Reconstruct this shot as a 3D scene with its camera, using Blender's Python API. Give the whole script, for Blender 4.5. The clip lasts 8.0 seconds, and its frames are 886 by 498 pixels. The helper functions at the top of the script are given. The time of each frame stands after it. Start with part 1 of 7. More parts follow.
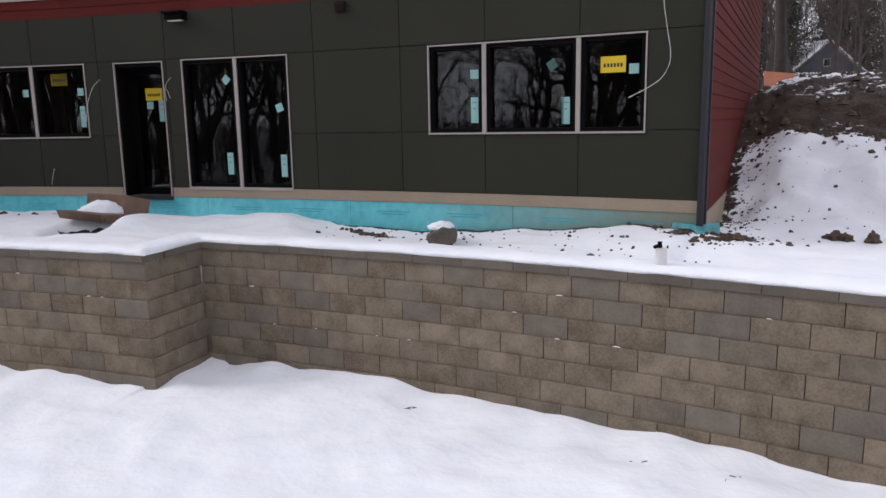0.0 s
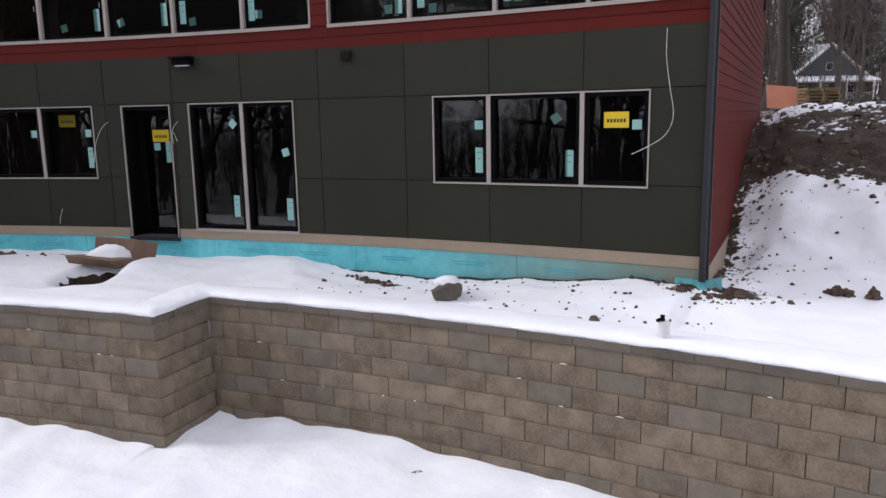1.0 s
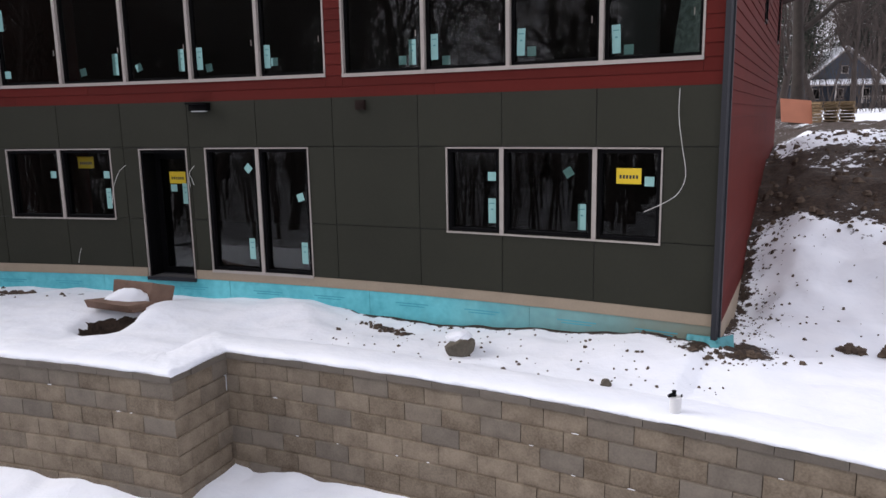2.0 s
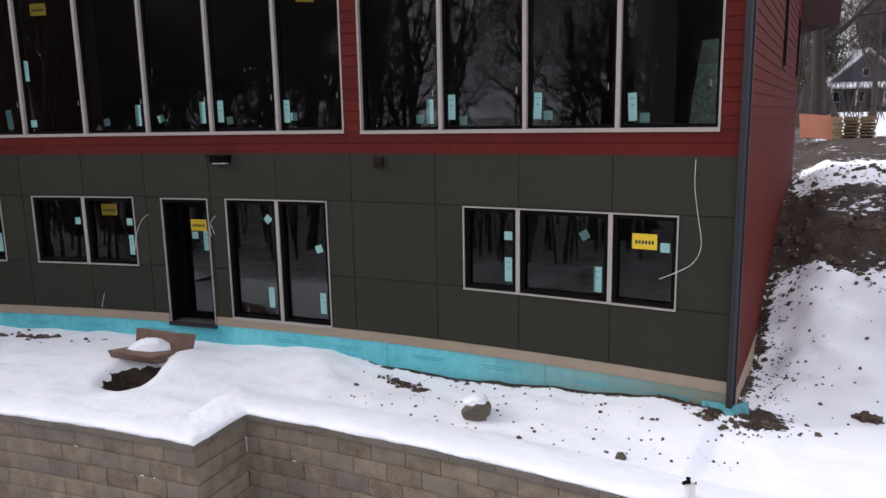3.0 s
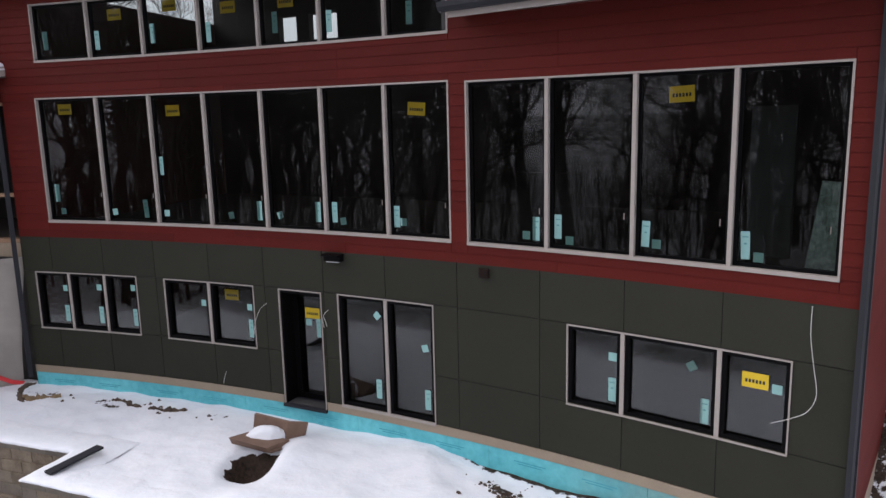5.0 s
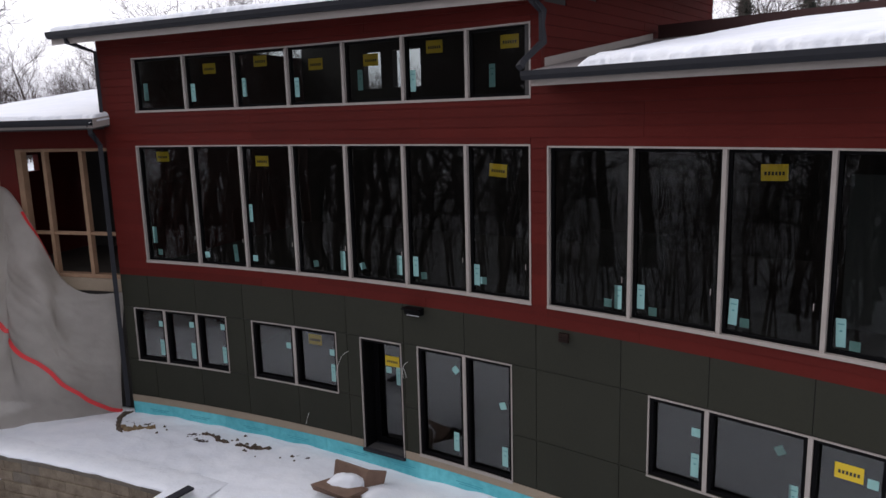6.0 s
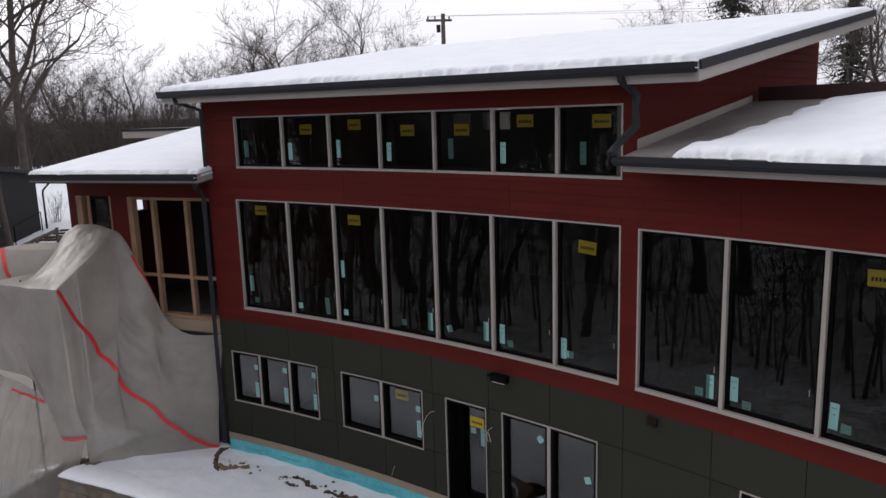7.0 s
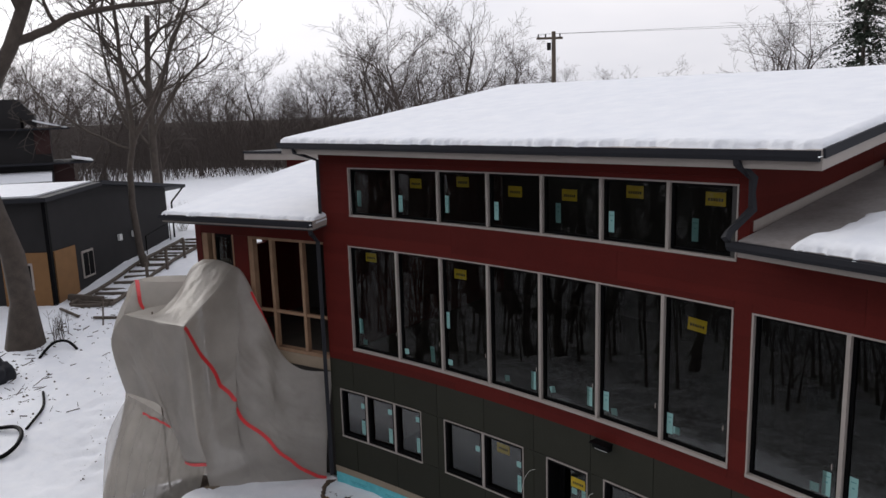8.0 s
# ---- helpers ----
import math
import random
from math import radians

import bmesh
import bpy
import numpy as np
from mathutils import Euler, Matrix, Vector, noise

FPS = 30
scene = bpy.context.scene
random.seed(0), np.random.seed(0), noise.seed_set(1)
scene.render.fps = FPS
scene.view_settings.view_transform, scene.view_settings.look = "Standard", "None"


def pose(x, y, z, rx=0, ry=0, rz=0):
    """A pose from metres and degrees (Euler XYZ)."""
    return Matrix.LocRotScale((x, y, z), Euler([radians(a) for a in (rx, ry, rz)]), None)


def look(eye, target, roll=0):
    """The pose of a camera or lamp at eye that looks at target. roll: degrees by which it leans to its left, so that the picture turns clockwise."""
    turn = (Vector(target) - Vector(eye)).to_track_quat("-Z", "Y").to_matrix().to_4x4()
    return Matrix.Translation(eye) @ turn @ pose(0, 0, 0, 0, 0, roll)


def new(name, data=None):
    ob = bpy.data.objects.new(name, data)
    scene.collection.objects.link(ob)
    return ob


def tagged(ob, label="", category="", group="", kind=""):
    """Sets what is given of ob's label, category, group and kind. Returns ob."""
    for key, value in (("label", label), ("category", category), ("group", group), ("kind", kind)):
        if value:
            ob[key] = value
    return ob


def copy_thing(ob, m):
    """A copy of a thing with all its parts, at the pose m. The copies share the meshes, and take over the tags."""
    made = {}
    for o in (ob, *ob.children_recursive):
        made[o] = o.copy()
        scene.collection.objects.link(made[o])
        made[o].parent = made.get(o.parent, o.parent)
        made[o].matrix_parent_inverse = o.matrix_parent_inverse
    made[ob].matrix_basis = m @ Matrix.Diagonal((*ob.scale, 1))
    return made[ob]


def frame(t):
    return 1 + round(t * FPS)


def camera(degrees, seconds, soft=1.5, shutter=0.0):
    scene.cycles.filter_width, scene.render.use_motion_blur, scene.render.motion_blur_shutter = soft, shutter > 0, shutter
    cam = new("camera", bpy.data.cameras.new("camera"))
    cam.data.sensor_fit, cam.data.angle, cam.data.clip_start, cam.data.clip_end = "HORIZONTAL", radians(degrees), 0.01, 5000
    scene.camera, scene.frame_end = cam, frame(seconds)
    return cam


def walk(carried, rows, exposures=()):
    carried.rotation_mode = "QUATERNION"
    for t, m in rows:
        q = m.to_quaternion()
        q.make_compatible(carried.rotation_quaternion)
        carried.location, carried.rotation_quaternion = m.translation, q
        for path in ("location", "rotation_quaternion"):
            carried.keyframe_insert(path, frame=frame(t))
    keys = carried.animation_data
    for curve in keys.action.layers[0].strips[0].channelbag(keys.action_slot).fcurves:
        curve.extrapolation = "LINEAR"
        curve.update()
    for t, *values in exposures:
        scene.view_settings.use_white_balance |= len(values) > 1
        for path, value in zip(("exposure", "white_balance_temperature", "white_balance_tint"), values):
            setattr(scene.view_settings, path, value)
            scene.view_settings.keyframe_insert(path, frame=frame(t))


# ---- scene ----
cam = camera(62.2, 8.0)
METRES, EYE, TILT, LEAN, TURN = 7.0, 1.8667, -10.0, 1.0, 0.0
ROWS = [
    (0.0, 0.0, 0.0, 0.0, 0.0, 0.0, -0.0),
    (0.5, -0.002, -0.0076, 0.0511, 0.02, -0.02, 0.02),
    (1.0, -0.0048, -0.0144, 0.093, 0.17, -0.04, -0.01),
    (1.5, -0.0066, -0.0207, 0.1394, 0.64, -0.07, -0.09),
    (3.0, -0.0095, -0.0433, 0.3061, 2.32, -0.28, -0.32),
    (3.5, -0.0116, -0.0519, 0.3719, 3.43, -0.4, -0.46),
    (4.0, -0.0139, -0.0586, 0.4319, 4.93, -0.47, -0.67),
    (4.5, -0.0148, -0.066, 0.4861, 7.47, -0.56, -1.03),
    (6.0, -0.0246, -0.0793, 0.6756, 16.32, -1.09, -2.24),
    (6.5, -0.028, -0.0836, 0.7622, 19.78, -1.37, -2.7),
    (7.0, -0.0343, -0.0931, 0.8398, 22.97, -1.57, -3.15),
    (7.5, -0.038, -0.1021, 0.9125, 27.04, -1.88, -3.67),
    (8.0, -0.0383, -0.1147, 0.9918, 31.16, -2.19, -4.3),
]
walk(cam, [(t, pose(0, 0, EYE, TILT, LEAN, TURN) @ pose(METRES * x, METRES * y, METRES * z, 90 + pitch, roll, yaw)) for t, x, y, z, yaw, pitch, roll in ROWS],
     [(0.0, 0.70, 6400, 15), (0.5, 0.86, 6400, 15), (1.0, 0.87, 6400, 15), (1.5, 0.90, 6400, 15), (3.0, 0.96, 6400, 15), (4.5, 1.14, 6400, 15),
      (6.0, 0.58, 6420, 14), (6.5, 0.48, 6460, 13), (8.0, 0.22, 6560, 11)])

# ---------------------------------------------------------------- world, sun, exposure
world = bpy.data.worlds.new("overcast_sky")
scene.world = world
world.use_nodes = True
wn, wl = world.node_tree.nodes, world.node_tree.links
wn.clear()
w_out, w_bg = wn.new("ShaderNodeOutputWorld"), wn.new("ShaderNodeBackground")
sky = wn.new("ShaderNodeTexSky")
sky.sky_type, sky.sun_disc = "NISHITA", False
sky.sun_elevation, sky.sun_rotation = radians(28), radians(-75)
sky.air_density, sky.dust_density, sky.ozone_density = 1.0, 6.0, 1.0
grey = wn.new("ShaderNodeHueSaturation")
grey.inputs["Saturation"].default_value = 0.12
cloud = wn.new("ShaderNodeTexNoise")
cloud.inputs["Scale"].default_value, cloud.inputs["Detail"].default_value = 1.7, 6
cloud_co, cloud_map = wn.new("ShaderNodeTexCoord"), wn.new("ShaderNodeMapping")
cloud_map.inputs["Scale"].default_value = (1, 1, 3.5)
veil = wn.new("ShaderNodeMix")
veil.data_type = "RGBA"
veil.inputs[0].default_value = 0.8
ramp = wn.new("ShaderNodeValToRGB")
ramp.color_ramp.elements[0].position, ramp.color_ramp.elements[0].color = 0.3, (6.9, 7.1, 7.9, 1)
ramp.color_ramp.elements[1].position, ramp.color_ramp.elements[1].color = 0.72, (9.7, 9.6, 10.1, 1)
wl.new(cloud_co.outputs["Generated"], cloud_map.inputs["Vector"])
wl.new(cloud_map.outputs["Vector"], cloud.inputs["Vector"])
wl.new(cloud.outputs["Fac"], ramp.inputs["Fac"])
wl.new(sky.outputs["Color"], grey.inputs["Color"])
wl.new(grey.outputs["Color"], veil.inputs[6])
# the cloud is brighter towards the hidden sun
sunward, glow, lit = wn.new("ShaderNodeVectorMath"), wn.new("ShaderNodeMath"), wn.new("ShaderNodeVectorMath")
sunward.operation, glow.operation, lit.operation = "DOT_PRODUCT", "MULTIPLY_ADD", "SCALE"
sunward.inputs[1].default_value = (-0.85, 0.13, 0.51)
glow.inputs[1].default_value, glow.inputs[2].default_value = 0.1, 0.92
wl.new(cloud_co.outputs["Generated"], sunward.inputs[0])
wl.new(sunward.outputs["Value"], glow.inputs[0])
wl.new(ramp.outputs["Color"], lit.inputs[0])
wl.new(glow.outputs[0], lit.inputs["Scale"])
wl.new(lit.outputs["Vector"], veil.inputs[7])
wl.new(veil.outputs[2], w_bg.inputs["Color"])
w_bg.inputs["Strength"].default_value = 0.1
wl.new(w_bg.outputs["Background"], w_out.inputs["Surface"])

sun_data = bpy.data.lights.new("sun", "SUN")
sun_data.energy, sun_data.angle, sun_data.color = 0.8, radians(25), (1.0, 0.96, 0.9)
sun = new("sun", sun_data)
sun.matrix_world = look((-40, 6, 24), (0, 0, 0))


# ---------------------------------------------------------------- materials
def material(name, colour, rough=0.7, metal=0.0, vary=0.12, scale=3.0, fine=40.0, bump=0.0, each=0.0, second=None, spec=0.5, obj=True):
    """A surface with broad stains, fine grain, relief and a shade that differs from piece to piece."""
    m = bpy.data.materials.new(name)
    m.use_nodes = True
    n, l = m.node_tree.nodes, m.node_tree.links
    b = n["Principled BSDF"]
    b.inputs["Roughness"].default_value, b.inputs["Metallic"].default_value = rough, metal
    b.inputs["Specular IOR Level"].default_value = spec
    geo = n.new("ShaderNodeNewGeometry")
    broad, grain = n.new("ShaderNodeTexNoise"), n.new("ShaderNodeTexNoise")
    for q, sc, det in ((broad, scale, 5), (grain, fine, 4)):
        q.inputs["Scale"].default_value, q.inputs["Detail"].default_value = sc, det
        l.new(geo.outputs["Position"], q.inputs["Vector"])
    add = n.new("ShaderNodeMath")
    add.operation = "MULTIPLY_ADD"
    add.inputs[1].default_value = 0.6
    half = n.new("ShaderNodeMath")
    half.operation = "MULTIPLY"
    half.inputs[1].default_value = 0.4
    l.new(grain.outputs["Fac"], half.inputs[0])
    l.new(broad.outputs["Fac"], add.inputs[0])
    l.new(half.outputs[0], add.inputs[2])
    total = add
    if each:
        info = n.new("ShaderNodeObjectInfo")
        shift = n.new("ShaderNodeMath")
        shift.operation = "MULTIPLY_ADD"
        shift.inputs[1].default_value = each
        l.new(info.outputs["Random"], shift.inputs[0])
        sub = n.new("ShaderNodeMath")
        sub.operation = "SUBTRACT"
        sub.inputs[1].default_value = each / 2
        l.new(add.outputs[0], sub.inputs[0])
        l.new(sub.outputs[0], shift.inputs[2])
        total = shift
    r = n.new("ShaderNodeValToRGB")
    dark = tuple(c * (1 - vary) for c in colour)
    light = tuple(min(1, c * (1 + vary)) for c in (second or colour))
    r.color_ramp.elements[0].position, r.color_ramp.elements[0].color = 0.3, (*dark, 1)
    r.color_ramp.elements[1].position, r.color_ramp.elements[1].color = 0.7, (*light, 1)
    l.new(total.outputs[0], r.inputs["Fac"])
    l.new(r.outputs["Color"], b.inputs["Base Color"])
    if bump:
        bp = n.new("ShaderNodeBump")
        bp.inputs["Strength"].default_value, bp.inputs["Distance"].default_value = 0.6, bump
        l.new(total.outputs[0] if not each else add.outputs[0], bp.inputs["Height"])
        l.new(bp.outputs["Normal"], b.inputs["Normal"])
    return m


M_BLOCK = material("split_concrete_block", (0.148, 0.114, 0.081), 0.92, vary=0.3, scale=5, fine=48, bump=0.008, each=0.16, second=(0.18, 0.147, 0.11), spec=0.2)


def two_tone(m, colour, share):
    """Turns a share of the pieces towards another tone, some fully and some in part."""
    n, l = m.node_tree.nodes, m.node_tree.links
    b = n["Principled BSDF"]
    old = b.inputs["Base Color"].links[0].from_socket
    info, spread, frac, pick, mix = (n.new("ShaderNode" + k) for k in ("ObjectInfo", "Math", "Math", "MapRange", "Mix"))
    spread.operation, frac.operation = "MULTIPLY", "FRACT"
    spread.inputs[1].default_value = 17.3
    l.new(info.outputs["Random"], spread.inputs[0])
    l.new(spread.outputs[0], frac.inputs[0])
    pick.inputs["From Min"].default_value, pick.inputs["From Max"].default_value, pick.inputs["To Max"].default_value = 1 - share * 1.5, 1 - share * 0.5, 0.5
    l.new(frac.outputs[0], pick.inputs["Value"])
    mix.data_type = "RGBA"
    mix.inputs[7].default_value = (*colour, 1)
    l.new(pick.outputs[0], mix.inputs[0])
    l.new(old, mix.inputs[6])
    l.new(mix.outputs[2], b.inputs["Base Color"])


two_tone(M_BLOCK, (0.136, 0.125, 0.112), 0.24)
M_CAP = material("concrete_cap", (0.115, 0.098, 0.08), 0.92, vary=0.2, scale=4, fine=60, bump=0.006, each=0.3)
M_GREEN = material("green_fibre_cement", (0.0245, 0.025, 0.0178), 0.6, spec=0.16, vary=0.1, scale=1.3, fine=25, each=0.25)
M_RED = material("red_lap_siding", (0.083, 0.0098, 0.0072), 0.65, spec=0.12, vary=0.12, scale=1.5, fine=30, each=0.3, bump=0.001)
M_MAROON = material("maroon_lap_siding", (0.088, 0.0138, 0.0108), 0.7, spec=0.06, vary=0.1, scale=1.5, fine=30, each=0.25, bump=0.001)
M_CHAR = material("charcoal_metal", (0.02, 0.021, 0.026), 0.6, spec=0.2, vary=0.1, scale=3)
M_TAN = material("tan_trim_board", (0.27, 0.215, 0.155), 0.7, vary=0.1, scale=3, fine=30)
M_CREAM = material("pale_trim", (0.325, 0.29, 0.264), 0.6, vary=0.07, scale=3, fine=30)
M_BLACK = material("black_window_frame", (0.0035, 0.0035, 0.004), 0.5, vary=0.15, spec=0.06)
M_CYAN = material("cyan_foam_board", (0.05, 0.36, 0.43), 0.6, vary=0.14, scale=1.1, fine=9, second=(0.13, 0.50, 0.55))


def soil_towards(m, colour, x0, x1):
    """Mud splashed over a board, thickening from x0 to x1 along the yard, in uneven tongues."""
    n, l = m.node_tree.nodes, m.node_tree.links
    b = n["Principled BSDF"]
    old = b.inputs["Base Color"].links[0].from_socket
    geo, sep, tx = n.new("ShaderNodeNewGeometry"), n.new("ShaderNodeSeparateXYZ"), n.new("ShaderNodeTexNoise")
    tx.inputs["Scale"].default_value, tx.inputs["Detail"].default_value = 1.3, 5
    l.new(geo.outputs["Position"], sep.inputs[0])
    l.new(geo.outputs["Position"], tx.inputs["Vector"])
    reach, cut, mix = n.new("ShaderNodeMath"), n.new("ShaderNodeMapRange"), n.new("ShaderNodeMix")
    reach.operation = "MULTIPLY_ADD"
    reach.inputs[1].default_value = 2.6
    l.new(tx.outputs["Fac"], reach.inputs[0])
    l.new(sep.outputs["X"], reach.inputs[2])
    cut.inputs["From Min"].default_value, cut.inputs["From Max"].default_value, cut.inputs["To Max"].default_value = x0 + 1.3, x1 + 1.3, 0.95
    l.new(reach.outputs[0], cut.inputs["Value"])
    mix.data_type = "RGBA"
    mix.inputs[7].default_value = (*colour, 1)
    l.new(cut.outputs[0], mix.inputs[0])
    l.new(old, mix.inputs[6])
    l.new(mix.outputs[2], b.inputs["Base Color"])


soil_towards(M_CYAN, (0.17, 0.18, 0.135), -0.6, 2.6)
M_DRAPE = material("teal_membrane", (0.045, 0.24, 0.27), 0.5, vary=0.3, scale=4, fine=20)
M_PRINT = material("dark_print", (0.04, 0.30, 0.37), 0.6)
M_ROCK = material("rough_stone", (0.105, 0.09, 0.068), 0.9, vary=0.35, scale=6, fine=40, bump=0.02)
M_DIRT = material("brown_soil", (0.075, 0.052, 0.036), 0.95, vary=0.4, scale=4, fine=30, bump=0.03)
M_BARK = material("grey_bark", (0.066, 0.053, 0.044), 0.95, vary=0.35, scale=3, fine=25, bump=0.01)
M_BARK_FAR = material("dark_bark", (0.06, 0.047, 0.041), 0.95, vary=0.3, scale=2, fine=12)
M_NEEDLE = material("dark_needles", (0.022, 0.034, 0.022), 0.9, vary=0.4, scale=2, fine=10)
M_CARD = material("wet_cardboard", (0.17, 0.105, 0.075), 0.85, vary=0.2, scale=6, fine=40)
M_STUD = material("pine_framing", (0.27, 0.165, 0.1), 0.75, vary=0.2, scale=4, fine=40)
# The rooms' dimness is put into this near-black colour and the subfloor's.
M_INSIDE = material("dimmed_interior", (0.045, 0.043, 0.042), 0.9, vary=0.2, scale=1.2)
M_DRY = material("grey_partition", (0.2, 0.21, 0.21), 0.9, vary=0.06)
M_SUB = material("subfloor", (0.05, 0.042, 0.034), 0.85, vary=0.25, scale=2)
M_YELLOW = material("yellow_sticker", (0.62, 0.44, 0.014), 0.5, vary=0.04)
M_MINT = material("mint_sticker", (0.24, 0.45, 0.43), 0.5, vary=0.04)
M_INK = material("black_ink", (0.02, 0.02, 0.02), 0.6)
M_TEAL = material("teal_ink", (0.08, 0.24, 0.24), 0.6)
M_WHITEPIPE = material("white_plastic", (0.62, 0.62, 0.62), 0.4, vary=0.05)
M_CABLE = material("white_cable", (0.6, 0.6, 0.57), 0.5, vary=0.05)
M_TAPE = material("red_tape", (0.62, 0.035, 0.04), 0.45, vary=0.1)
M_LITTER = material("leaf_litter", (0.06, 0.045, 0.034), 0.95, vary=0.4, scale=4, fine=30)
# Dark maroon of the ridge cap; on bay and villa it holds their shade.
M_DARK_SHADED_RED = material("dark_and_shaded_maroon", (0.03, 0.008, 0.007), 0.8, vary=0.15, scale=2)
M_TIMBER = material("weathered_timber", (0.09, 0.072, 0.058), 0.9, vary=0.3, scale=5, fine=40)
M_PALLET = material("pallet_wood", (0.2, 0.14, 0.075), 0.85, vary=0.3, scale=6, fine=40, each=0.3)
M_ORANGE = material("orange_sheathing", (0.4, 0.15, 0.085), 0.75, vary=0.1, scale=2)
M_OCHRE = material("ochre_panel", (0.2, 0.1, 0.035), 0.8, vary=0.12, scale=2)
M_GREYWALL = material("dark_grey_siding", (0.026, 0.025, 0.026), 0.8, spec=0.15, vary=0.12, scale=1)
M_BLUEHOUSE = material("blue_grey_clapboard", (0.05, 0.06, 0.078), 0.8, spec=0.2, vary=0.12, scale=1)
M_POLE = material("pole_wood", (0.12, 0.095, 0.075), 0.9, vary=0.25, scale=3)
M_ROOFMETAL = material("brown_roof_membrane", (0.165, 0.148, 0.143), 0.6, vary=0.1, scale=2, fine=14, second=(0.24, 0.225, 0.22))


def snow_material(name, bare=False):
    """Snow with soft relief; where the sheet's own bare patches lie, turned soil with stones."""
    m = bpy.data.materials.new(name)
    m.use_nodes = True
    n, l = m.node_tree.nodes, m.node_tree.links
    b = n["Principled BSDF"]
    geo = n.new("ShaderNodeNewGeometry")

    def tex(scale, detail, rough=0.55):
        q = n.new("ShaderNodeTexNoise")
        q.inputs["Scale"].default_value, q.inputs["Detail"].default_value, q.inputs["Roughness"].default_value = scale, detail, rough
        l.new(geo.outputs["Position"], q.inputs["Vector"])
        return q

    soft, fine = tex(2.2, 5), tex(8, 5)
    col = n.new("ShaderNodeValToRGB")
    col.color_ramp.elements[0].position, col.color_ramp.elements[0].color = 0.25, (0.715, 0.745, 0.80, 1)
    col.color_ramp.elements[1].position, col.color_ramp.elements[1].color = 0.75, (0.80, 0.82, 0.855, 1)
    l.new(soft.outputs["Fac"], col.inputs["Fac"])
    b.inputs["Roughness"].default_value = 0.75
    b.inputs["Specular IOR Level"].default_value = 0.25
    height = n.new("ShaderNodeMath")
    height.operation = "MULTIPLY_ADD"
    height.inputs[1].default_value = 0.14
    l.new(fine.outputs["Fac"], height.inputs[0])
    l.new(soft.outputs["Fac"], height.inputs[2])
    bump = n.new("ShaderNodeBump")
    bump.inputs["Strength"].default_value, bump.inputs["Distance"].default_value = 0.45, 0.09
    l.new(bump.outputs["Normal"], b.inputs["Normal"])
    if not bare:
        l.new(height.outputs[0], bump.inputs["Height"])
        l.new(col.outputs["Color"], b.inputs["Base Color"])
        return m
    att = n.new("ShaderNodeAttribute")
    att.attribute_name = "bare"
    patch, clod = tex(7, 8, 0.62), tex(16, 6, 0.6)
    lift = n.new("ShaderNodeMath")
    lift.operation = "ADD"
    l.new(att.outputs["Fac"], lift.inputs[0])
    l.new(patch.outputs["Fac"], lift.inputs[1])
    cut = n.new("ShaderNodeMapRange")
    cut.inputs["From Min"].default_value, cut.inputs["From Max"].default_value = 0.97, 1.03
    l.new(lift.outputs[0], cut.inputs["Value"])
    # where snow lies thin over leaves, the two blend
    thin = n.new("ShaderNodeAttribute")
    thin.attribute_name = "thin"
    for socket, at, way in (("From Min", 0.97, -0.5), ("From Max", 1.03, 0.5)):
        edge = n.new("ShaderNodeMath")
        edge.operation = "MULTIPLY_ADD"
        edge.inputs[1].default_value, edge.inputs[2].default_value = way, at
        l.new(thin.outputs["Fac"], edge.inputs[0])
        l.new(edge.outputs[0], cut.inputs[socket])
    soil = n.new("ShaderNodeValToRGB")
    soil.color_ramp.elements[0].position, soil.color_ramp.elements[0].color = 0.3, (0.012, 0.008, 0.0055, 1)
    soil.color_ramp.elements[1].position, soil.color_ramp.elements[1].color = 0.75, (0.066, 0.042, 0.028, 1)
    l.new(clod.outputs["Fac"], soil.inputs["Fac"])
    mix = n.new("ShaderNodeMix")
    mix.data_type = "RGBA"
    l.new(cut.outputs[0], mix.inputs[0])
    l.new(col.outputs["Color"], mix.inputs[6])
    l.new(soil.outputs["Color"], mix.inputs[7])
    l.new(mix.outputs[2], b.inputs["Base Color"])
    rough = n.new("ShaderNodeMath")
    rough.operation = "MULTIPLY_ADD"
    l.new(clod.outputs["Fac"], rough.inputs[0])
    l.new(cut.outputs[0], rough.inputs[1])
    l.new(height.outputs[0], rough.inputs[2])
    l.new(rough.outputs[0], bump.inputs["Height"])
    return m


M_SNOW = snow_material("snow")
M_GROUND = snow_material("snow_and_soil", bare=True)


def glass_material():
    m = bpy.data.materials.new("window_glass")
    m.use_nodes = True
    b = m.node_tree.nodes["Principled BSDF"]
    b.inputs["Base Color"].default_value = (0.36, 0.4, 0.39, 1)
    b.inputs["Roughness"].default_value = 0.0
    b.inputs["Transmission Weight"].default_value = 1.0
    b.inputs["IOR"].default_value = 1.58
    return m


M_GLASS = glass_material()


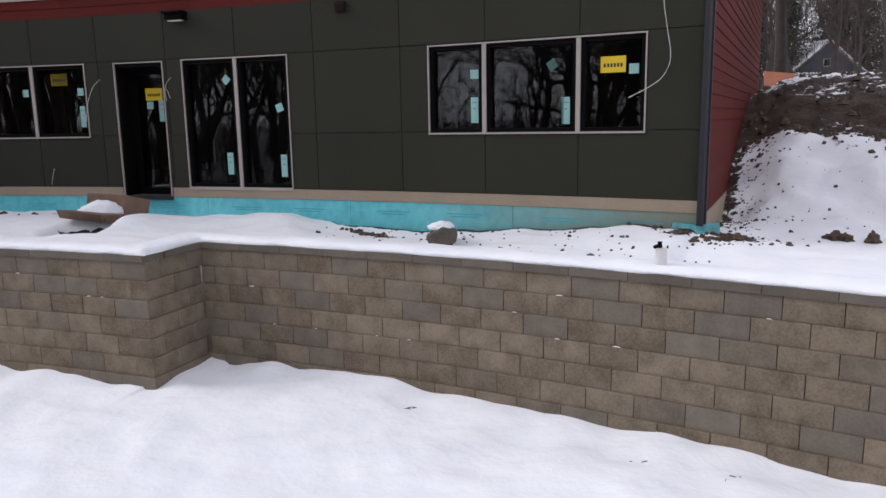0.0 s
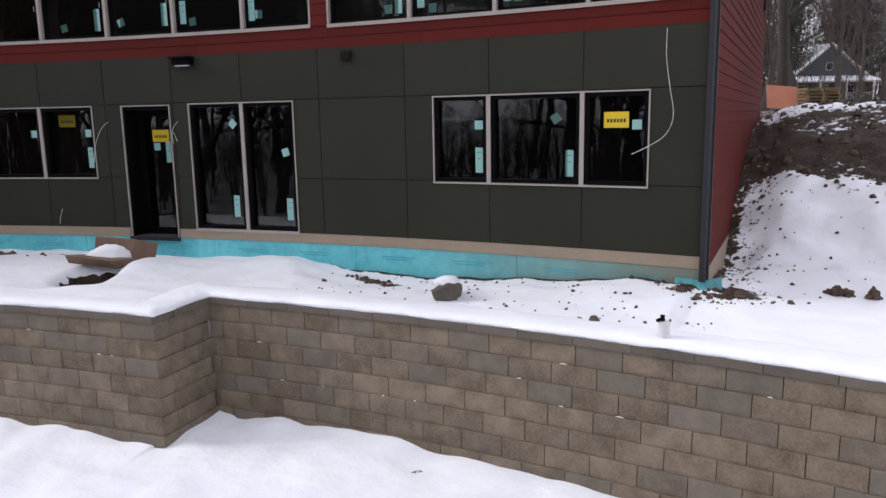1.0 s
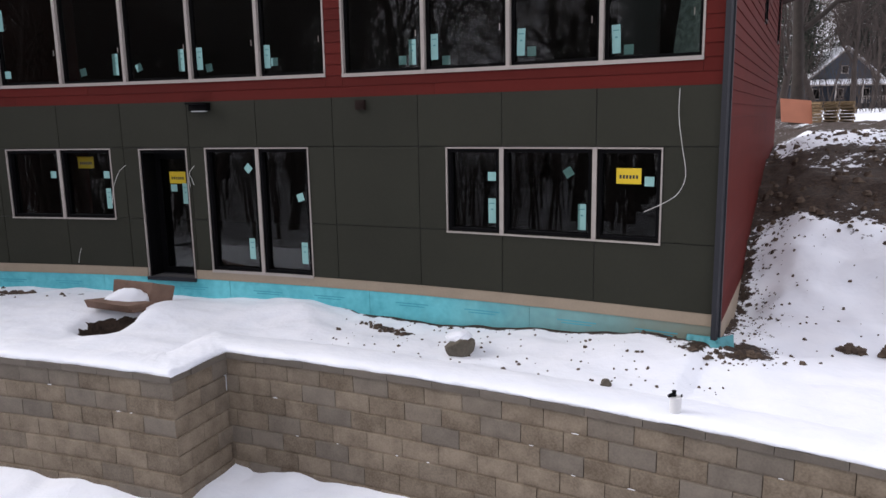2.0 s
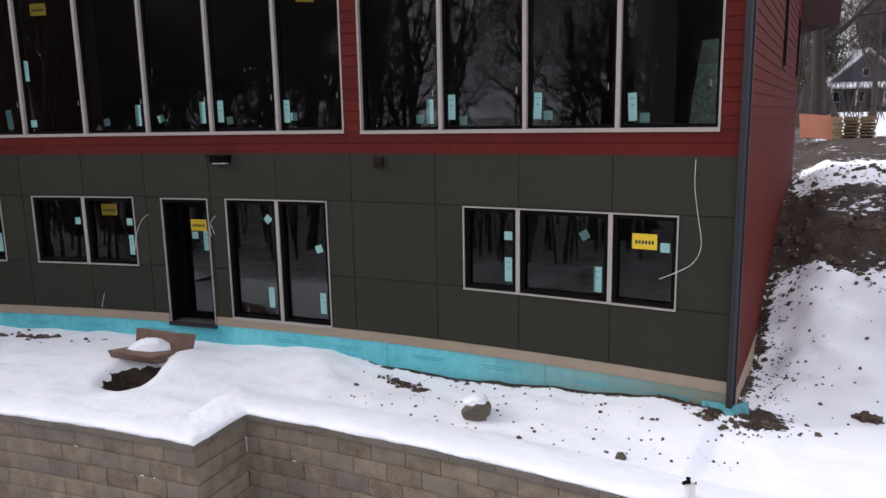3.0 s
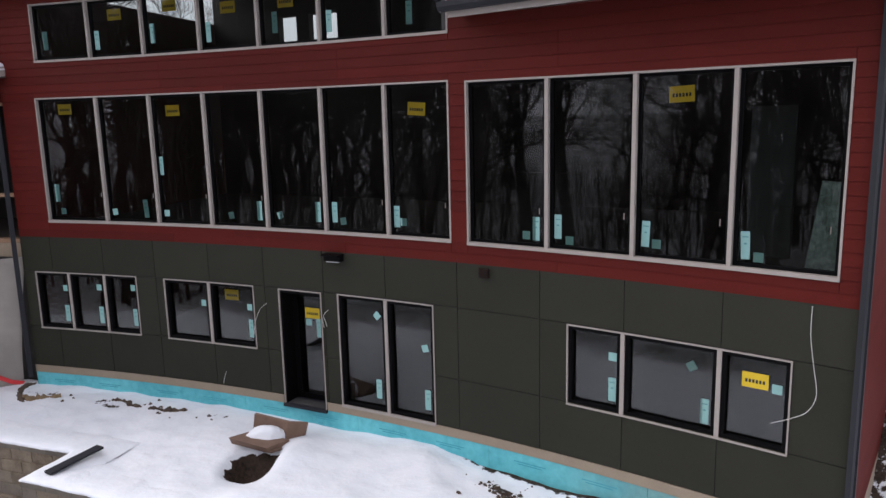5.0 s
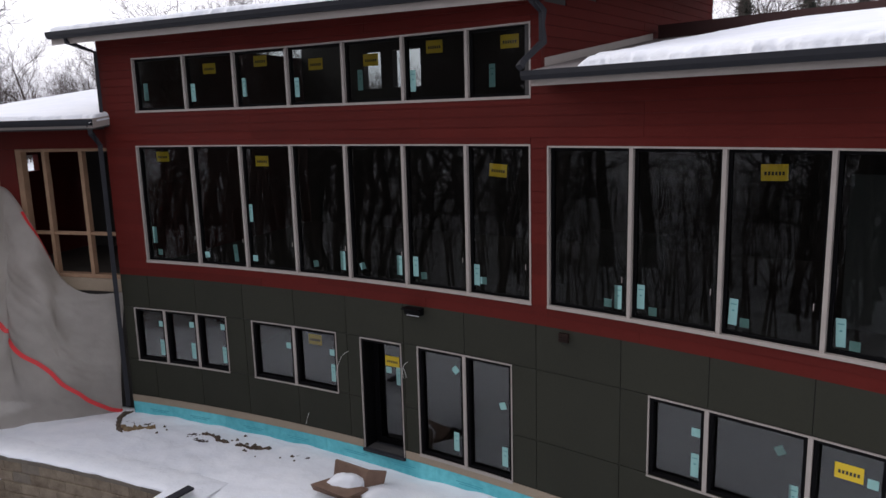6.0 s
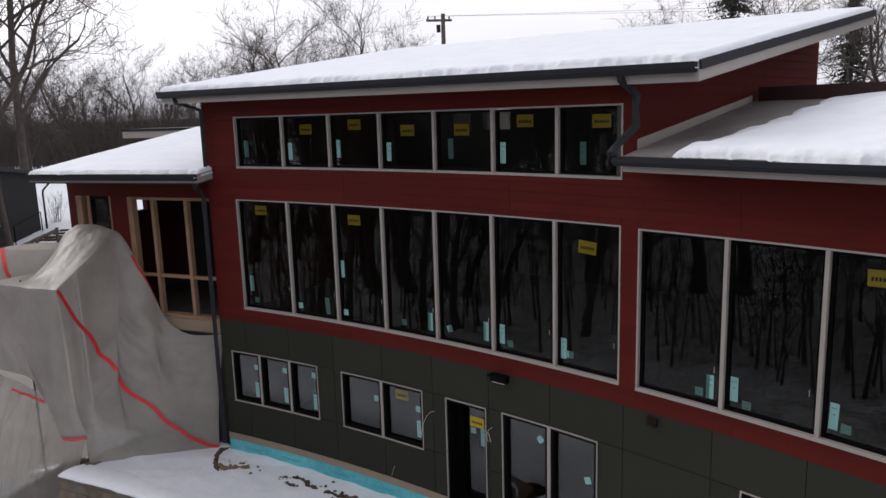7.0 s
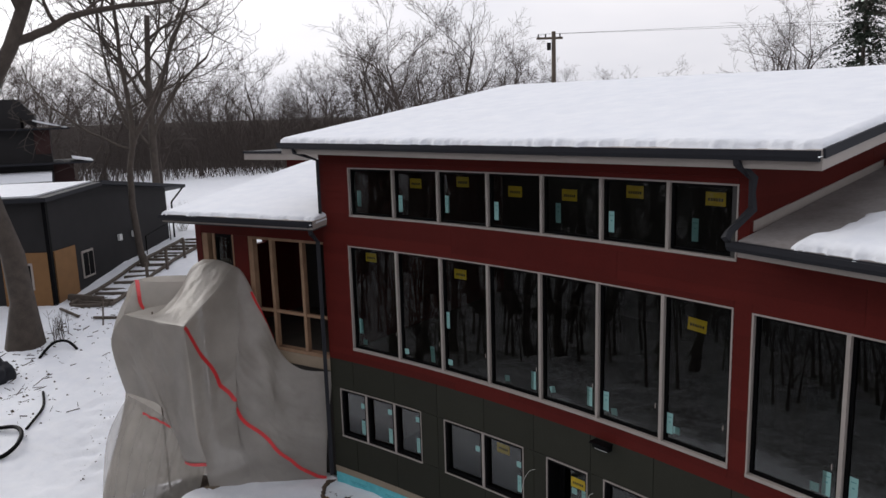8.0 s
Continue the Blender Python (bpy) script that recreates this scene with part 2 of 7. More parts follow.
def tarp_material(name="translucent_sheeting", clear=0.0, ruffle=0.4, gloss=0.36):
    m = bpy.data.materials.new(name)
    m.use_nodes = True
    n, l = m.node_tree.nodes, m.node_tree.links
    out, b = n["Material Output"], n["Principled BSDF"]
    geo, tx = n.new("ShaderNodeNewGeometry"), n.new("ShaderNodeTexNoise")
    tx.inputs["Scale"].default_value, tx.inputs["Detail"].default_value = 1.4, 6
    l.new(geo.outputs["Position"], tx.inputs["Vector"])
    r = n.new("ShaderNodeValToRGB")
    r.color_ramp.elements[0].position, r.color_ramp.elements[0].color = 0.3, (0.40, 0.372, 0.335, 1)
    r.color_ramp.elements[1].position, r.color_ramp.elements[1].color = 0.75, (0.52, 0.487, 0.445, 1)
    l.new(tx.outputs["Fac"], r.inputs["Fac"])
    l.new(r.outputs["Color"], b.inputs["Base Color"])
    b.inputs["Roughness"].default_value = gloss
    wr, bp = n.new("ShaderNodeTexNoise"), n.new("ShaderNodeBump")
    wr.inputs["Scale"].default_value, wr.inputs["Detail"].default_value, wr.inputs["Distortion"].default_value = 1.7, 5, 1.8
    l.new(geo.outputs["Position"], wr.inputs["Vector"])
    bp.inputs["Strength"].default_value, bp.inputs["Distance"].default_value = ruffle, 0.14
    l.new(wr.outputs["Fac"], bp.inputs["Height"])
    l.new(bp.outputs["Normal"], b.inputs["Normal"])
    tl, mix = n.new("ShaderNodeBsdfTranslucent"), n.new("ShaderNodeMixShader")
    l.new(r.outputs["Color"], tl.inputs["Color"])
    mix.inputs["Fac"].default_value = 0.45
    l.new(b.outputs[0], mix.inputs[1])
    l.new(tl.outputs[0], mix.inputs[2])
    last = mix
    if clear:
        tr, last = n.new("ShaderNodeBsdfTransparent"), n.new("ShaderNodeMixShader")
        last.inputs["Fac"].default_value = clear
        l.new(mix.outputs[0], last.inputs[1])
        l.new(tr.outputs[0], last.inputs[2])
    l.new(last.outputs[0], out.inputs["Surface"])
    return m


M_TARP = tarp_material(clear=0.03, ruffle=0.22, gloss=0.36)
# Shaded copy of the sheeting: clearer and glossier, so the right side darkens.
M_DARKER_SHEET = tarp_material("darker_side_sheeting", 0.08, 0.3, 0.24)


# ---------------------------------------------------------------- building helpers
ORIGIN = {}


def thing(name, at, label, category, group="", kind=""):
    ob = new(name)
    ob.location = at
    ob.empty_display_size = 0.2
    ORIGIN[ob.name] = Vector(at)
    return tagged(ob, label, category, group, kind)


def part(name, bm, mat, parent=None, label="", smooth=False):
    """Links a bmesh, given in world places, as one mesh under its thing or part."""
    base = ORIGIN.get(parent.name, Vector()) if parent else Vector()
    bmesh.ops.translate(bm, verts=bm.verts, vec=-base)
    me = bpy.data.meshes.new(name)
    bm.normal_update()
    bm.to_mesh(me)
    bm.free()
    me.materials.append(mat)
    if smooth:
        me.shade_smooth()
    ob = new(name, me)
    if parent:
        ob.parent = parent
        ORIGIN[ob.name] = base
    if label:
        ob["label"] = label
    return ob


def mesh_part(name, verts, faces, mat, parent=None, label="", smooth=False):
    base = ORIGIN.get(parent.name, Vector()) if parent else Vector()
    me = bpy.data.meshes.new(name)
    me.from_pydata([tuple(Vector(v) - base) for v in verts], [], faces)
    me.materials.append(mat)
    if smooth:
        me.shade_smooth()
    me.update()
    ob = new(name, me)
    if parent:
        ob.parent = parent
        ORIGIN[ob.name] = base
    if label:
        ob["label"] = label
    return ob


def hexa(bm, p):
    """A block from eight corners: four below, four above, each in the same order."""
    v = [bm.verts.new(q) for q in p]
    for f in ((3, 2, 1, 0), (4, 5, 6, 7), (0, 1, 5, 4), (1, 2, 6, 5), (2, 3, 7, 6), (3, 0, 4, 7)):
        bm.faces.new([v[i] for i in f])
    return v


def box(size, at=(0, 0, 0), rot=(0, 0, 0), bevel=0.0):
    bm = bmesh.new()
    sx, sy, sz = (c / 2 for c in size)
    hexa(bm, [(x * sx, y * sy, z * sz) for z in (-1, 1) for x, y in ((-1, -1), (1, -1), (1, 1), (-1, 1))])
    if bevel:
        bmesh.ops.bevel(bm, geom=bm.edges[:], offset=bevel, segments=2, affect="EDGES", profile=0.6)
    bm.transform(pose(*at, *rot))
    bmesh.ops.recalc_face_normals(bm, faces=bm.faces)
    return bm


def tube(bm, path, radius, sides=8, cap=True):
    """A round bar along a path; radius is a number or one for each point."""
    rad = radius if hasattr(radius, "__len__") else [radius] * len(path)
    path = [Vector(p) for p in path]
    rings = []
    for i, p in enumerate(path):
        d = (path[min(i + 1, len(path) - 1)] - path[max(i - 1, 0)]).normalized()
        u = d.cross(Vector((0.31, 0.17, 0.93)) if abs(d.z) < 0.9 else Vector((1, 0, 0))).normalized()
        w = d.cross(u)
        rings.append([bm.verts.new(p + (u * math.cos(a) + w * math.sin(a)) * rad[i]) for a in (2 * math.pi * k / sides for k in range(sides))])
    for a, b in zip(rings, rings[1:]):
        for k in range(sides):
            bm.faces.new((a[k], a[(k + 1) % sides], b[(k + 1) % sides], b[k]))
    if cap:
        bm.faces.new(rings[0][::-1])
        bm.faces.new(rings[-1])
    return bm


# The front of the building is an arc round CX, CY. s runs along it from the corner beside the bank, d comes out of it.
CX, CY, RF = -13.293, -19.498, 32.293
A0 = math.atan2(8.493 - CY, 2.959 - CX)


def FP(s, d=0.0, z=0.0):
    a, r = A0 + s / RF, RF - d
    return Vector((CX + r * math.cos(a), CY + r * math.sin(a), z))


def arc_box(bm, s0, s1, z0, z1, d0, d1, step=0.45, lean=0.0):
    """A piece that follows the front: from s0 to s1, z0 to z1 and d0 (back) to d1 (face). lean: how far its top face lies back."""
    n = max(1, math.ceil(abs(s1 - s0) / step - 0.01))
    cols = []
    for i in range(n + 1):
        s = s0 + (s1 - s0) * i / n
        cols.append([bm.verts.new(FP(s, d, z)) for d, z in ((d0, z0), (d1, z0), (d1 - lean, z1), (d0, z1))])
    for a, b in zip(cols, cols[1:]):
        for k in range(4):
            bm.faces.new((a[k], b[k], b[(k + 1) % 4], a[(k + 1) % 4]))
    bm.faces.new(cols[0])
    bm.faces.new(cols[-1][::-1])
    bmesh.ops.recalc_face_normals(bm, faces=bm.faces)
    return bm


def arc_part(name, s0, s1, z0, z1, d0, d1, mat, parent, label="", step=0.45, lean=0.0):
    return part(name, arc_box(bmesh.new(), s0, s1, z0, z1, d0, d1, step, lean), mat, parent, label)


def spans(a, b, holes):
    """What is left of the stretch a to b without the holes."""
    out, at = [], a
    for h0, h1 in sorted(holes):
        if h1 <= a or h0 >= b:
            continue
        if h0 > at + 0.01:
            out.append((at, h0))
        at = max(at, h1)
    if at < b - 0.01:
        out.append((at, b))
    return out


def holed_arc(bm, s0, s1, z0, z1, d0, d1, holes):
    """A curved wall with openings that go through it."""
    ss = sorted({s0, s1, *[v for h in holes for v in h[:2] if s0 < v < s1], *[s0 + (s1 - s0) * i / 30 for i in range(31)]})
    zs = sorted({z0, z1, *[v for h in holes for v in h[2:] if z0 < v < z1]})
    solid = lambda i, j: 0 <= i < len(ss) - 1 and 0 <= j < len(zs) - 1 and not any(
        h[0] < (ss[i] + ss[i + 1]) / 2 < h[1] and h[2] < (zs[j] + zs[j + 1]) / 2 < h[3] for h in holes)
    got = {}

    def v(i, j, d):
        if (i, j, d) not in got:
            got[i, j, d] = bm.verts.new(FP(ss[i], d, zs[j]))
        return got[i, j, d]

    for i in range(len(ss) - 1):
        for j in range(len(zs) - 1):
            if not solid(i, j):
                continue
            bm.faces.new((v(i, j, d1), v(i, j + 1, d1), v(i + 1, j + 1, d1), v(i + 1, j, d1)))
            bm.faces.new((v(i, j, d0), v(i + 1, j, d0), v(i + 1, j + 1, d0), v(i, j + 1, d0)))
            for di, dj, a, b in ((-1, 0, (i, j), (i, j + 1)), (1, 0, (i + 1, j + 1), (i + 1, j)), (0, -1, (i + 1, j), (i, j)), (0, 1, (i, j + 1), (i + 1, j + 1))):
                if not solid(i + di, j + dj):
                    bm.faces.new((v(*a, d0), v(*b, d0), v(*b, d1), v(*a, d1)))
    bmesh.ops.recalc_face_normals(bm, faces=bm.faces)
    return bm


# ---------------------------------------------------------------- the building: shell and floors
S_END, S_STEP = 14.56, 5.2
TALL_TOP, LOW_TOP = 8.25, 6.95
Z_RED, Z_PANEL, Z_TAN = 3.53, 0.896, 0.747
OPEN = {
    "seven": ([13.80, 12.43, 11.237, 10.05, 8.85, 7.653, 6.459, 5.33], 3.817, 6.17),
    "clerestory": ([13.70, 12.44, 11.24, 10.02, 8.80, 7.60, 6.41, 5.32], 6.81, 7.85),
    "four": ([5.06, 3.808, 2.60, 1.40, 0.215], 3.805, 6.15),
    "triple": ([3.49, 2.69, 1.45, 0.627], 1.67, 2.828),
    "pair": ([7.495, 6.565, 5.675], 0.87, 2.828),
    "double": ([11.25, 10.235, 9.24], 1.675, 2.828),
    "small": ([14.28, 13.49, 12.65, 11.88], 1.68, 2.835),
    "door": ([8.708, 7.82], 0.757, 2.818),
}
HOLES = [(e[-1], e[0], z0, z1) for e, z0, z1 in OPEN.values()]

SIDE = Vector((math.sin(radians(25.5)), math.cos(radians(25.5)), 0))
CORNER = FP(-0.06, 0.0)
RAD = (FP(S_STEP, -1) - FP(S_STEP, 0)).normalized()
RAD_END = (FP(S_END, -1) - FP(S_END, 0)).normalized()


def prism(poly, z0, z1):
    bm = bmesh.new()
    low, high = [bm.verts.new((p[0], p[1], z0)) for p in poly], [bm.verts.new((p[0], p[1], z1)) for p in poly]
    bm.faces.new(low[::-1])
    bm.faces.new(high)
    for i in range(len(poly)):
        j = (i + 1) % len(poly)
        bm.faces.new((low[i], low[j], high[j], high[i]))
    bmesh.ops.recalc_face_normals(bm, faces=bm.faces)
    return bm


def strut(a, b, w, h, up=(0, 0, 1)):
    """A straight bar with a square section between two places."""
    a, b = Vector(a), Vector(b)
    d = (b - a).normalized()
    u = d.cross(Vector(up)).normalized()
    v = u.cross(d)
    bm = bmesh.new()
    hexa(bm, [q + u * (x * w / 2) + v * (y * h / 2) for q in (a, b) for x, y in ((-1, -1), (1, -1), (1, 1), (-1, 1))])
    bmesh.ops.recalc_face_normals(bm, faces=bm.faces)
    return bm


wall_front = thing("wall_front", FP(7, 0, 0.3), "curved front wall, green panels below red lap siding", "wall", kind="structure")
core = bmesh.new()
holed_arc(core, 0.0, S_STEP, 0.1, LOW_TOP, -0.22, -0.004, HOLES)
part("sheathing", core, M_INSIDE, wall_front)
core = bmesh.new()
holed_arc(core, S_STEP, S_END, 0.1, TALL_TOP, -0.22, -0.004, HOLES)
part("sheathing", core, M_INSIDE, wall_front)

arc_pts = lambda s0, s1, d, n=16: [FP(s0 + (s1 - s0) * i / n, d) for i in range(n + 1)]
back_r = CORNER + SIDE * 7.0 - Vector((0.28, -0.1, 0))
back_l = FP(S_END - 0.25, -7.3)
plan = arc_pts(0.25, S_END - 0.25, -0.23) + [back_l, back_r]
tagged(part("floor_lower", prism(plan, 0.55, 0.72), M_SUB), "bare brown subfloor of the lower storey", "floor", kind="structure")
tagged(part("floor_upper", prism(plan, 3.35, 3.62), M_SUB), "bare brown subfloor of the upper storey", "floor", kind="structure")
tagged(part("ceiling_low_wing", prism(arc_pts(0.25, S_STEP, -0.23) + [FP(S_STEP, -7.0), back_r], 6.75, 6.9), M_INSIDE), "unfinished ceiling of the low wing, its dimness put in the colour", "ceiling", kind="structure")

wall_back = thing("wall_back", (back_l + back_r) / 2, "unfinished rear wall inside the building", "wall", kind="structure")
bd = (back_r - back_l).normalized()
blen = (back_r - back_l).length


def back_piece(u0, u1, z0, z1):
    bm = strut(back_l + bd * u0 + Vector((0, 0, (z0 + z1) / 2)), back_l + bd * u1 + Vector((0, 0, (z0 + z1) / 2)), 0.2, z1 - z0)
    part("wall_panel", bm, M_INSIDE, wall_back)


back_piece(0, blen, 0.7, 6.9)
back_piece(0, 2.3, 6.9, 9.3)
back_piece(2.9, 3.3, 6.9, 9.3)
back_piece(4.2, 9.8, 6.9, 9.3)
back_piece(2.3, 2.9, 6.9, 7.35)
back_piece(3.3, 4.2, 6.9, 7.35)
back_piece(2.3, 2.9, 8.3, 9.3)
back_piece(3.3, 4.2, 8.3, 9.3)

# partitions and panels that stand inside
tagged(arc_part("partition", 1.2, 1.75, 3.62, 5.7, -2.1, -2.0, M_DRY, None), "pale grey wall panel standing in the upper room", "partition", kind="structure")
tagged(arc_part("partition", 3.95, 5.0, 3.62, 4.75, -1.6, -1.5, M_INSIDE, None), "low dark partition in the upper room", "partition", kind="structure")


def leaning_panels():
    t = thing("glass_panels", FP(0.55, -0.5, 3.62), "stack of striped greenish panels leaning by the window", "panels")
    for k in range(5):
        bm = bmesh.new()
        s0, d = 0.72 - 0.075 * k, -0.55 + 0.05 * k
        hexa(bm, [FP(s0, d, 3.62), FP(s0 - 0.07, d, 3.62), FP(s0 - 0.07, d + 0.015, 3.62), FP(s0, d + 0.015, 3.62),
                  FP(s0 - 0.17, d + 0.1, 4.85), FP(s0 - 0.23, d + 0.1, 4.85), FP(s0 - 0.23, d + 0.115, 4.85), FP(s0 - 0.17, d + 0.115, 4.85)])
        bmesh.ops.recalc_face_normals(bm, faces=bm.faces)
        part("panel", bm, M_STRIPE, t)


M_STRIPE = material("greenish_film", (0.10, 0.17, 0.16), 0.3, vary=0.6, scale=14, fine=60, second=(0.35, 0.45, 0.42))
leaning_panels()

# ---------------------------------------------------------------- cladding of the front
JOINTS = [S_END, 13.85, 12.63, 11.43, 10.2, 9.0, 7.765, 6.55, 5.25, 3.9, 2.68, 1.437, 0.0]
GAP = 0.006
for z0, z1, names in ((2.846, Z_RED, ()), (1.712, 2.834, ("triple", "pair", "double", "small", "door")), (Z_PANEL, 1.70, ("pair", "door"))):
    holes = [(OPEN[n][0][-1], OPEN[n][0][0]) for n in names]
    for a, b in zip(JOINTS, JOINTS[1:]):
        for s0, s1 in spans(b + GAP, a - GAP, holes):
            if s1 - s0 > 0.03:
                arc_part("panel", s0, s1, z0, z1, 0.0, 0.014, M_GREEN, wall_front)

for s0, s1 in spans(0.0, S_END, [(7.80, 8.73)]):
    arc_part("base_board", s0, s1, Z_TAN, Z_PANEL - 0.004, 0.0, 0.022, M_TAN, wall_front, "tan base board")
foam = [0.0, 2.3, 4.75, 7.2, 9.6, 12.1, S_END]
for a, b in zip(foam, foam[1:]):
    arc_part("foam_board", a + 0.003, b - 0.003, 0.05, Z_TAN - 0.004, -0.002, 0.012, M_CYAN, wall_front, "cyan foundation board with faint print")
    for q in (0.28, 0.72):
        s = a + (b - a) * q
        for k, w in enumerate((0.26, 0.2)):
            arc_part("print_mark", s - w, s + w, 0.60 - 0.035 * k, 0.615 - 0.035 * k, 0.012, 0.0135, M_PRINT, wall_front)

ROW = 0.152
z = Z_RED
while z < TALL_TOP:
    z1 = min(z + ROW - 0.002, TALL_TOP)
    cuts = sorted({0.0, S_STEP, S_END, *[v for n in ("seven", "clerestory", "four") for v in (OPEN[n][0][0], OPEN[n][0][-1])]})
    runs = []
    for a, b in zip(cuts, cuts[1:]):
        m = (a + b) / 2
        if m < S_STEP and z > LOW_TOP - 0.05:
            continue
        for q0, q1 in spans(z, z1, [(h[2], h[3]) for h in HOLES if h[0] < m < h[1]]):
            if runs and runs[-1][1] == a and runs[-1][2:] == [q0, q1]:
                runs[-1][1] = b
            else:
                runs.append([a, b, q0, q1])
    for k, (a, b, q0, q1) in enumerate(runs):
        pieces = max(1, round((b - a) / 3.6))
        for i in range(pieces):
            arc_part("siding_board", a + (b - a) * i / pieces + 0.002, a + (b - a) * (i + 1) / pieces - 0.002, q0, q1, 0.0, 0.016, M_RED, wall_front, lean=0.009 * (q1 - q0) / ROW)
    z += ROW

# corner post beside the bank, and the step-up pier
tagged(part("corner_post", prism([FP(0.0, 0.03), FP(-0.1, 0.03), FP(-0.1, 0.03) + SIDE * 0.085, FP(0.0, -0.05)], 0.52, LOW_TOP), M_CHAR), "charcoal metal corner post", "trim", kind="structure")


# ---------------------------------------------------------------- windows and door
def sticker(parent, kind, s, z, d, turn=0.0):
    w, h, mat = {"tall": (0.105, 0.33, M_MINT), "square": (0.115, 0.115, M_MINT), "yellow": (0.305, 0.19, M_YELLOW)}[kind]
    o = FP(s, d, z)
    u = (FP(s - 0.1, d, z) - o).normalized()
    n = (FP(s, d + 1, z) - o).normalized()
    ca, sa = math.cos(radians(turn)), math.sin(radians(turn))
    at = lambda x, y, e: o + u * (x * ca - y * sa) + Vector((0, 0, x * sa + y * ca)) + n * e
    bm = bmesh.new()
    hexa(bm, [at(x * w / 2, y * h / 2, e) for e in (0, 0.0015) for x, y in ((-1, -1), (1, -1), (1, 1), (-1, 1))])
    bmesh.ops.recalc_face_normals(bm, faces=bm.faces)
    ob = part("sticker", bm, mat, parent, {"tall": "tall mint paper label", "square": "small mint paper label", "yellow": "yellow maker's sticker"}[kind])
    bars = {"yellow": [(-0.1 + 0.04 * k, -0.01, 0.027, 0.044) for k in range(6)], "tall": [(0, 0.1, 0.07, 0.012), (0, 0.02, 0.03, 0.02)], "square": []}[kind]
    if bars:
        bm = bmesh.new()
        for x, y, bw, bh in bars:
            hexa(bm, [at(x + p * bw / 2, y + q * bh / 2, e) for e in (0.0016, 0.0024) for p, q in ((-1, -1), (1, -1), (1, 1), (-1, 1))])
        bmesh.ops.recalc_face_normals(bm, faces=bm.faces)
        part("print_bar", bm, M_INK if kind == "yellow" else M_TEAL, ob)


def ring(bm, s0, s1, z0, z1, d0, d1, w):
    """A frame of four bars round a flat bay."""
    outer = [(s0, z0), (s1, z0), (s1, z1), (s0, z1)]
    inner = [(s0 + w, z0 + w), (s1 - w, z0 + w), (s1 - w, z1 - w), (s0 + w, z1 - w)]
    flat = lambda s, d, z: FP(s0, d, z).lerp(FP(s1, d, z), (s - s0) / (s1 - s0))
    V = [[bm.verts.new(flat(s, d, z)) for s, z in pts] for d in (d0, d1) for pts in (outer, inner)]
    for i in range(4):
        j = (i + 1) % 4
        for a, b in ((0, 1), (2, 3), (0, 2), (1, 3)):
            bm.faces.new((V[a][i], V[a][j], V[b][j], V[b][i]))
    bmesh.ops.recalc_face_normals(bm, faces=bm.faces)
    return bm


def pane(s0, s1, z0, z1, d, parent):
    ob = arc_part("pane", s0, s1, z0, z1, d - 0.006, d, M_GLASS, parent, step=9)
    ob.visible_shadow = False
    return ob


def window(n, key, label, casing, mullion, sill, stickers, latches=False):
    edges, z0, z1 = OPEN[key]
    t = thing(f"window_{n}", FP((edges[0] + edges[-1]) / 2, 0, z0), label, "window", kind="structure")
    s0, s1 = edges[-1], edges[0]
    deep = key in ("seven", "four", "clerestory")
    f0, f1 = (-0.1 if deep else 0.0), (0.018 if deep else 0.026)
    arc_part("window_sill", s0, s1, z0, z0 + sill, f0, f1 + 0.01, M_CREAM, t)
    arc_part("head_casing", s0, s1, z1 - casing, z1, f0, f1, M_CREAM, t)
    arc_part("side_casing", s0, s0 + casing, z0 + sill, z1 - casing, f0, f1, M_CREAM, t)
    arc_part("side_casing", s1 - casing, s1, z0 + sill, z1 - casing, f0, f1, M_CREAM, t)
    inner = [s1 - casing, *edges[1:-1], s0 + casing]
    for m in edges[1:-1]:
        arc_part("mullion", m - mullion / 2, m + mullion / 2, z0 + sill, z1 - casing, f0, f1 - 0.004, M_CREAM, t)
    for i, (a, b) in enumerate(zip(inner, inner[1:])):
        a2 = a - (mullion / 2 if i else 0)
        b2 = b + (mullion / 2 if i < len(inner) - 2 else 0)
        q0, q1 = z0 + sill + 0.003, z1 - casing - 0.003
        w = 0.04 if deep else 0.048
        sash = part("window_frame", ring(bmesh.new(), b2 + 0.003, a2 - 0.003, q0, q1, -0.12, -0.045 if deep else -0.002, w), M_BLACK, t)
        pane(b2 + w, a2 - w, q0 + w, q1 - w, -0.075, sash)
        if latches:
            arc_part("latch", b2 + w + 0.07, b2 + w + 0.079, q0 + 0.45, q0 + 0.53, -0.075, -0.066, M_CREAM, sash)
    for kind, s, zz, *turn in stickers:
        sticker(t, kind, s, zz, -0.0745, *turn)
    return t


window(1, "seven", "seven tall dark windows in a row with pale casings", 0.025, 0.052, 0.048, [
    ("yellow", 13.21, 5.95), ("yellow", 10.78, 5.87), ("yellow", 5.93, 5.78, -4),
    ("tall", 13.6, 4.38), ("tall", 11.57, 4.11, 4), ("tall", 11.14, 4.9), ("tall", 9.06, 4.14), ("tall", 7.85, 4.16), ("tall", 7.52, 4.17), ("tall", 6.34, 4.15),
    ("square", 13.5, 4.03), ("square", 12.29, 4.04, 8), ("square", 11.1, 4.04), ("square", 9.67, 4.04, 10), ("square", 8.63, 4.08, 20), ("square", 7.36, 4.03, 8), ("square", 6.22, 4.07)], True)
window(2, "clerestory", "row of seven small upper windows with pale casings", 0.025, 0.05, 0.04, [
    *[("yellow", s, zz) for s, zz in ((11.87, 7.57), (10.66, 7.64), (9.43, 7.52), (8.27, 7.52), (7.03, 7.64), (5.71, 7.62))],
    *[("tall", s, zz) for s, zz in ((13.47, 7.2), (12.30, 7.15), (11.06, 7.2), (9.86, 7.15), (8.5, 7.21), (7.45, 7.15), (6.01, 7.16))]])
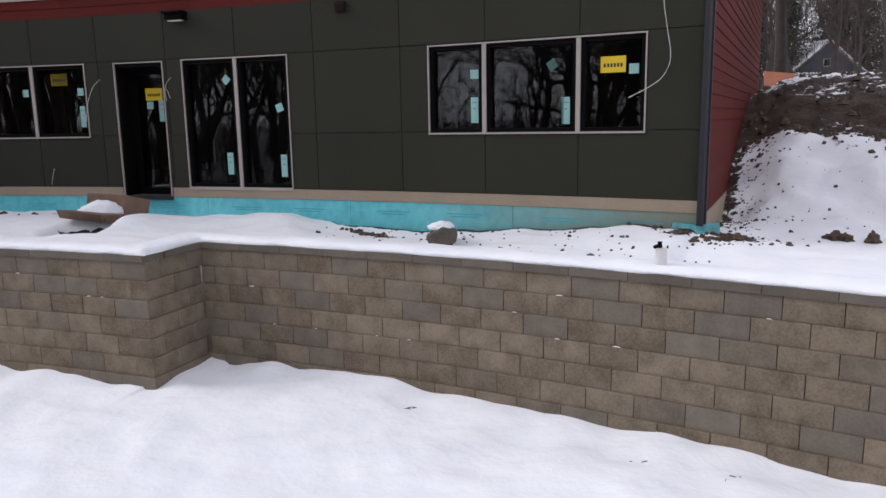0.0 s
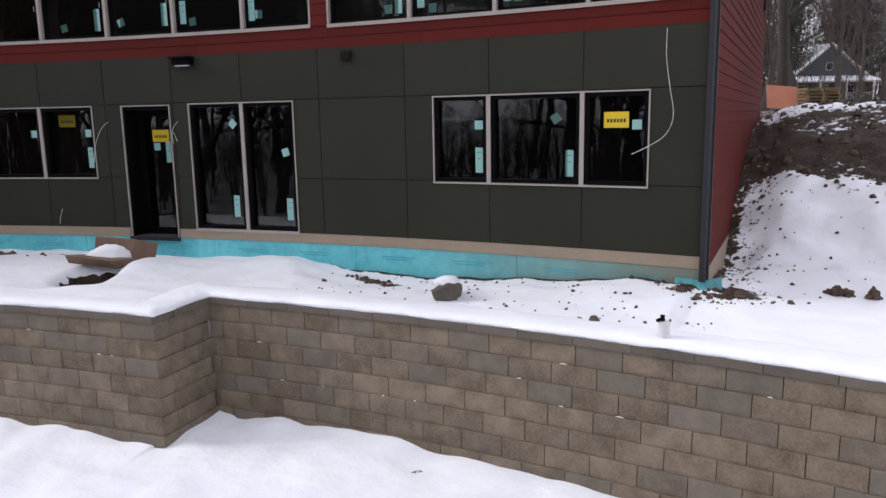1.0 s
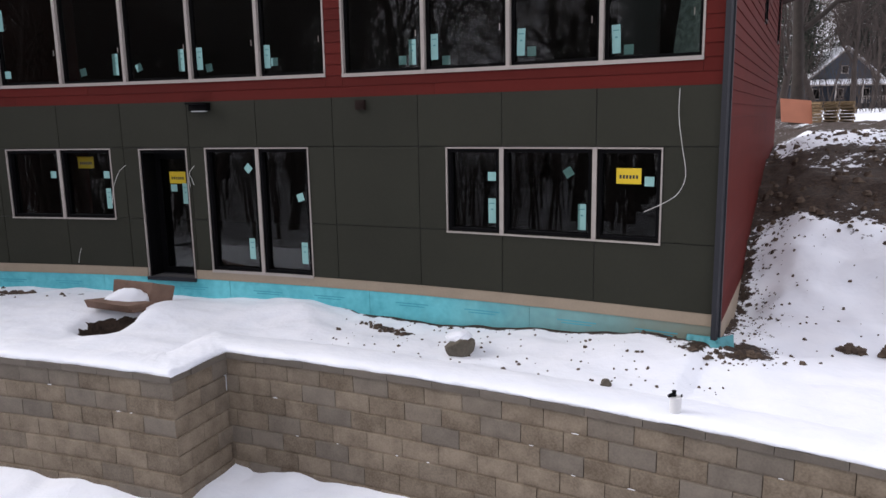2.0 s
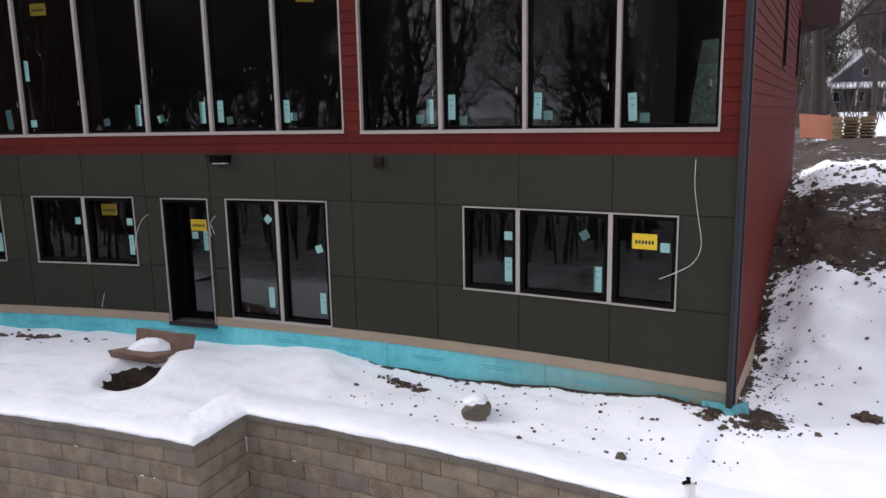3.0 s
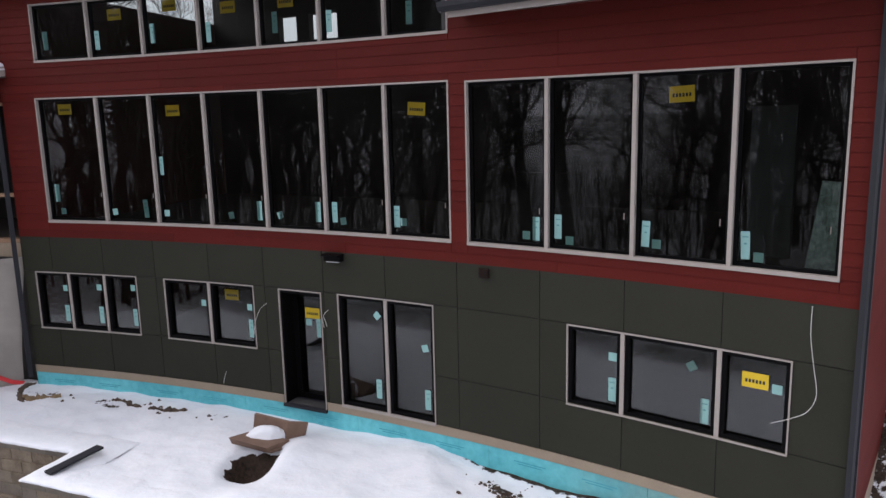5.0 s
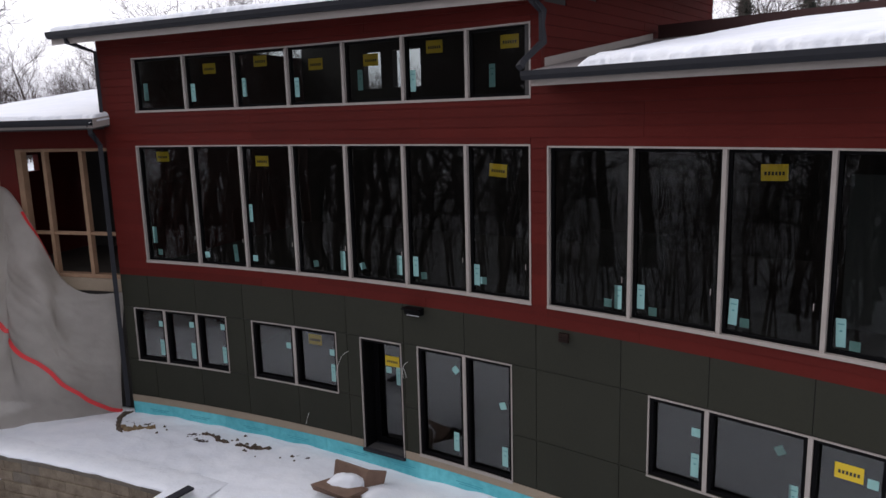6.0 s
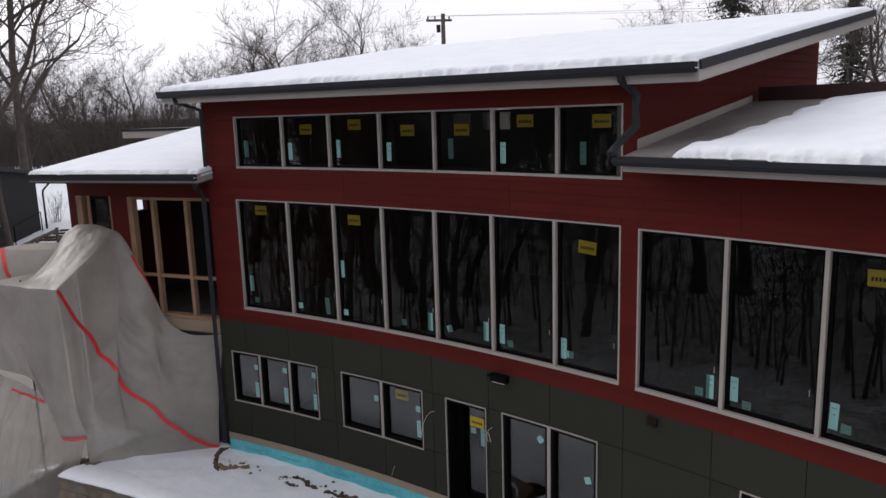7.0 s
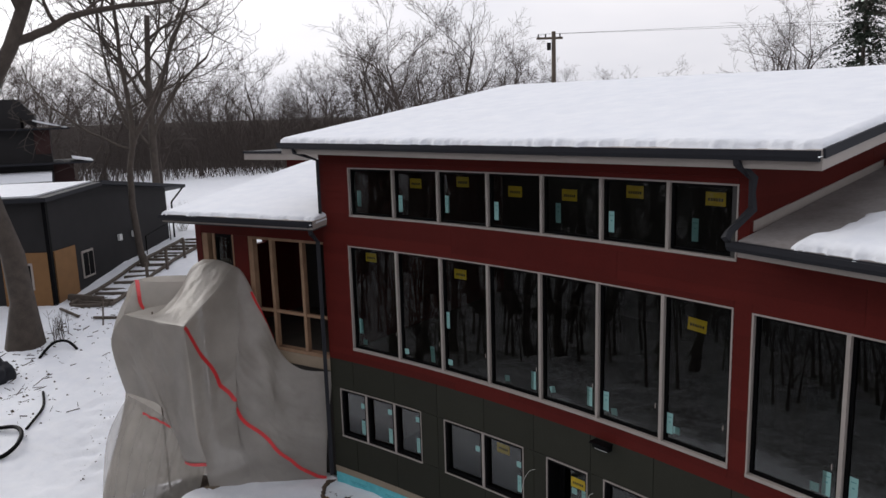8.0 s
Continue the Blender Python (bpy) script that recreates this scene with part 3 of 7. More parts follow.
window(3, "four", "four tall dark windows in a row with pale casings", 0.025, 0.052, 0.048, [
    ("yellow", 2.05, 5.86, 2), ("tall", 4.0, 4.1), ("tall", 3.67, 4.15), ("tall", 2.45, 4.14, -2), ("tall", 1.24, 4.1, 3),
    ("square", 4.15, 4.0), ("square", 3.5, 3.97), ("square", 2.31, 4.02), ("square", 1.09, 3.97)], True)
window(4, "triple", "three-light dark window with thin pale casing", 0.018, 0.055, 0.022, [
    ("yellow", 1.05, 2.48), ("square", 2.86, 2.44), ("square", 0.8, 2.42), ("square", 1.81, 2.51, 32), ("tall", 2.86, 1.98), ("tall", 1.63, 1.95)])
window(5, "pair", "two tall dark window lights beside the door", 0.018, 0.055, 0.04, [
    ("square", 6.79, 2.51, 45), ("square", 5.9, 2.08, 18), ("tall", 6.8, 1.26), ("tall", 5.87, 1.23)])
window(6, "double", "two-light dark window with thin pale casing", 0.018, 0.055, 0.022, [
    ("yellow", 9.8, 2.6), ("square", 10.45, 2.4), ("square", 9.42, 2.4), ("tall", 9.41, 2.01)])
window(7, "small", "three-light small dark window with thin pale casing", 0.018, 0.05, 0.022, [
    ("square", 13.68, 2.5), ("square", 12.87, 2.55), ("square", 12.06, 2.58), ("tall", 13.69, 1.99), ("tall", 12.87, 2.0), ("tall", 12.06, 2.0)])

door = thing("door_1", FP(8.26, 0, 0.72), "recessed black glazed entrance door with pale casing", "door", kind="structure")
s0, s1, z0, z1 = 7.82, 8.708, 0.757, 2.818
arc_part("head_casing", s0, s1, z1 - 0.016, z1, 0.0, 0.03, M_CREAM, door)
arc_part("side_casing", s0, s0 + 0.016, z0 - 0.02, z1 - 0.016, 0.0, 0.03, M_CREAM, door)
arc_part("side_casing", s1 - 0.016, s1, z0 - 0.02, z1 - 0.016, 0.0, 0.03, M_CREAM, door)
arc_part("jamb", s0 + 0.002, s0 + 0.05, z0, z1 - 0.018, -0.36, -0.002, M_BLACK, door)
arc_part("jamb", s1 - 0.05, s1 - 0.002, z0, z1 - 0.018, -0.36, -0.002, M_BLACK, door)
arc_part("jamb", s0 + 0.05, s1 - 0.05, z1 - 0.07, z1 - 0.018, -0.36, -0.002, M_BLACK, door)
arc_part("threshold", s0 - 0.01, s1 + 0.01, 0.70, 0.755, -0.36, 0.06, M_CHAR, door)
leaf = part("door_leaf", ring(bmesh.new(), s0 + 0.052, s1 - 0.052, z0 + 0.005, z1 - 0.075, -0.34, -0.29, 0.1), M_BLACK, door)
pane(s0 + 0.15, s1 - 0.15, z0 + 0.105, z1 - 0.17, -0.31, leaf)
part("door_handle", tube(bmesh.new(), [FP(s0 + 0.1, -0.29, 1.72), FP(s0 + 0.1, -0.235, 1.72), FP(s0 + 0.2, -0.235, 1.72)], 0.011), M_CHAR, leaf)
for kind, s, zz in (("yellow", 8.26, 2.34), ("square", 8.34, 2.17), ("tall", 8.13, 2.08)):
    sticker(door, kind, s, zz, -0.3085)

# ---------------------------------------------------------------- side walls
wall_side = thing("wall_side", CORNER, "maroon lap-sided end wall beside the snowy bank", "wall", kind="structure")
SIDE_OUT = Vector((SIDE.y, -SIDE.x, 0))
SIDE_LEN = 10.6


def side_slab(a, b, z0, z1, e0, e1, lean=0.0):
    bm = bmesh.new()
    p, q = CORNER + SIDE * a, CORNER + SIDE * b
    hexa(bm, [v + SIDE_OUT * e + Vector((0, 0, zz)) for zz, sh in ((z0, 0), (z1, lean)) for v, e in ((p, e0), (p, e1 - sh), (q, e1 - sh), (q, e0))])
    bmesh.ops.recalc_face_normals(bm, faces=bm.faces)
    return bm


SLITS = [(4.95, 5.5), (9.3, 9.9)]
for a, b, z0, z1 in ((0.2, SIDE_LEN, 0.0, 4.72), (0.2, SIDE_LEN, 6.0, LOW_TOP), (0.2, 4.95, 4.72, 6.0), (5.5, 9.3, 4.72, 6.0), (9.9, SIDE_LEN, 4.72, 6.0)):
    part("sheathing", side_slab(a, b, z0, z1, -0.22, 0.0), M_INSIDE, wall_side)
z = 0.74
while z < LOW_TOP:
    z1 = min(z + ROW - 0.002, LOW_TOP)
    holes = SLITS if 4.65 < z < 6.0 else []
    for a, b in spans(0.08, SIDE_LEN, holes):
        pieces = max(1, round((b - a) / 3.6))
        for i in range(pieces):
            part("siding_board", side_slab(a + (b - a) * i / pieces + 0.002, a + (b - a) * (i + 1) / pieces - 0.002, z, z1, 0.0, 0.018, 0.011), M_MAROON, wall_side)
    z += ROW
part("base_board", side_slab(0.1, 4.5, 0.3, 0.736, 0.0, 0.02), M_TAN, wall_side, "tan foundation board")
for k, (a, b) in enumerate(SLITS):
    w = thing(f"window_{8 + k}", CORNER + SIDE * a + Vector((0, 0, 4.72)), "narrow dark slit window in the maroon end wall", "window", kind="structure")
    for e0, e1, q0, q1 in ((a, a + 0.04, 4.72, 6.0), (b - 0.04, b, 4.72, 6.0), (a + 0.04, b - 0.04, 4.72, 4.76), (a + 0.04, b - 0.04, 5.96, 6.0)):
        part("window_frame", side_slab(e0, e1, q0, q1, -0.1, 0.03), M_BLACK, w)
    g = part("pane", side_slab(a + 0.04, b - 0.04, 4.76, 5.96, -0.06, -0.052), M_GLASS, w)
    g.visible_shadow = False

# the bay that juts out at the rear of the end wall
bay = thing("rear_bay", CORNER + SIDE * 10.6 + Vector((0, 0, 5.95)), "red boxed bay overhanging at the rear corner, its shade in the colour", "bay", kind="structure")
bm = bmesh.new()
p = CORNER + SIDE * 10.55
hexa(bm, [p + Vector((x, y, zz)) for zz in (5.96, 8.0) for x, y in ((0, 0), (0.85, 0), (0.85, 3), (0, 3))])
bmesh.ops.recalc_face_normals(bm, faces=bm.faces)
# The bay's shade is put into this darker red.
part("bay_wall", bm, M_DARK_SHADED_RED, bay)
for i in range(13):
    part("siding_board", box((0.86, 0.016, 0.148), p + Vector((0.43, -0.01, 6.04 + 0.152 * i)), (4, 0, 0)), M_DARK_SHADED_RED, bay)
part("soffit_edge", box((0.88, 3.1, 0.03), p + Vector((0.43, 1.5, 5.94))), M_DARK_SHADED_RED, bay)

# the tall wing's flank above the low roof
flank = thing("wall_flank", FP(S_STEP, 0, 7.1), "maroon lap-sided flank rising above the low roof", "wall", kind="structure")
OUT = Vector((RAD.y, -RAD.x, 0))


def flank_slab(a, b, z0, z1, e0, e1, lean=0.0, top=None):
    bm = bmesh.new()
    o = FP(S_STEP, 0.0)
    top = top or (z1, z1)
    pts = []
    for zz, sh in ((0, 0), (1, lean)):
        for t, e in ((a, e0), (a, e1 - sh), (b, e1 - sh), (b, e0)):
            h = z0 if zz == 0 else (top[0] if t == a else top[1])
            pts.append(o + RAD * t + OUT * e + Vector((0, 0, h)))
    hexa(bm, pts)
    bmesh.ops.recalc_face_normals(bm, faces=bm.faces)
    return bm


FLANK = 7.3
rake = lambda t: 8.15 + 0.154 * t
part("sheathing", flank_slab(0.0, FLANK, 6.4, 8.1, -0.22, 0.0, top=(rake(0), rake(FLANK))), M_INSIDE, flank)
z = 7.05
while z < rake(FLANK):
    a = max(0.0, (z + ROW - 8.15) / 0.154 + 0.02) if z + ROW > 8.15 else 0.0
    if a < FLANK - 0.2:
        pieces = 2 if FLANK - a > 4 else 1
        for i in range(pieces):
            part("siding_board", flank_slab(a + (FLANK - a) * i / pieces + 0.002, a + (FLANK - a) * (i + 1) / pieces - 0.002, z, z + ROW - 0.002, 0.0, 0.018, 0.011), M_MAROON, flank)
    z += ROW
low_rake = lambda t: 7.2 + 0.15 * t
fl = flank_slab(0.1, 4.0, low_rake(0.1), 0, 0.0, 0.03, top=(low_rake(0.1) + 0.14, low_rake(4.0) + 0.14))
part("flashing", fl, M_CREAM, flank, "pale flashing board along the low roof")
tagged(part("flank_post", prism([FP(S_STEP + 0.0, 0.03), FP(S_STEP - 0.06, 0.03), FP(S_STEP - 0.06, -0.06), FP(S_STEP, -0.06)], 7.15, 8.15), M_RED), "red corner board of the tall wing", "trim", kind="structure")

# the far end of the tall wing
bm = bmesh.new()
o = FP(S_END, -0.225)
hexa(bm, [o + RAD_END * t + Vector((-e, 0, zz)) for zz in (0.1, 8.3) for t, e in ((0, 0), (7.2, 0), (7.2, -0.25), (0, -0.25))])
bmesh.ops.recalc_face_normals(bm, faces=bm.faces)
tagged(part("wall_end", bm, M_RED), "red end wall of the tall wing", "wall", kind="structure")


# ---------------------------------------------------------------- roofs
def slab4(q, drop):
    """A sheet with thickness under four top corners."""
    bm = bmesh.new()
    hexa(bm, [Vector(p) - Vector((0, 0, drop)) for p in q] + [Vector(p) for p in q])
    bmesh.ops.recalc_face_normals(bm, faces=bm.faces)
    return bm


def snow_on(q, depth, name, label, seed, nu=90, nv=60, ragged=0.05, edge=0.16, bare=None, over=(0.1, 0.1)):
    """A snow blanket on four corners (front a, b, then back) with a rounded, crumbled rim; over: how far it hangs past the eave at a and at b."""
    a, b, c, d = (Vector(p) for p in q)
    back = ((d - a) + (c - b)).normalized()
    a, b = a - back * 0.1, b - back * 0.1
    wide, deep = (b - a).length, (d - a).length
    verts, faces = [], []
    for j in range(nv + 1):
        for i in range(nu + 1):
            u, v = i / nu, (j / nv) ** 1.6
            p = a.lerp(b, u).lerp(d.lerp(c, u), v)
            crumb = noise.noise((p.x * 1.3 + seed, p.y * 1.3, 0.3)) * 0.55 + noise.noise((p.x * 5 + seed, p.y * 5, 0.7)) * 0.4 + noise.noise((p.x * 13 + seed, p.y * 13, 1.7)) * 0.3
            front = v * deep - (0.1 - over[0] + (over[0] - over[1]) * u) + ragged * crumb
            rim = min(front, u * wide + 0.03 * crumb, (1 - u) * wide + 0.03 * crumb, (1 - v) * deep)
            rise = min(1, max(0, rim / edge)) ** 0.42
            h = depth * rise * (1 + 0.12 * noise.noise((p.x * 0.6, p.y * 0.6, seed)) + (0.3 * crumb * max(0, 1 - front / 0.5)))
            if bare:
                h *= bare(p)
            verts.append((p.x, p.y, p.z + h - (0.07 if h < 0.006 else 0)))
    w = nu + 1
    for j in range(nv):
        for i in range(nu):
            k = j * w + i
            faces.append((k, k + 1, k + 1 + w, k + w))
    ob = mesh_part(name, verts, faces, M_SNOW, None, "", True)
    return tagged(ob, label, "snow", kind="stuff")


def gutter(parent, a, b, size=0.13):
    """A charcoal trough along the eave, open above, with a rolled lip."""
    a, b = Vector(a), Vector(b)
    d = (b - a).normalized()
    out = Vector((d.y, -d.x, 0))
    prof = [(0, 0), (0, -size), (0.085, -size), (0.12, -size * 0.55), (0.125, 0.0), (0.115, 0.0), (0.11, -size * 0.5), (0.08, -size + 0.01), (0.012, -size + 0.01), (0.012, 0)]
    bm = bmesh.new()
    ends = [[bm.verts.new(p + out * x + Vector((0, 0, y))) for x, y in prof] for p in (a, b)]
    for k in range(len(prof)):
        j = (k + 1) % len(prof)
        bm.faces.new((ends[0][k], ends[0][j], ends[1][j], ends[1][k]))
    bm.faces.new(ends[0])
    bm.faces.new(ends[1][::-1])
    bmesh.ops.recalc_face_normals(bm, faces=bm.faces)
    return part("gutter", bm, M_CHAR, parent, "charcoal metal gutter")


def downspout(parent, path, w=0.085):
    bm = bmesh.new()
    tube(bm, path, w / 2 * 1.2, sides=4)
    return part("downspout", bm, M_CHAR, parent, "charcoal metal downspout")


# tall wing
RL, RR, RTR, RTL = (-11.67, 12.43, 8.40), (-0.88, 10.15, 8.32), (1.73, 17.0, 9.47), (-10.0, 20.3, 9.63)
roof_tall = thing("roof_tall", RL, "snow-covered shed roof with pale fascia over the tall wing", "roof", kind="structure")
part("roof_deck", slab4([RL, RR, RTR, RTL], 0.24), M_CREAM, roof_tall)
ev = (Vector(RR) - Vector(RL)).normalized()
eo = Vector((ev.y, -ev.x, 0))
up = Vector((0, 0, 1))
gutter(roof_tall, Vector(RL) + eo * 0.002, Vector(RR) + eo * 0.002 - ev * 0.02)
part("rake_edge", strut(Vector(RR) + up * -0.035 + ev * 0.015, Vector(RTR) + up * -0.035 + ev * 0.015, 0.035, 0.12), M_CHAR, roof_tall)
part("rake_edge", strut(Vector(RL) + up * -0.035 - ev * 0.015, Vector(RTL) + up * -0.035 - ev * 0.015, 0.035, 0.12), M_CHAR, roof_tall)
snow_on([Vector(RL) + up * 0.004, Vector(RR) + up * 0.004, RTR, RTL], 0.1, "roof_snow", "smooth white snow blanket with a crumbled rim on the tall roof", 3.1, 340, 70, 0.13, 0.1, None, (0.07, -0.07))
downspout(roof_tall, [(-1.86, 10.30, 8.26), (-1.86, 10.32, 8.16), (-1.68, 10.50, 7.95), (-1.68, 10.52, 7.55), (-1.9, 10.2, 7.28), (-1.93, 10.12, 7.2)], 0.1)
pl = FP(S_END - 0.05, 0.09)
downspout(roof_tall, [(-11.2, 12.28, 8.3), (-11.2, 12.3, 8.2), (pl.x, pl.y, 8.0), (pl.x, pl.y, 6.75)], 0.08)

# low wing
LA, LB = Vector((-1.80, 10.25, 7.16)), Vector((3.75, 7.25, 7.16))
LC, LD = LB + Vector((1.9, 3.95, 0.68)), Vector((-0.25, 14.5, 7.85))
roof_low = thing("roof_low", LA, "snow-covered low roof with pale fascia and charcoal gutter", "roof", kind="structure")
part("roof_deck", slab4([LA, LB, LC, LD], 0.2), M_CREAM, roof_low)
part("roof_membrane", slab4([p + up * 0.008 for p in (LA, LB, LC, LD)], 0.005), M_ROOFMETAL, roof_low, "bare grey-brown roof sheet")
gutter(roof_low, LA + Vector((-0.08, 0.04, 0)), LB, 0.12)
bk = (LC - LD).normalized()
part("ridge_cap", strut(LD + bk * 0.1 + up * 0.1, LC + up * 0.1, 0.25, 0.24), M_DARK_SHADED_RED, roof_low, "dark maroon ridge cap along the upper edge")
part("rake_edge", strut(LB + up * -0.06, LC + up * -0.06, 0.04, 0.14), M_CHAR, roof_low)


def low_bare(p):
    u = (p - LA).dot(OUT)
    v = (p - LA).dot(RAD)
    limit = 0.8 + 0.22 * noise.noise((p.x * 1.7, p.y * 1.7, 2.0)) + 0.1 * noise.noise((p.x * 6, p.y * 6, 4.0)) + 0.1 * max(0, v)
    return min(1, max(0, (u - limit) / (0.25 + 0.25 * max(0, v)))) ** 0.7


snow_on([p + up * 0.012 for p in (LA, LB, LC, LD)], 0.13, "roof_snow", "snow blanket with a crumbled rim on the low roof", 8.4, 220, 90, 0.1, 0.1, low_bare, (0.02, 0.06))
downspout(roof_low, [LB + Vector((-0.9, 0.42, -0.1)), FP(-0.05, 0.1, 6.7), FP(-0.05, 0.1, 5.0), FP(-0.05, 0.1, 0.62)], 0.07)

# ---------------------------------------------------------------- ground
def table(t, pts):
    for (a, va), (b, vb) in zip(pts, pts[1:]):
        if t <= b:
            k = min(1, max(0, (t - a) / (b - a)))
            return va + (vb - va) * (k * k * (3 - 2 * k) * 0.6 + k * 0.4)
    return pts[-1][1]


BANK = [(-1.5, 0.34), (0.2, 0.36), (1.8, 0.56), (2.4, 0.72), (3.1, 1.1), (4.0, 1.5), (4.6, 1.62), (6, 2.1), (8, 2.56), (10.3, 2.7), (31, 2.68), (50, 3.0), (90, 3.4), (400, 6)]
LEFT = [(5, -0.9), (11.4, -0.85), (15, -0.3), (19, 0.2), (24.8, 0.6), (32, 1.3), (45, 2.0), (80, 2.6), (300, 4.5), (1600, 14)]
R_WALL, R_BUMP = 29.77, 28.85
S_A, S_E, S_D = 5.38, 11.12, 17.1


def polar(x, y):
    return math.hypot(x - CX, y - CY), (math.atan2(y - CY, x - CX) - A0) * RF


def wall_radius(s):
    return R_BUMP if S_A < s < S_E else R_WALL


def smooth(a, b, v):
    k = min(1, max(0, (v - a) / (b - a)))
    return k * k * (3 - 2 * k)


def wood_floor(x, y):
    """How bare the snow lies under the trees behind the camera: patches of leaves and soil."""
    y -= 2.3 + min(2.7, 0.33 * max(0, -4 - x))
    if y > 2.5:
        return 0.0
    wood = noise.noise((x * 0.25, y * 0.25, 7)) * 0.4 + 0.6 * noise.noise((x * 0.8, y * 0.8, 2)) + 0.7 * noise.noise((x * 1.9, y * 1.9, 4))
    return smooth(0.7, -0.9, y + 0.8 * wood) * min(0.85, max(0.44, 0.57 + 0.16 * wood))


def sheltered(x, y):
    """Trodden soil that the sheeted scaffold keeps free of snow."""
    under = min(max(-16.3 - x, x + 13.2, 10.75 - y, y - 13.0), max(-13.6 - x, x + 11.3, 11.25 + (x + 13.3) * 0.81 - y, y - 13.2))
    return 0.8 * smooth(0.25, -0.25, under) + 0.1 * noise.noise((x * 3, y * 3, 2)) * smooth(0.5, 0.0, under)


def ground(x, y):
    """Height of the ground and how bare of snow it lies (0 to 1)."""
    r, s = polar(x, y)
    px, py = x - CORNER.x, y - CORNER.y
    t, e = px * SIDE.x + py * SIDE.y, px * SIDE_OUT.x + py * SIDE_OUT.y
    soft = noise.noise((x * 0.5, y * 0.5, 1.7)) * 0.065 + noise.noise((x * 1.6, y * 1.6, 4.1)) * 0.05 + noise.noise((x * 4, y * 4, 0.4)) * 0.024
    fine = noise.noise((x * 3.2, y * 3.2, 9.0)) * 0.5 + noise.noise((x * 9, y * 9, 3.0)) * 0.35
    rw = wall_radius(s)
    bare = 0.0
    if y < -3 or r < rw + 0.15 and -9 < s < S_D + 0.1:
        z = -0.84 + soft - 0.05 * smooth(4, -3, s)
        near = rw - r
        if 0 <= near < 0.9 and s < 20:
            z += 0.10 * (1 - near / 0.9) ** 2 * (0.4 + noise.noise((s * 1.3, 0, 2)))
        if 5.0 < s < S_A and r > R_BUMP - 0.4:
            z += 0.04 * smooth(R_BUMP - 0.4, R_WALL, r)
        if y < -12:
            z -= 0.02 * min(60, -12 - y)
        if y < 8:
            bare = wood_floor(x, y)
        return z, max(bare, sheltered(x, y) if x < -13 else 0)
    if s >= S_D + 0.1 and t > -40 and x < -12:
        u = y + 0.25 * (-x - 17)
        z = table(u, LEFT) + soft
        trail = abs((x + 25.6) * 0.636 + (y - 17.0) * 0.772)
        if trail < 0.9 and -26.5 < x < -16.5:
            z -= 0.12 * max(0, noise.noise((x * 2.6, y * 2.6, 6.0)) + 0.1) * (1 - smooth(0.3, 0.9, trail))
        bare = max(0.8 * smooth(82, 92, u), wood_floor(x, y), sheltered(x, y))
        return z, bare + (0.16 + 0.2 * fine if -37 < x < -22 and 12 < y < 27 else 0)
    outside = e > -0.12 and t > -1.5 or t > 10.8
    if outside or s < 0:
        z = table(t, BANK) + soft * 0.8
        trough = 0.32 * (1 - smooth(0.0, 0.9, e)) * smooth(0.5, 3.0, t)
        z -= trough
        z += 0.14 * math.exp(-(px * px + py * py) / 0.9)
        if r < R_WALL + 0.9:
            z = max(z, 0.3) + 0.2 * (1 - smooth(R_WALL + 0.2, R_WALL + 0.9, r))
        edge = 4.15 + 0.7 * noise.noise((x * 0.8, y * 0.8, 6)) + 0.5 * noise.noise((x * 2.3, y * 2.3, 3))
        soil = smooth(edge - 0.8, edge + 0.5, t)
        soil *= 1 - 0.75 * smooth(3.2, 1.6, e + 1.2 * noise.noise((x * 0.7, y * 0.7, 8))) * smooth(7.4, 8.6, t) * (1 - smooth(12.5, 14, t))
        bare = (0.68 + 0.22 * noise.noise((x * 0.9, y * 0.9, 1)) + 0.12 * fine) * soil
        if t > 28:
            bare = 0.75 * (1 - smooth(30, 35, t)) + 0.12
        z += (0.09 * noise.noise((x * 1.9, y * 1.9, 5)) + 0.045 * noise.noise((x * 5, y * 5, 5))) * smooth(0.8, 2.2, t)
        bare = max(bare, (0.6 + 0.25 * fine) * (1 - smooth(0.06, 0.36, e)) * smooth(-0.5, 0.2, t), (0.6 + 0.25 * fine) * (1 - smooth(0.2, 0.75, math.hypot(px - 0.3, py + 0.1))))
        bare = max(bare, (0.36 + 0.3 * fine) * smooth(-0.3, 0.8, t) * (1 - smooth(0.4, 1.1, e)), (0.36 + 0.36 * fine) * smooth(2.4, 4.0, t) if t < 5 else 0, 0.62 * (1 - smooth(0.05, 0.2, abs(e - 2.35 - 0.15 * math.sin(t * 3)))) * smooth(1.6, 3.4, t) if t < 5 else 0)
        z += bare * bare * 0.15 * fine
        return z, bare
    # the terrace between wall and building, and the ground under the building
    z = 0.40 + soft * 0.8 + 0.10 * smooth(4.9, 6.5, s) * (1 - smooth(31.2, 32.3, r) * 0.4)
    z += 0.13 * math.exp(-((s - 5.9) / 0.8) ** 2 - ((r - 32.0) / 0.5) ** 2)
    z += 0.035 * noise.noise((x * 1.1, y * 1.1, 8.2)) + 0.03 * abs(noise.noise((s * 0.9, r * 2.4, 3.3)))
    z = z + (0.56 - z) * (1 - smooth(rw + 0.25, rw + 0.95, r))
    if s < 5:
        z += (0.16 * (1 - smooth(0.0, 4.2, s)) - 0.02) * smooth(30.6, 32.1, r)
    if r > RF + 0.2:
        z = 0.2
    strip = smooth(30.6, 31.3, r) * smooth(5.6, 4.4, s)
    bare = strip * (0.26 + 0.14 * fine) + 0.45 * smooth(32.1, 32.26, r) * smooth(5.6, 5.2, s)
    bare = max(bare, 0.6 * (1 - smooth(0.1, 0.75, math.hypot(px + 0.15, py + 0.15))))
    log = abs((x + 1.0) * 0.5 + (y - 9.75) * 0.866)
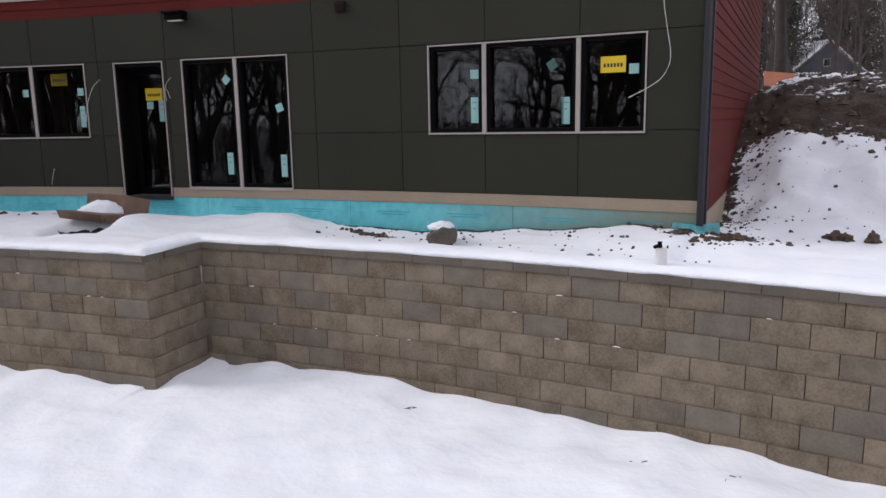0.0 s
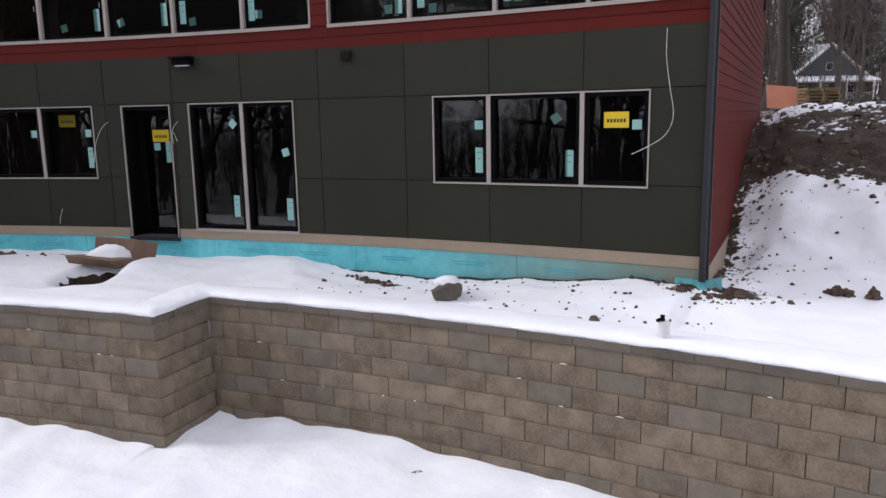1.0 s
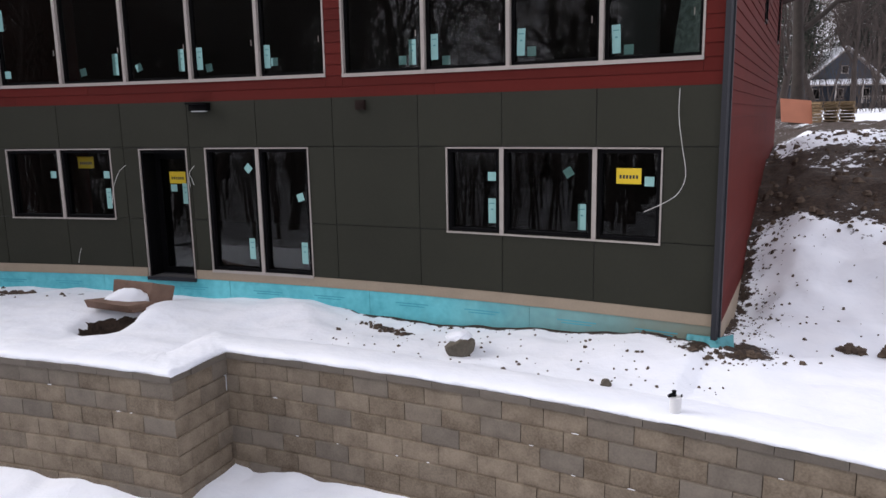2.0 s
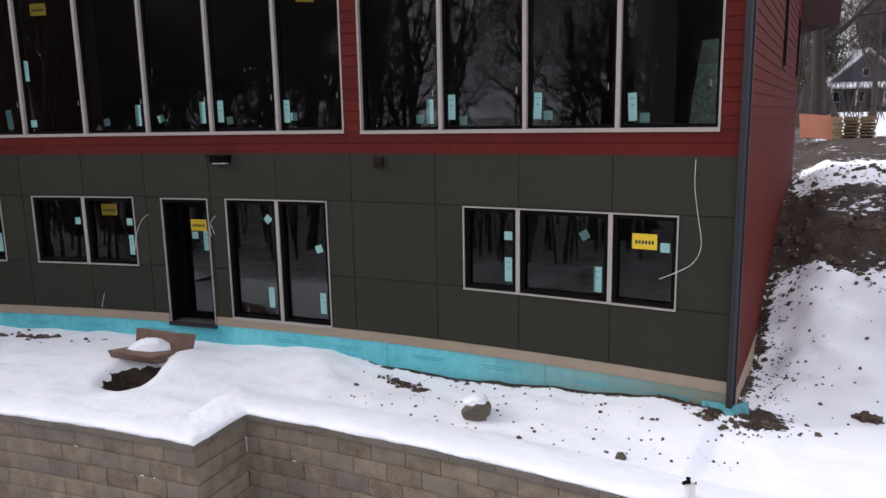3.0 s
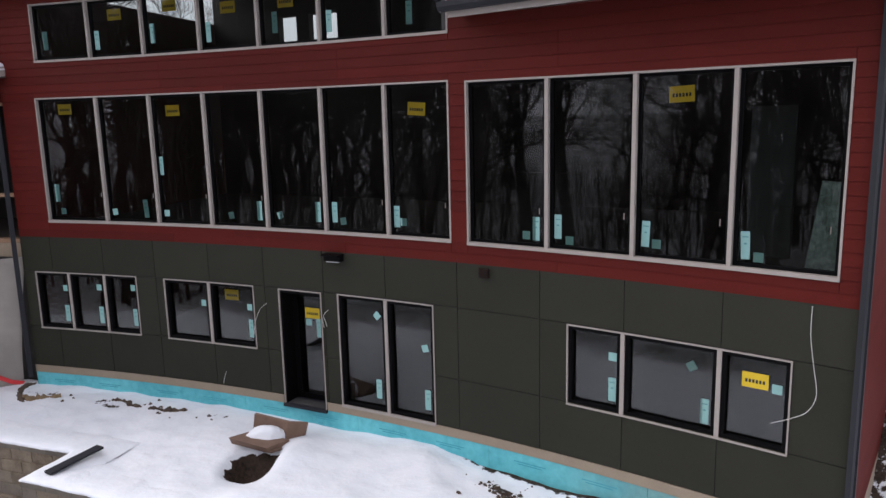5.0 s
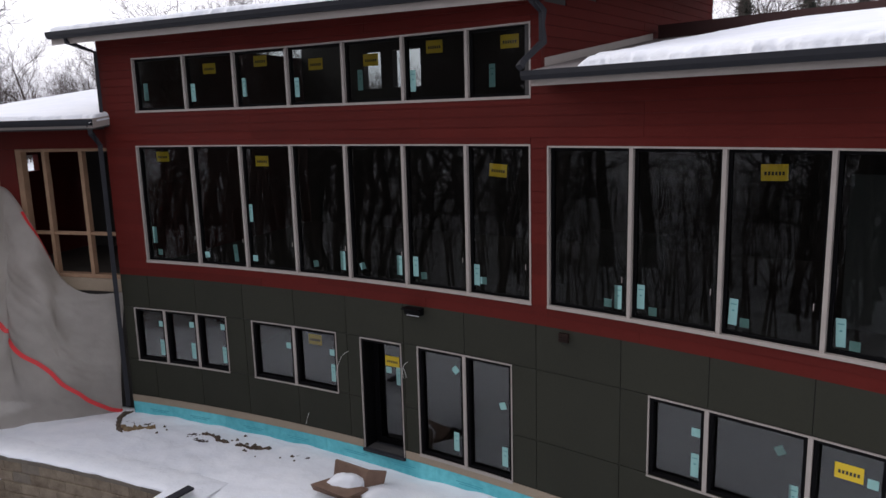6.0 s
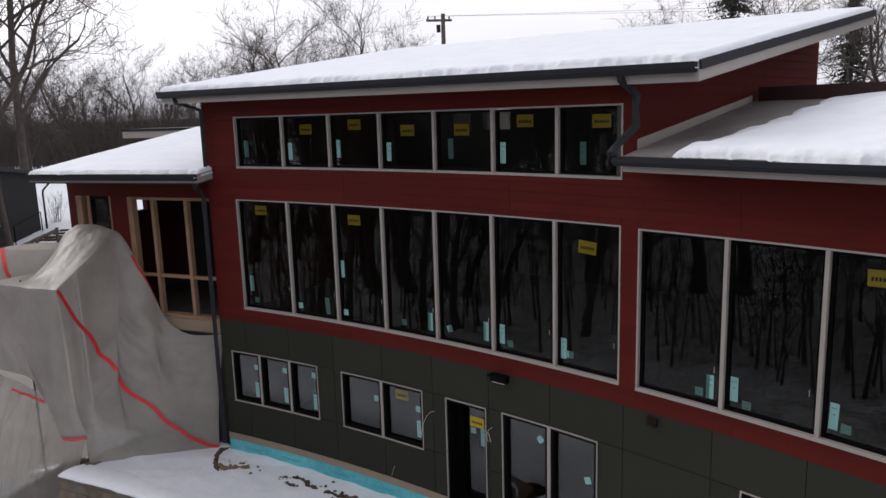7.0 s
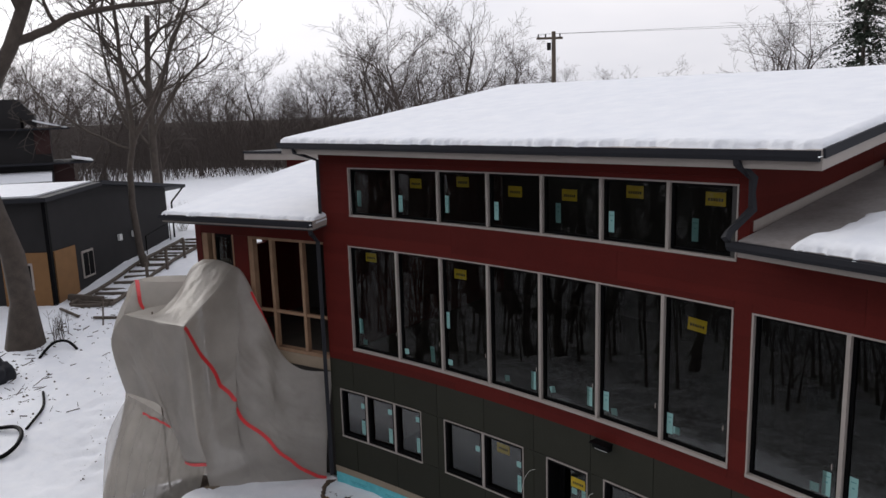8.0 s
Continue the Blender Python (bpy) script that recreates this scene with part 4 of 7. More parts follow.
    bare = max(bare, (0.5 + 0.5 * fine) * (1 - smooth(0.06, 0.2, log)) * (1 - smooth(0.3, 0.5, abs((x + 1.0) * 0.866 - (y - 9.75) * 0.5))))
    if s > 9.6:
        bare = max(bare, sheltered(x, y), 0.5 * (1 - smooth(0.06, 0.22, abs(r - 31.75 - 0.15 * math.sin(s * 2)))) * smooth(0.0, 0.5, noise.noise((s * 1.1, 3, 5)) + 0.25))
    if math.hypot(x + 5.1, y - 10.35) < 1.4:
        k = math.exp(-((x + 4.98) / 0.33) ** 4 - ((y - 10.03) / 0.37) ** 4)
        z -= 0.42 * k + 0.13 * math.exp(-((x + 4.95) / 0.42) ** 2 - ((y - 9.55) / 0.35) ** 2)
        bare = max(bare, 1.2 * smooth(0.16, 0.4, k))
        z += 0.1 * math.exp(-((x + 4.4) / 0.35) ** 2 - ((y - 10.35) / 0.6) ** 2)
    return z, bare


def ground_sheet():
    deg = []
    for a, b, st in ((-180, -30, 4), (-30, 20, 2.5), (20, 45, 0.8), (45, 52, 0.3), (52, 91, 0.14), (91, 125, 0.35), (125, 180, 1.2)):
        n = round((b - a) / st)
        deg += [a + (b - a) * i / n for i in range(n)]
    th = sorted([radians(d) for d in deg] + [A0 + s / RF + k for s in (S_A, S_E, S_D) for k in (-0.0004, 0.0004)])
    rs = [0.5] + [1.3 + 0.7 * k for k in range(24)]
    for a, b, st in ((18, 26, 0.22), (26, 33, 0.075), (33, 46, 0.13), (46, 66, 0.5)):
        n = round((b - a) / st)
        rs += [a + (b - a) * i / n for i in range(n)]
    rs += [66 * 1.09 ** i for i in range(40)]
    rs = sorted(rs + [R_WALL + 0.149, R_WALL + 0.151, R_BUMP + 0.149, R_BUMP + 0.151])
    verts, bare, faces = [], [], []
    for r in rs:
        for a in th:
            x, y = CX + r * math.cos(a), CY + r * math.sin(a)
            z, k = ground(x, y)
            verts.append((x, y, z))
            bare.append(k)
    n = len(th)
    for j in range(len(rs) - 1):
        for i in range(n):
            i2 = (i + 1) % n
            faces.append((j * n + i, j * n + i2, (j + 1) * n + i2, (j + 1) * n + i))
    faces.append(tuple(range(n))[::-1])
    me = bpy.data.meshes.new("ground")
    me.from_pydata(verts, [], [f[::-1] for f in faces])
    at = me.attributes.new("bare", "FLOAT", "POINT")
    at.data.foreach_set("value", bare)
    at = me.attributes.new("thin", "FLOAT", "POINT")
    at.data.foreach_set("value", [min(0.42, wood_floor(v[0], v[1])) if v[1] < 12 else 0.0 for v in verts])
    me.materials.append(M_GROUND)
    me.shade_smooth()
    me.update()
    return tagged(new("ground", me), "snow-covered ground with a bare brown soil bank", "ground", kind="structure")


ground_sheet()


# ---------------------------------------------------------------- trees
def branchy(seed, height, girth, spread=0.75, levels=4, fork=0.35, twig=0.012, trunk_path=None, kids=(7, 6, 5, 4), joints=(9, 6, 4, 2, 1, 1)):
    """Trunk and crown of a bare tree as two vertex and face lists."""
    rng = random.Random(seed)
    out = {"trunk": ([], []), "crown": ([], [])}

    def limb(key, p, d, r, length, level):
        V, F = out[key]
        sides = (8, 6, 4, 3, 3, 3)[level]
        n = joints[level]
        pts, dirs, rads = [p.copy()], [d.copy()], [r]
        end = max(twig, r * (0.35 if level else 0.3))
        for i in range(n):
            sway = (0.1, 0.22, 0.3, 0.35, 0.35, 0.3)[level] * (1 if joints[3] < 4 else 0.9)
            d = (d + Vector((rng.gauss(0, sway), rng.gauss(0, sway), rng.gauss(0, sway * 0.6) + (0.05 if level else 0.02)))).normalized()
            if trunk_path and level == 0:
                p = Vector(trunk_path[min(i + 1, len(trunk_path) - 1)])
                d = (p - pts[-1]).normalized() if (p - pts[-1]).length > 1e-4 else d
            else:
                p = p + d * (length / n)
            pts.append(p.copy())
            dirs.append(d.copy())
            rads.append(r + (end - r) * (i + 1) / n)
            if trunk_path and level == 0 and i + 1 >= len(trunk_path) - 1:
                break
        base = len(V)
        for i, (q, dd, rr) in enumerate(zip(pts, dirs, rads)):
            u = dd.cross(Vector((0.3, 0.2, 0.9)) if abs(dd.z) < 0.8 else Vector((1, 0.1, 0))).normalized()
            w = dd.cross(u)
            flare = 1.5 if level == 0 and i == 0 else 1.0
            for k in range(sides):
                a = 2 * math.pi * k / sides
                V.append(tuple(q + (u * math.cos(a) + w * math.sin(a)) * rr * flare))
        m = len(pts)
        for i in range(m - 1):
            for k in range(sides):
                k2 = (k + 1) % sides
                F.append((base + i * sides + k, base + i * sides + k2, base + (i + 1) * sides + k2, base + (i + 1) * sides + k))
        F.append(tuple(base + (m - 1) * sides + k for k in range(sides)))
        if level + 1 >= levels:
            return
        count = kids[min(level, len(kids) - 1)]
        for c in range(count):
            f = fork + (1 - fork) * (c + rng.random()) / count if level == 0 else 0.2 + 0.8 * (c + rng.random()) / count
            i = min(m - 1, f * (m - 1))
            i0 = min(int(i), m - 2)
            q = pts[i0].lerp(pts[i0 + 1], i - i0)
            rr = rads[i0] + (rads[i0 + 1] - rads[i0]) * (i - i0)
            axis = dirs[i0]
            side = axis.cross(Vector((rng.gauss(0, 1), rng.gauss(0, 1), rng.gauss(0, 1)))).normalized()
            open_ = rng.uniform(0.55, 1.05) * spread / 0.75
            nd = (axis * math.cos(open_) + side * math.sin(open_) + Vector((0, 0, 0.18))).normalized()
            ln = length * rng.uniform(0.42, 0.66) * (1.0 - 0.35 * (f - fork) if level == 0 else 0.95)
            limb("crown", q, nd, max(twig, rr * rng.uniform(0.5, 0.72)), ln, level + 1)

    start = Vector(trunk_path[0]) if trunk_path else Vector((0, 0, -0.15))
    limb("trunk", start, Vector((rng.gauss(0, 0.05), rng.gauss(0, 0.05), 1)).normalized(), girth, height * 0.85, 0)
    return out


def tree(at, label, seed, bark=None, group="", **kw):
    t = thing("tree", at, label, "tree", group)
    got = branchy(seed, **kw)
    for key in ("trunk", "crown"):
        V, F = got[key]
        me = bpy.data.meshes.new(key)
        me.from_pydata(V, [], F)
        me.materials.append(bark or M_BARK_FAR)
        me.shade_smooth()
        ob = new(key, me)
        ob.parent = t
    return t


def ground_at(x, y):
    return ground(x, y)[0]


def around(phi, dist):
    """A place seen from the walk's foot: phi degrees to the left of straight ahead."""
    return -dist * math.sin(radians(phi)), dist * math.cos(radians(phi))


rng = random.Random(11)
FAR_LABEL = "bare grey-brown winter tree in the far woods"
kinds = [tree((0, 0, 0), FAR_LABEL, 20 + k, group="far woods", height=14, girth=0.25, spread=sp, levels=5, fork=fk, twig=0.0115, kids=kd)
         for k, (sp, fk, kd) in enumerate(((0.78, 0.26, (8, 6, 5, 4)), (0.62, 0.34, (7, 6, 5, 4)), (0.9, 0.3, (8, 6, 5, 4)), (0.7, 0.22, (9, 5, 5, 4))))]
spots = []
for phi0, phi1, d0, d1, h0, h1, n in ((37, 72, 92, 150, 10, 14.5, 40), (27, 38, 72, 95, 13.5, 16, 6), (24, 37, 95, 120, 11, 13, 10), (12, 22, 95, 115, 8.5, 10.5, 3), (5, 10, 88, 95, 14, 15, 2), (50, 66, 66, 80, 8.5, 10.5, 4), (-16, 2, 60, 110, 12, 16, 8), (-36, -18, 48, 100, 12, 17, 9), (-38, -16, 130, 165, 17, 24, 12)):
    for i in range(n):
        phi = phi0 + (phi1 - phi0) * (i + rng.uniform(0.1, 0.9)) / n
        spots.append((phi, rng.uniform(d0, d1), rng.uniform(h0, h1)))
# the wood across the yard, which the panes mirror
for i in range(22):
    x = -52 + 43 * (i * 0.618 % 1)
    y = min(1.0, -8.5 - 0.47 * x) - 2 - 26 * rng.random() ** 1.4
    spots.append((math.degrees(math.atan2(-x, y)), math.hypot(x, y), rng.uniform(13, 19)))
for i in range(14):
    x = -10.5 - 17 * (i * 0.618 % 1)
    y = -0.5 * x - 6.2 - 9 * rng.random() ** 1.5
    spots.append((math.degrees(math.atan2(-x, y)), math.hypot(x, y), rng.uniform(8, 10.5)))
for i in range(12):
    x = -64 + 110 * (i + rng.uniform(0.1, 0.9)) / 12
    y = -14 - 26 * rng.random()
    spots.append((math.degrees(math.atan2(-x, y)), math.hypot(x, y), rng.uniform(15, 21)))
for i, (phi, dist, h) in enumerate(spots):
    x, y = around(phi, dist)
    m = pose(x, y, ground_at(x, y), 0, 0, rng.uniform(0, 360)) @ Matrix.Scale(h / 14, 4)
    src = kinds[i % 4]
    if i < 4:
        src.matrix_basis = m
    else:
        c = copy_thing(kinds[i % 4], Matrix())
        c.matrix_basis = m


def thicket():
    """Brush and saplings between the far trees."""
    rg = random.Random(5)
    V, F = [], []
    for i in range(18100):
        if i < 13000:
            x, y = around(rg.uniform(20, 76), rg.uniform(92, 165))
        elif i < 14500:
            x, y = around(rg.uniform(-40, -15), rg.uniform(128, 175) if i > 13450 else rg.uniform(60, 100))
        elif i < 16300:
            x, y = around(rg.uniform(96, 264), rg.uniform(16, 70))
        elif i > 16900:
            x, y = around(rg.uniform(-42, -17), rg.uniform(128, 175)) if i % 4 else around(rg.uniform(-44, -31.5), rg.uniform(62, 112))
        else:
            x = rg.uniform(-62, -9) if i % 4 else rg.uniform(-9, 45)
            y = min(4.0, -5.2 - 0.5 * x) - 32 * rg.random() ** 1.6 - (4 if x > -9 else 0)
        z = ground_at(x, y) - 0.1
        h, lean = (6.2 + 5 * noise.noise((x * 0.06, y * 0.06, 3)) + rg.uniform(-3, 3)) if i < 13000 else rg.uniform(5, 13) if i < 14500 else rg.uniform(1.2, 4) if i < 16300 else rg.uniform(1.5, 4.5) if i <= 16900 else rg.uniform(9, 22) if i % 4 else rg.uniform(4, 11), rg.uniform(0, 6.28)
        w = rg.uniform(0.025, 0.06) if i < 13000 else rg.uniform(0.02, 0.045) if i < 16300 else rg.uniform(0.04, 0.12)
        b = len(V)
        tip = 0.35 if i < 16300 else 0.1
        dx, dy = math.cos(lean) * h * tip, math.sin(lean) * h * tip
        V += [(x - w, y, z), (x + w, y, z), (x, y + w, z), (x + dx, y + dy, z + h)]
        F += [(b, b + 1, b + 3), (b + 1, b + 2, b + 3), (b + 2, b, b + 3)]
        for _ in range(4 if i < 14500 else 5):
            f = rg.uniform(0.3, 0.95)
            q = Vector((x + dx * f, y + dy * f, z + h * f))
            g = 1.0 if i < 14500 else 0.6
            t = q + Vector((rg.gauss(0, g), rg.gauss(0, g), rg.uniform(0.4, 1.4) * g * 2))
            b = len(V)
            V += [(q.x - w / 2, q.y, q.z), (q.x + w / 2, q.y, q.z), (q.x, q.y + w / 2, q.z), tuple(t)]
            F += [(b, b + 1, b + 3), (b + 1, b + 2, b + 3), (b + 2, b, b + 3)]
    ob = mesh_part("brush", V, F, M_BARK_FAR)
    tagged(ob, "dense leafless brown brush at the wood's edge", "brush", kind="stuff")


thicket()


def conifer(at, label, height, seed, wide=0.2):
    rg = random.Random(seed)
    t = thing("conifer", at, label, "tree")
    part("trunk", tube(bmesh.new(), [(at[0], at[1], at[2] - 0.2), (at[0], at[1], at[2] + height)], [height * 0.02, 0.03], 6), M_BARK, t)
    V, F = [], []
    o = Vector(at)
    for k in range(int(height * (30 if height < 20 else 60))):
        f = rg.uniform(0.18, 1.0)
        z = height * f
        reach = height * wide * (1.05 - f) * rg.uniform(0.6, 1.15) + 0.25
        a = rg.uniform(0, 6.283)
        tip = Vector((math.cos(a) * reach, math.sin(a) * reach, z - reach * rg.uniform(0.1, 0.35)))
        root = Vector((0, 0, z))
        for j in range(9):
            q = root.lerp(tip, 0.15 + 0.85 * j / 8)
            w = 0.28 * (1.1 - j / 9) + 0.08
            dirn = Vector((rg.gauss(0, 1), rg.gauss(0, 1), rg.gauss(-0.3, 0.5))).normalized() * w * 1.6
            side = dirn.cross(Vector((rg.gauss(0, 1), rg.gauss(0, 1), 1))).normalized() * w * 0.4
            b = len(V)
            V += [tuple(o + q + side), tuple(o + q - side), tuple(o + q + dirn), tuple(o + q + dirn * 0.5 + Vector((0, 0, 0.12 * w)))]
            F += [(b, b + 1, b + 3), (b, b + 3, b + 2), (b + 1, b + 2, b + 3)]
    mesh_part("crown", V, F, M_NEEDLE, t)
    return t


for phi, dist, h, wd, sd in ((2.4, 80, 19.6, 0.48, 1), (-5.2, 85, 16.2, 0.3, 2), (-9.2, 84, 15.6, 0.3, 3), (-12.5, 84, 15.2, 0.28, 8), (-24.5, 128, 27, 0.26, 4), (-27.5, 140, 32, 0.28, 5), (-22.5, 120, 24, 0.24, 6), (-31, 135, 30, 0.28, 7), (-29, 146, 33, 0.28, 9)):
    x, y = around(phi, dist)
    conifer((x, y, ground_at(x, y)), "tall dark green conifer beyond the roofs", h, sd, wd)

# the two trees before the grey outbuilding
tree((0, 0, 0), "thick leaning tree trunk with bare limbs, beside the outbuilding", 91, M_BARK, height=16, girth=0.52, spread=0.8, levels=5, fork=0.7, twig=0.012, kids=(4, 5, 5, 4), joints=(9, 9, 7, 5, 3),
     trunk_path=[(-29.8, 15.9, 0.1), (-29.75, 16.0, 2.0), (-29.85, 15.9, 4.0), (-30.1, 15.6, 5.6), (-30.3, 15.3, 7.4), (-30.1, 15.7, 9.9), (-29.5, 16.7, 12.0), (-29.1, 17.3, 13.8), (-28.6, 18, 17)])
tree((0, 0, 0), "slender grey tree with a forked bare crown", 57, M_BARK, height=17, girth=0.21, spread=0.9, levels=5, fork=0.36, twig=0.011, kids=(7, 6, 5, 4), joints=(9, 9, 7, 5, 3),
     trunk_path=[(-35.2, 26.0, 0.3), (-35.45, 25.68, 2.0), (-35.55, 25.55, 4.6), (-35.5, 25.6, 6.6), (-35.31, 25.86, 8.1), (-34.8, 26.57, 9.54), (-34.36, 27.19, 10.96), (-34.0, 27.7, 12.8), (-33.4, 28.6, 15.2), (-33.2, 29, 18)])
tree((0, 0, 0), "slender grey tree with a forked bare crown", 58, M_BARK, height=15, girth=0.14, spread=0.9, levels=5, fork=0.25, twig=0.011, kids=(6, 6, 5, 4), joints=(9, 9, 7, 5, 3),
     trunk_path=[(-35.33, 25.84, 7.9), (-35.3, 25.86, 9.2), (-35.35, 25.82, 10.4), (-35.5, 25.7, 12.2), (-35.5, 25.7, 13.8), (-35.6, 25.6, 17)])
tree((0, 0, 0), "stout dark tree behind the outbuilding", 59, M_BARK, height=18, girth=0.32, spread=0.7, levels=5, fork=0.35, twig=0.013, kids=(8, 6, 5, 3), joints=(9, 8, 6, 4, 2),
     trunk_path=[(-49.0, 37.4, 1.4), (-49.0, 37.4, 4), (-49.0, 37.44, 6.8), (-48.98, 37.5, 9.6), (-48.95, 37.5, 12), (-48.7, 37.8, 17)])
# Bark for the bank-top trunk alone, darker than the other trees'.
M_DARKEST_BARK = material("darkest_bark", (0.034, 0.027, 0.023), 0.95, vary=0.35, scale=3, fine=25, bump=0.01)
tree((0, 0, 0), "stout trunk at the top of the bank", 60, M_DARKEST_BARK, height=20, girth=0.29, spread=0.7, levels=5, fork=0.4, twig=0.02,
     trunk_path=[(17.1, 38, 2.6), (17.0, 38, 5), (16.8, 38, 8.3), (16.7, 38, 12), (16.5, 38, 18)])


# ---------------------------------------------------------------- retaining wall
COURSES = [(-0.95 + 0.2 * k, 0.025 * (6 - k)) for k in range(7)]
BW = 0.44


def block_mesh(w, name):
    """A split-faced block: chamfered face in front (-y), body behind, its base at z = 0."""
    bm = bmesh.new()
    h, dp, c = 0.1992, 0.28, 0.0024
    rg = random.Random(name)
    face = [bm.verts.new((x, rg.uniform(-0.002, 0.002), z)) for x, z in ((-w / 2 + c, c), (w / 2 - c, c), (w / 2 - c, h - c), (-w / 2 + c, h - c))]
    rim = [bm.verts.new((x, c * 1.3, z)) for x, z in ((-w / 2, 0), (w / 2, 0), (w / 2, h), (-w / 2, h))]
    back = [bm.verts.new((x, dp, z)) for x, z in ((-w / 2, 0), (w / 2, 0), (w / 2, h), (-w / 2, h))]
    mid = bm.verts.new((rg.uniform(-w / 5, w / 5), -0.002, h / 2 + rg.uniform(-0.03, 0.03)))
    for i in range(4):
        j = (i + 1) % 4
        bm.faces.new((face[i], face[j], mid))
        bm.faces.new((rim[i], rim[j], face[j], face[i]))
        bm.faces.new((back[i], back[j], rim[j], rim[i]))
    bm.faces.new(back[::-1])
    bmesh.ops.recalc_face_normals(bm, faces=bm.faces)
    me = bpy.data.meshes.new(name)
    bm.to_mesh(me)
    bm.free()
    me.materials.append(M_BLOCK)
    return me


BLOCKS = {w: [block_mesh(w, f"block_{w}_{k}") for k in range(3)] for w in (0.434, 0.214, 0.3)}
brng = random.Random(3)


def lay(parent, place, turn, z, w=0.434, stretch=1.0):
    ob = new("block", brng.choice(BLOCKS[w]))
    ob.parent = parent
    base = ORIGIN[parent.name]
    ob.matrix_basis = pose(place.x - base.x, place.y - base.y, z - base.z, brng.uniform(-0.4, 0.4), 0, math.degrees(turn) + brng.uniform(-0.5, 0.5)) @ Matrix.Diagonal((stretch, 1, 1, 1))


def arc_course(parent, radius, s0, s1, k, z, back):
    """One course along an arc; s in the front's own measure, scaled to the radius."""
    r = radius - back
    a0, a1 = A0 + s0 / RF, A0 + s1 / RF
    length = (a1 - a0) * r
    at = -(BW / 2 if k % 2 else 0.0)
    while at < length - 0.02:
        lo, hi = max(0, at), min(length, at + BW)
        w = hi - lo
        key = 0.434 if w > 0.4 else 0.3 if w > 0.28 else 0.214
        if w > 0.03:
            a = a0 + (lo + hi) / 2 / r
            lay(parent, Vector((CX + r * math.cos(a), CY + r * math.sin(a), 0)), a + math.pi / 2 + math.pi, z, key, (w - 0.006) / key)
        at += BW


def jog_course(parent, s, k, z, back, facing):
    """One course along a short return of the wall between the two arcs."""
    a = A0 + s / RF
    rad = Vector((math.cos(a), math.sin(a), 0))
    tan = Vector((-rad.y, rad.x, 0)) * facing
    p0 = Vector((CX, CY, 0)) + rad * (R_BUMP - back) + tan * back
    widths = [0.434, 0.434] if k % 2 else [0.214, 0.434, 0.3]
    at = 0.0
    for w in widths:
        c = p0 + rad * (at + w / 2 + 0.003)
        lay(parent, c, a + (math.pi if facing > 0 else 0), z, w)
        at += w + 0.006


def cap_strip(parent, radius, s0, s1):
    n = max(1, round((s1 - s0) / 0.6))
    for i in range(n):
        bm = bmesh.new()
        a, b = s0 + (s1 - s0) * i / n, s0 + (s1 - s0) * (i + 1) / n
        arc_box(bm, a + 0.003, b - 0.003, 0.452, 0.525, RF - radius - 0.3, RF - radius + 0.02, 0.35)
        part("cap_stone", bm, M_CAP, parent)


walls = []
for name, radius, s0, s1 in (("retaining_wall_bank_side", R_WALL, -7.0, S_A), ("retaining_wall_bastion", R_BUMP, S_A, S_E), ("retaining_wall_far", R_WALL, S_E, S_D)):
    w = thing(name, FP((s0 + s1) / 2, RF - radius, -0.95), "tan-grey split-faced concrete block retaining wall capped with snow", "retaining wall", kind="structure")
    for k, (z, back) in enumerate(COURSES):
        ex = back * RF / radius if radius == R_BUMP else 0.0
        arc_course(w, radius, s0 - ex, s1 + ex, k, z, back)
    cap_strip(w, radius, s0, s1)
    walls.append(w)
for k, (z, back) in enumerate(COURSES):
    jog_course(walls[1], S_A, k, z, back, -1)
    jog_course(walls[1], S_E, k, z, back, 1)
for s, e in ((S_A, -0.02), (S_E, 0.02)):
    bm = bmesh.new()
    ds = 0.3 if e < 0 else -0.3
    arc_box(bm, min(s + e, s + ds), max(s + e, s + ds), 0.452, 0.525, RF - R_WALL - 0.02, RF - R_BUMP - 0.305, 0.5)
    part("cap_stone", bm, M_CAP, walls[1])
bm = bmesh.new()
arc_box(bm, S_D - 0.3, S_D, -0.95, 0.52, RF - R_WALL - 1.6, RF - R_WALL - 0.3, 0.6)
part("return_wall", bm, M_BLOCK, walls[2])


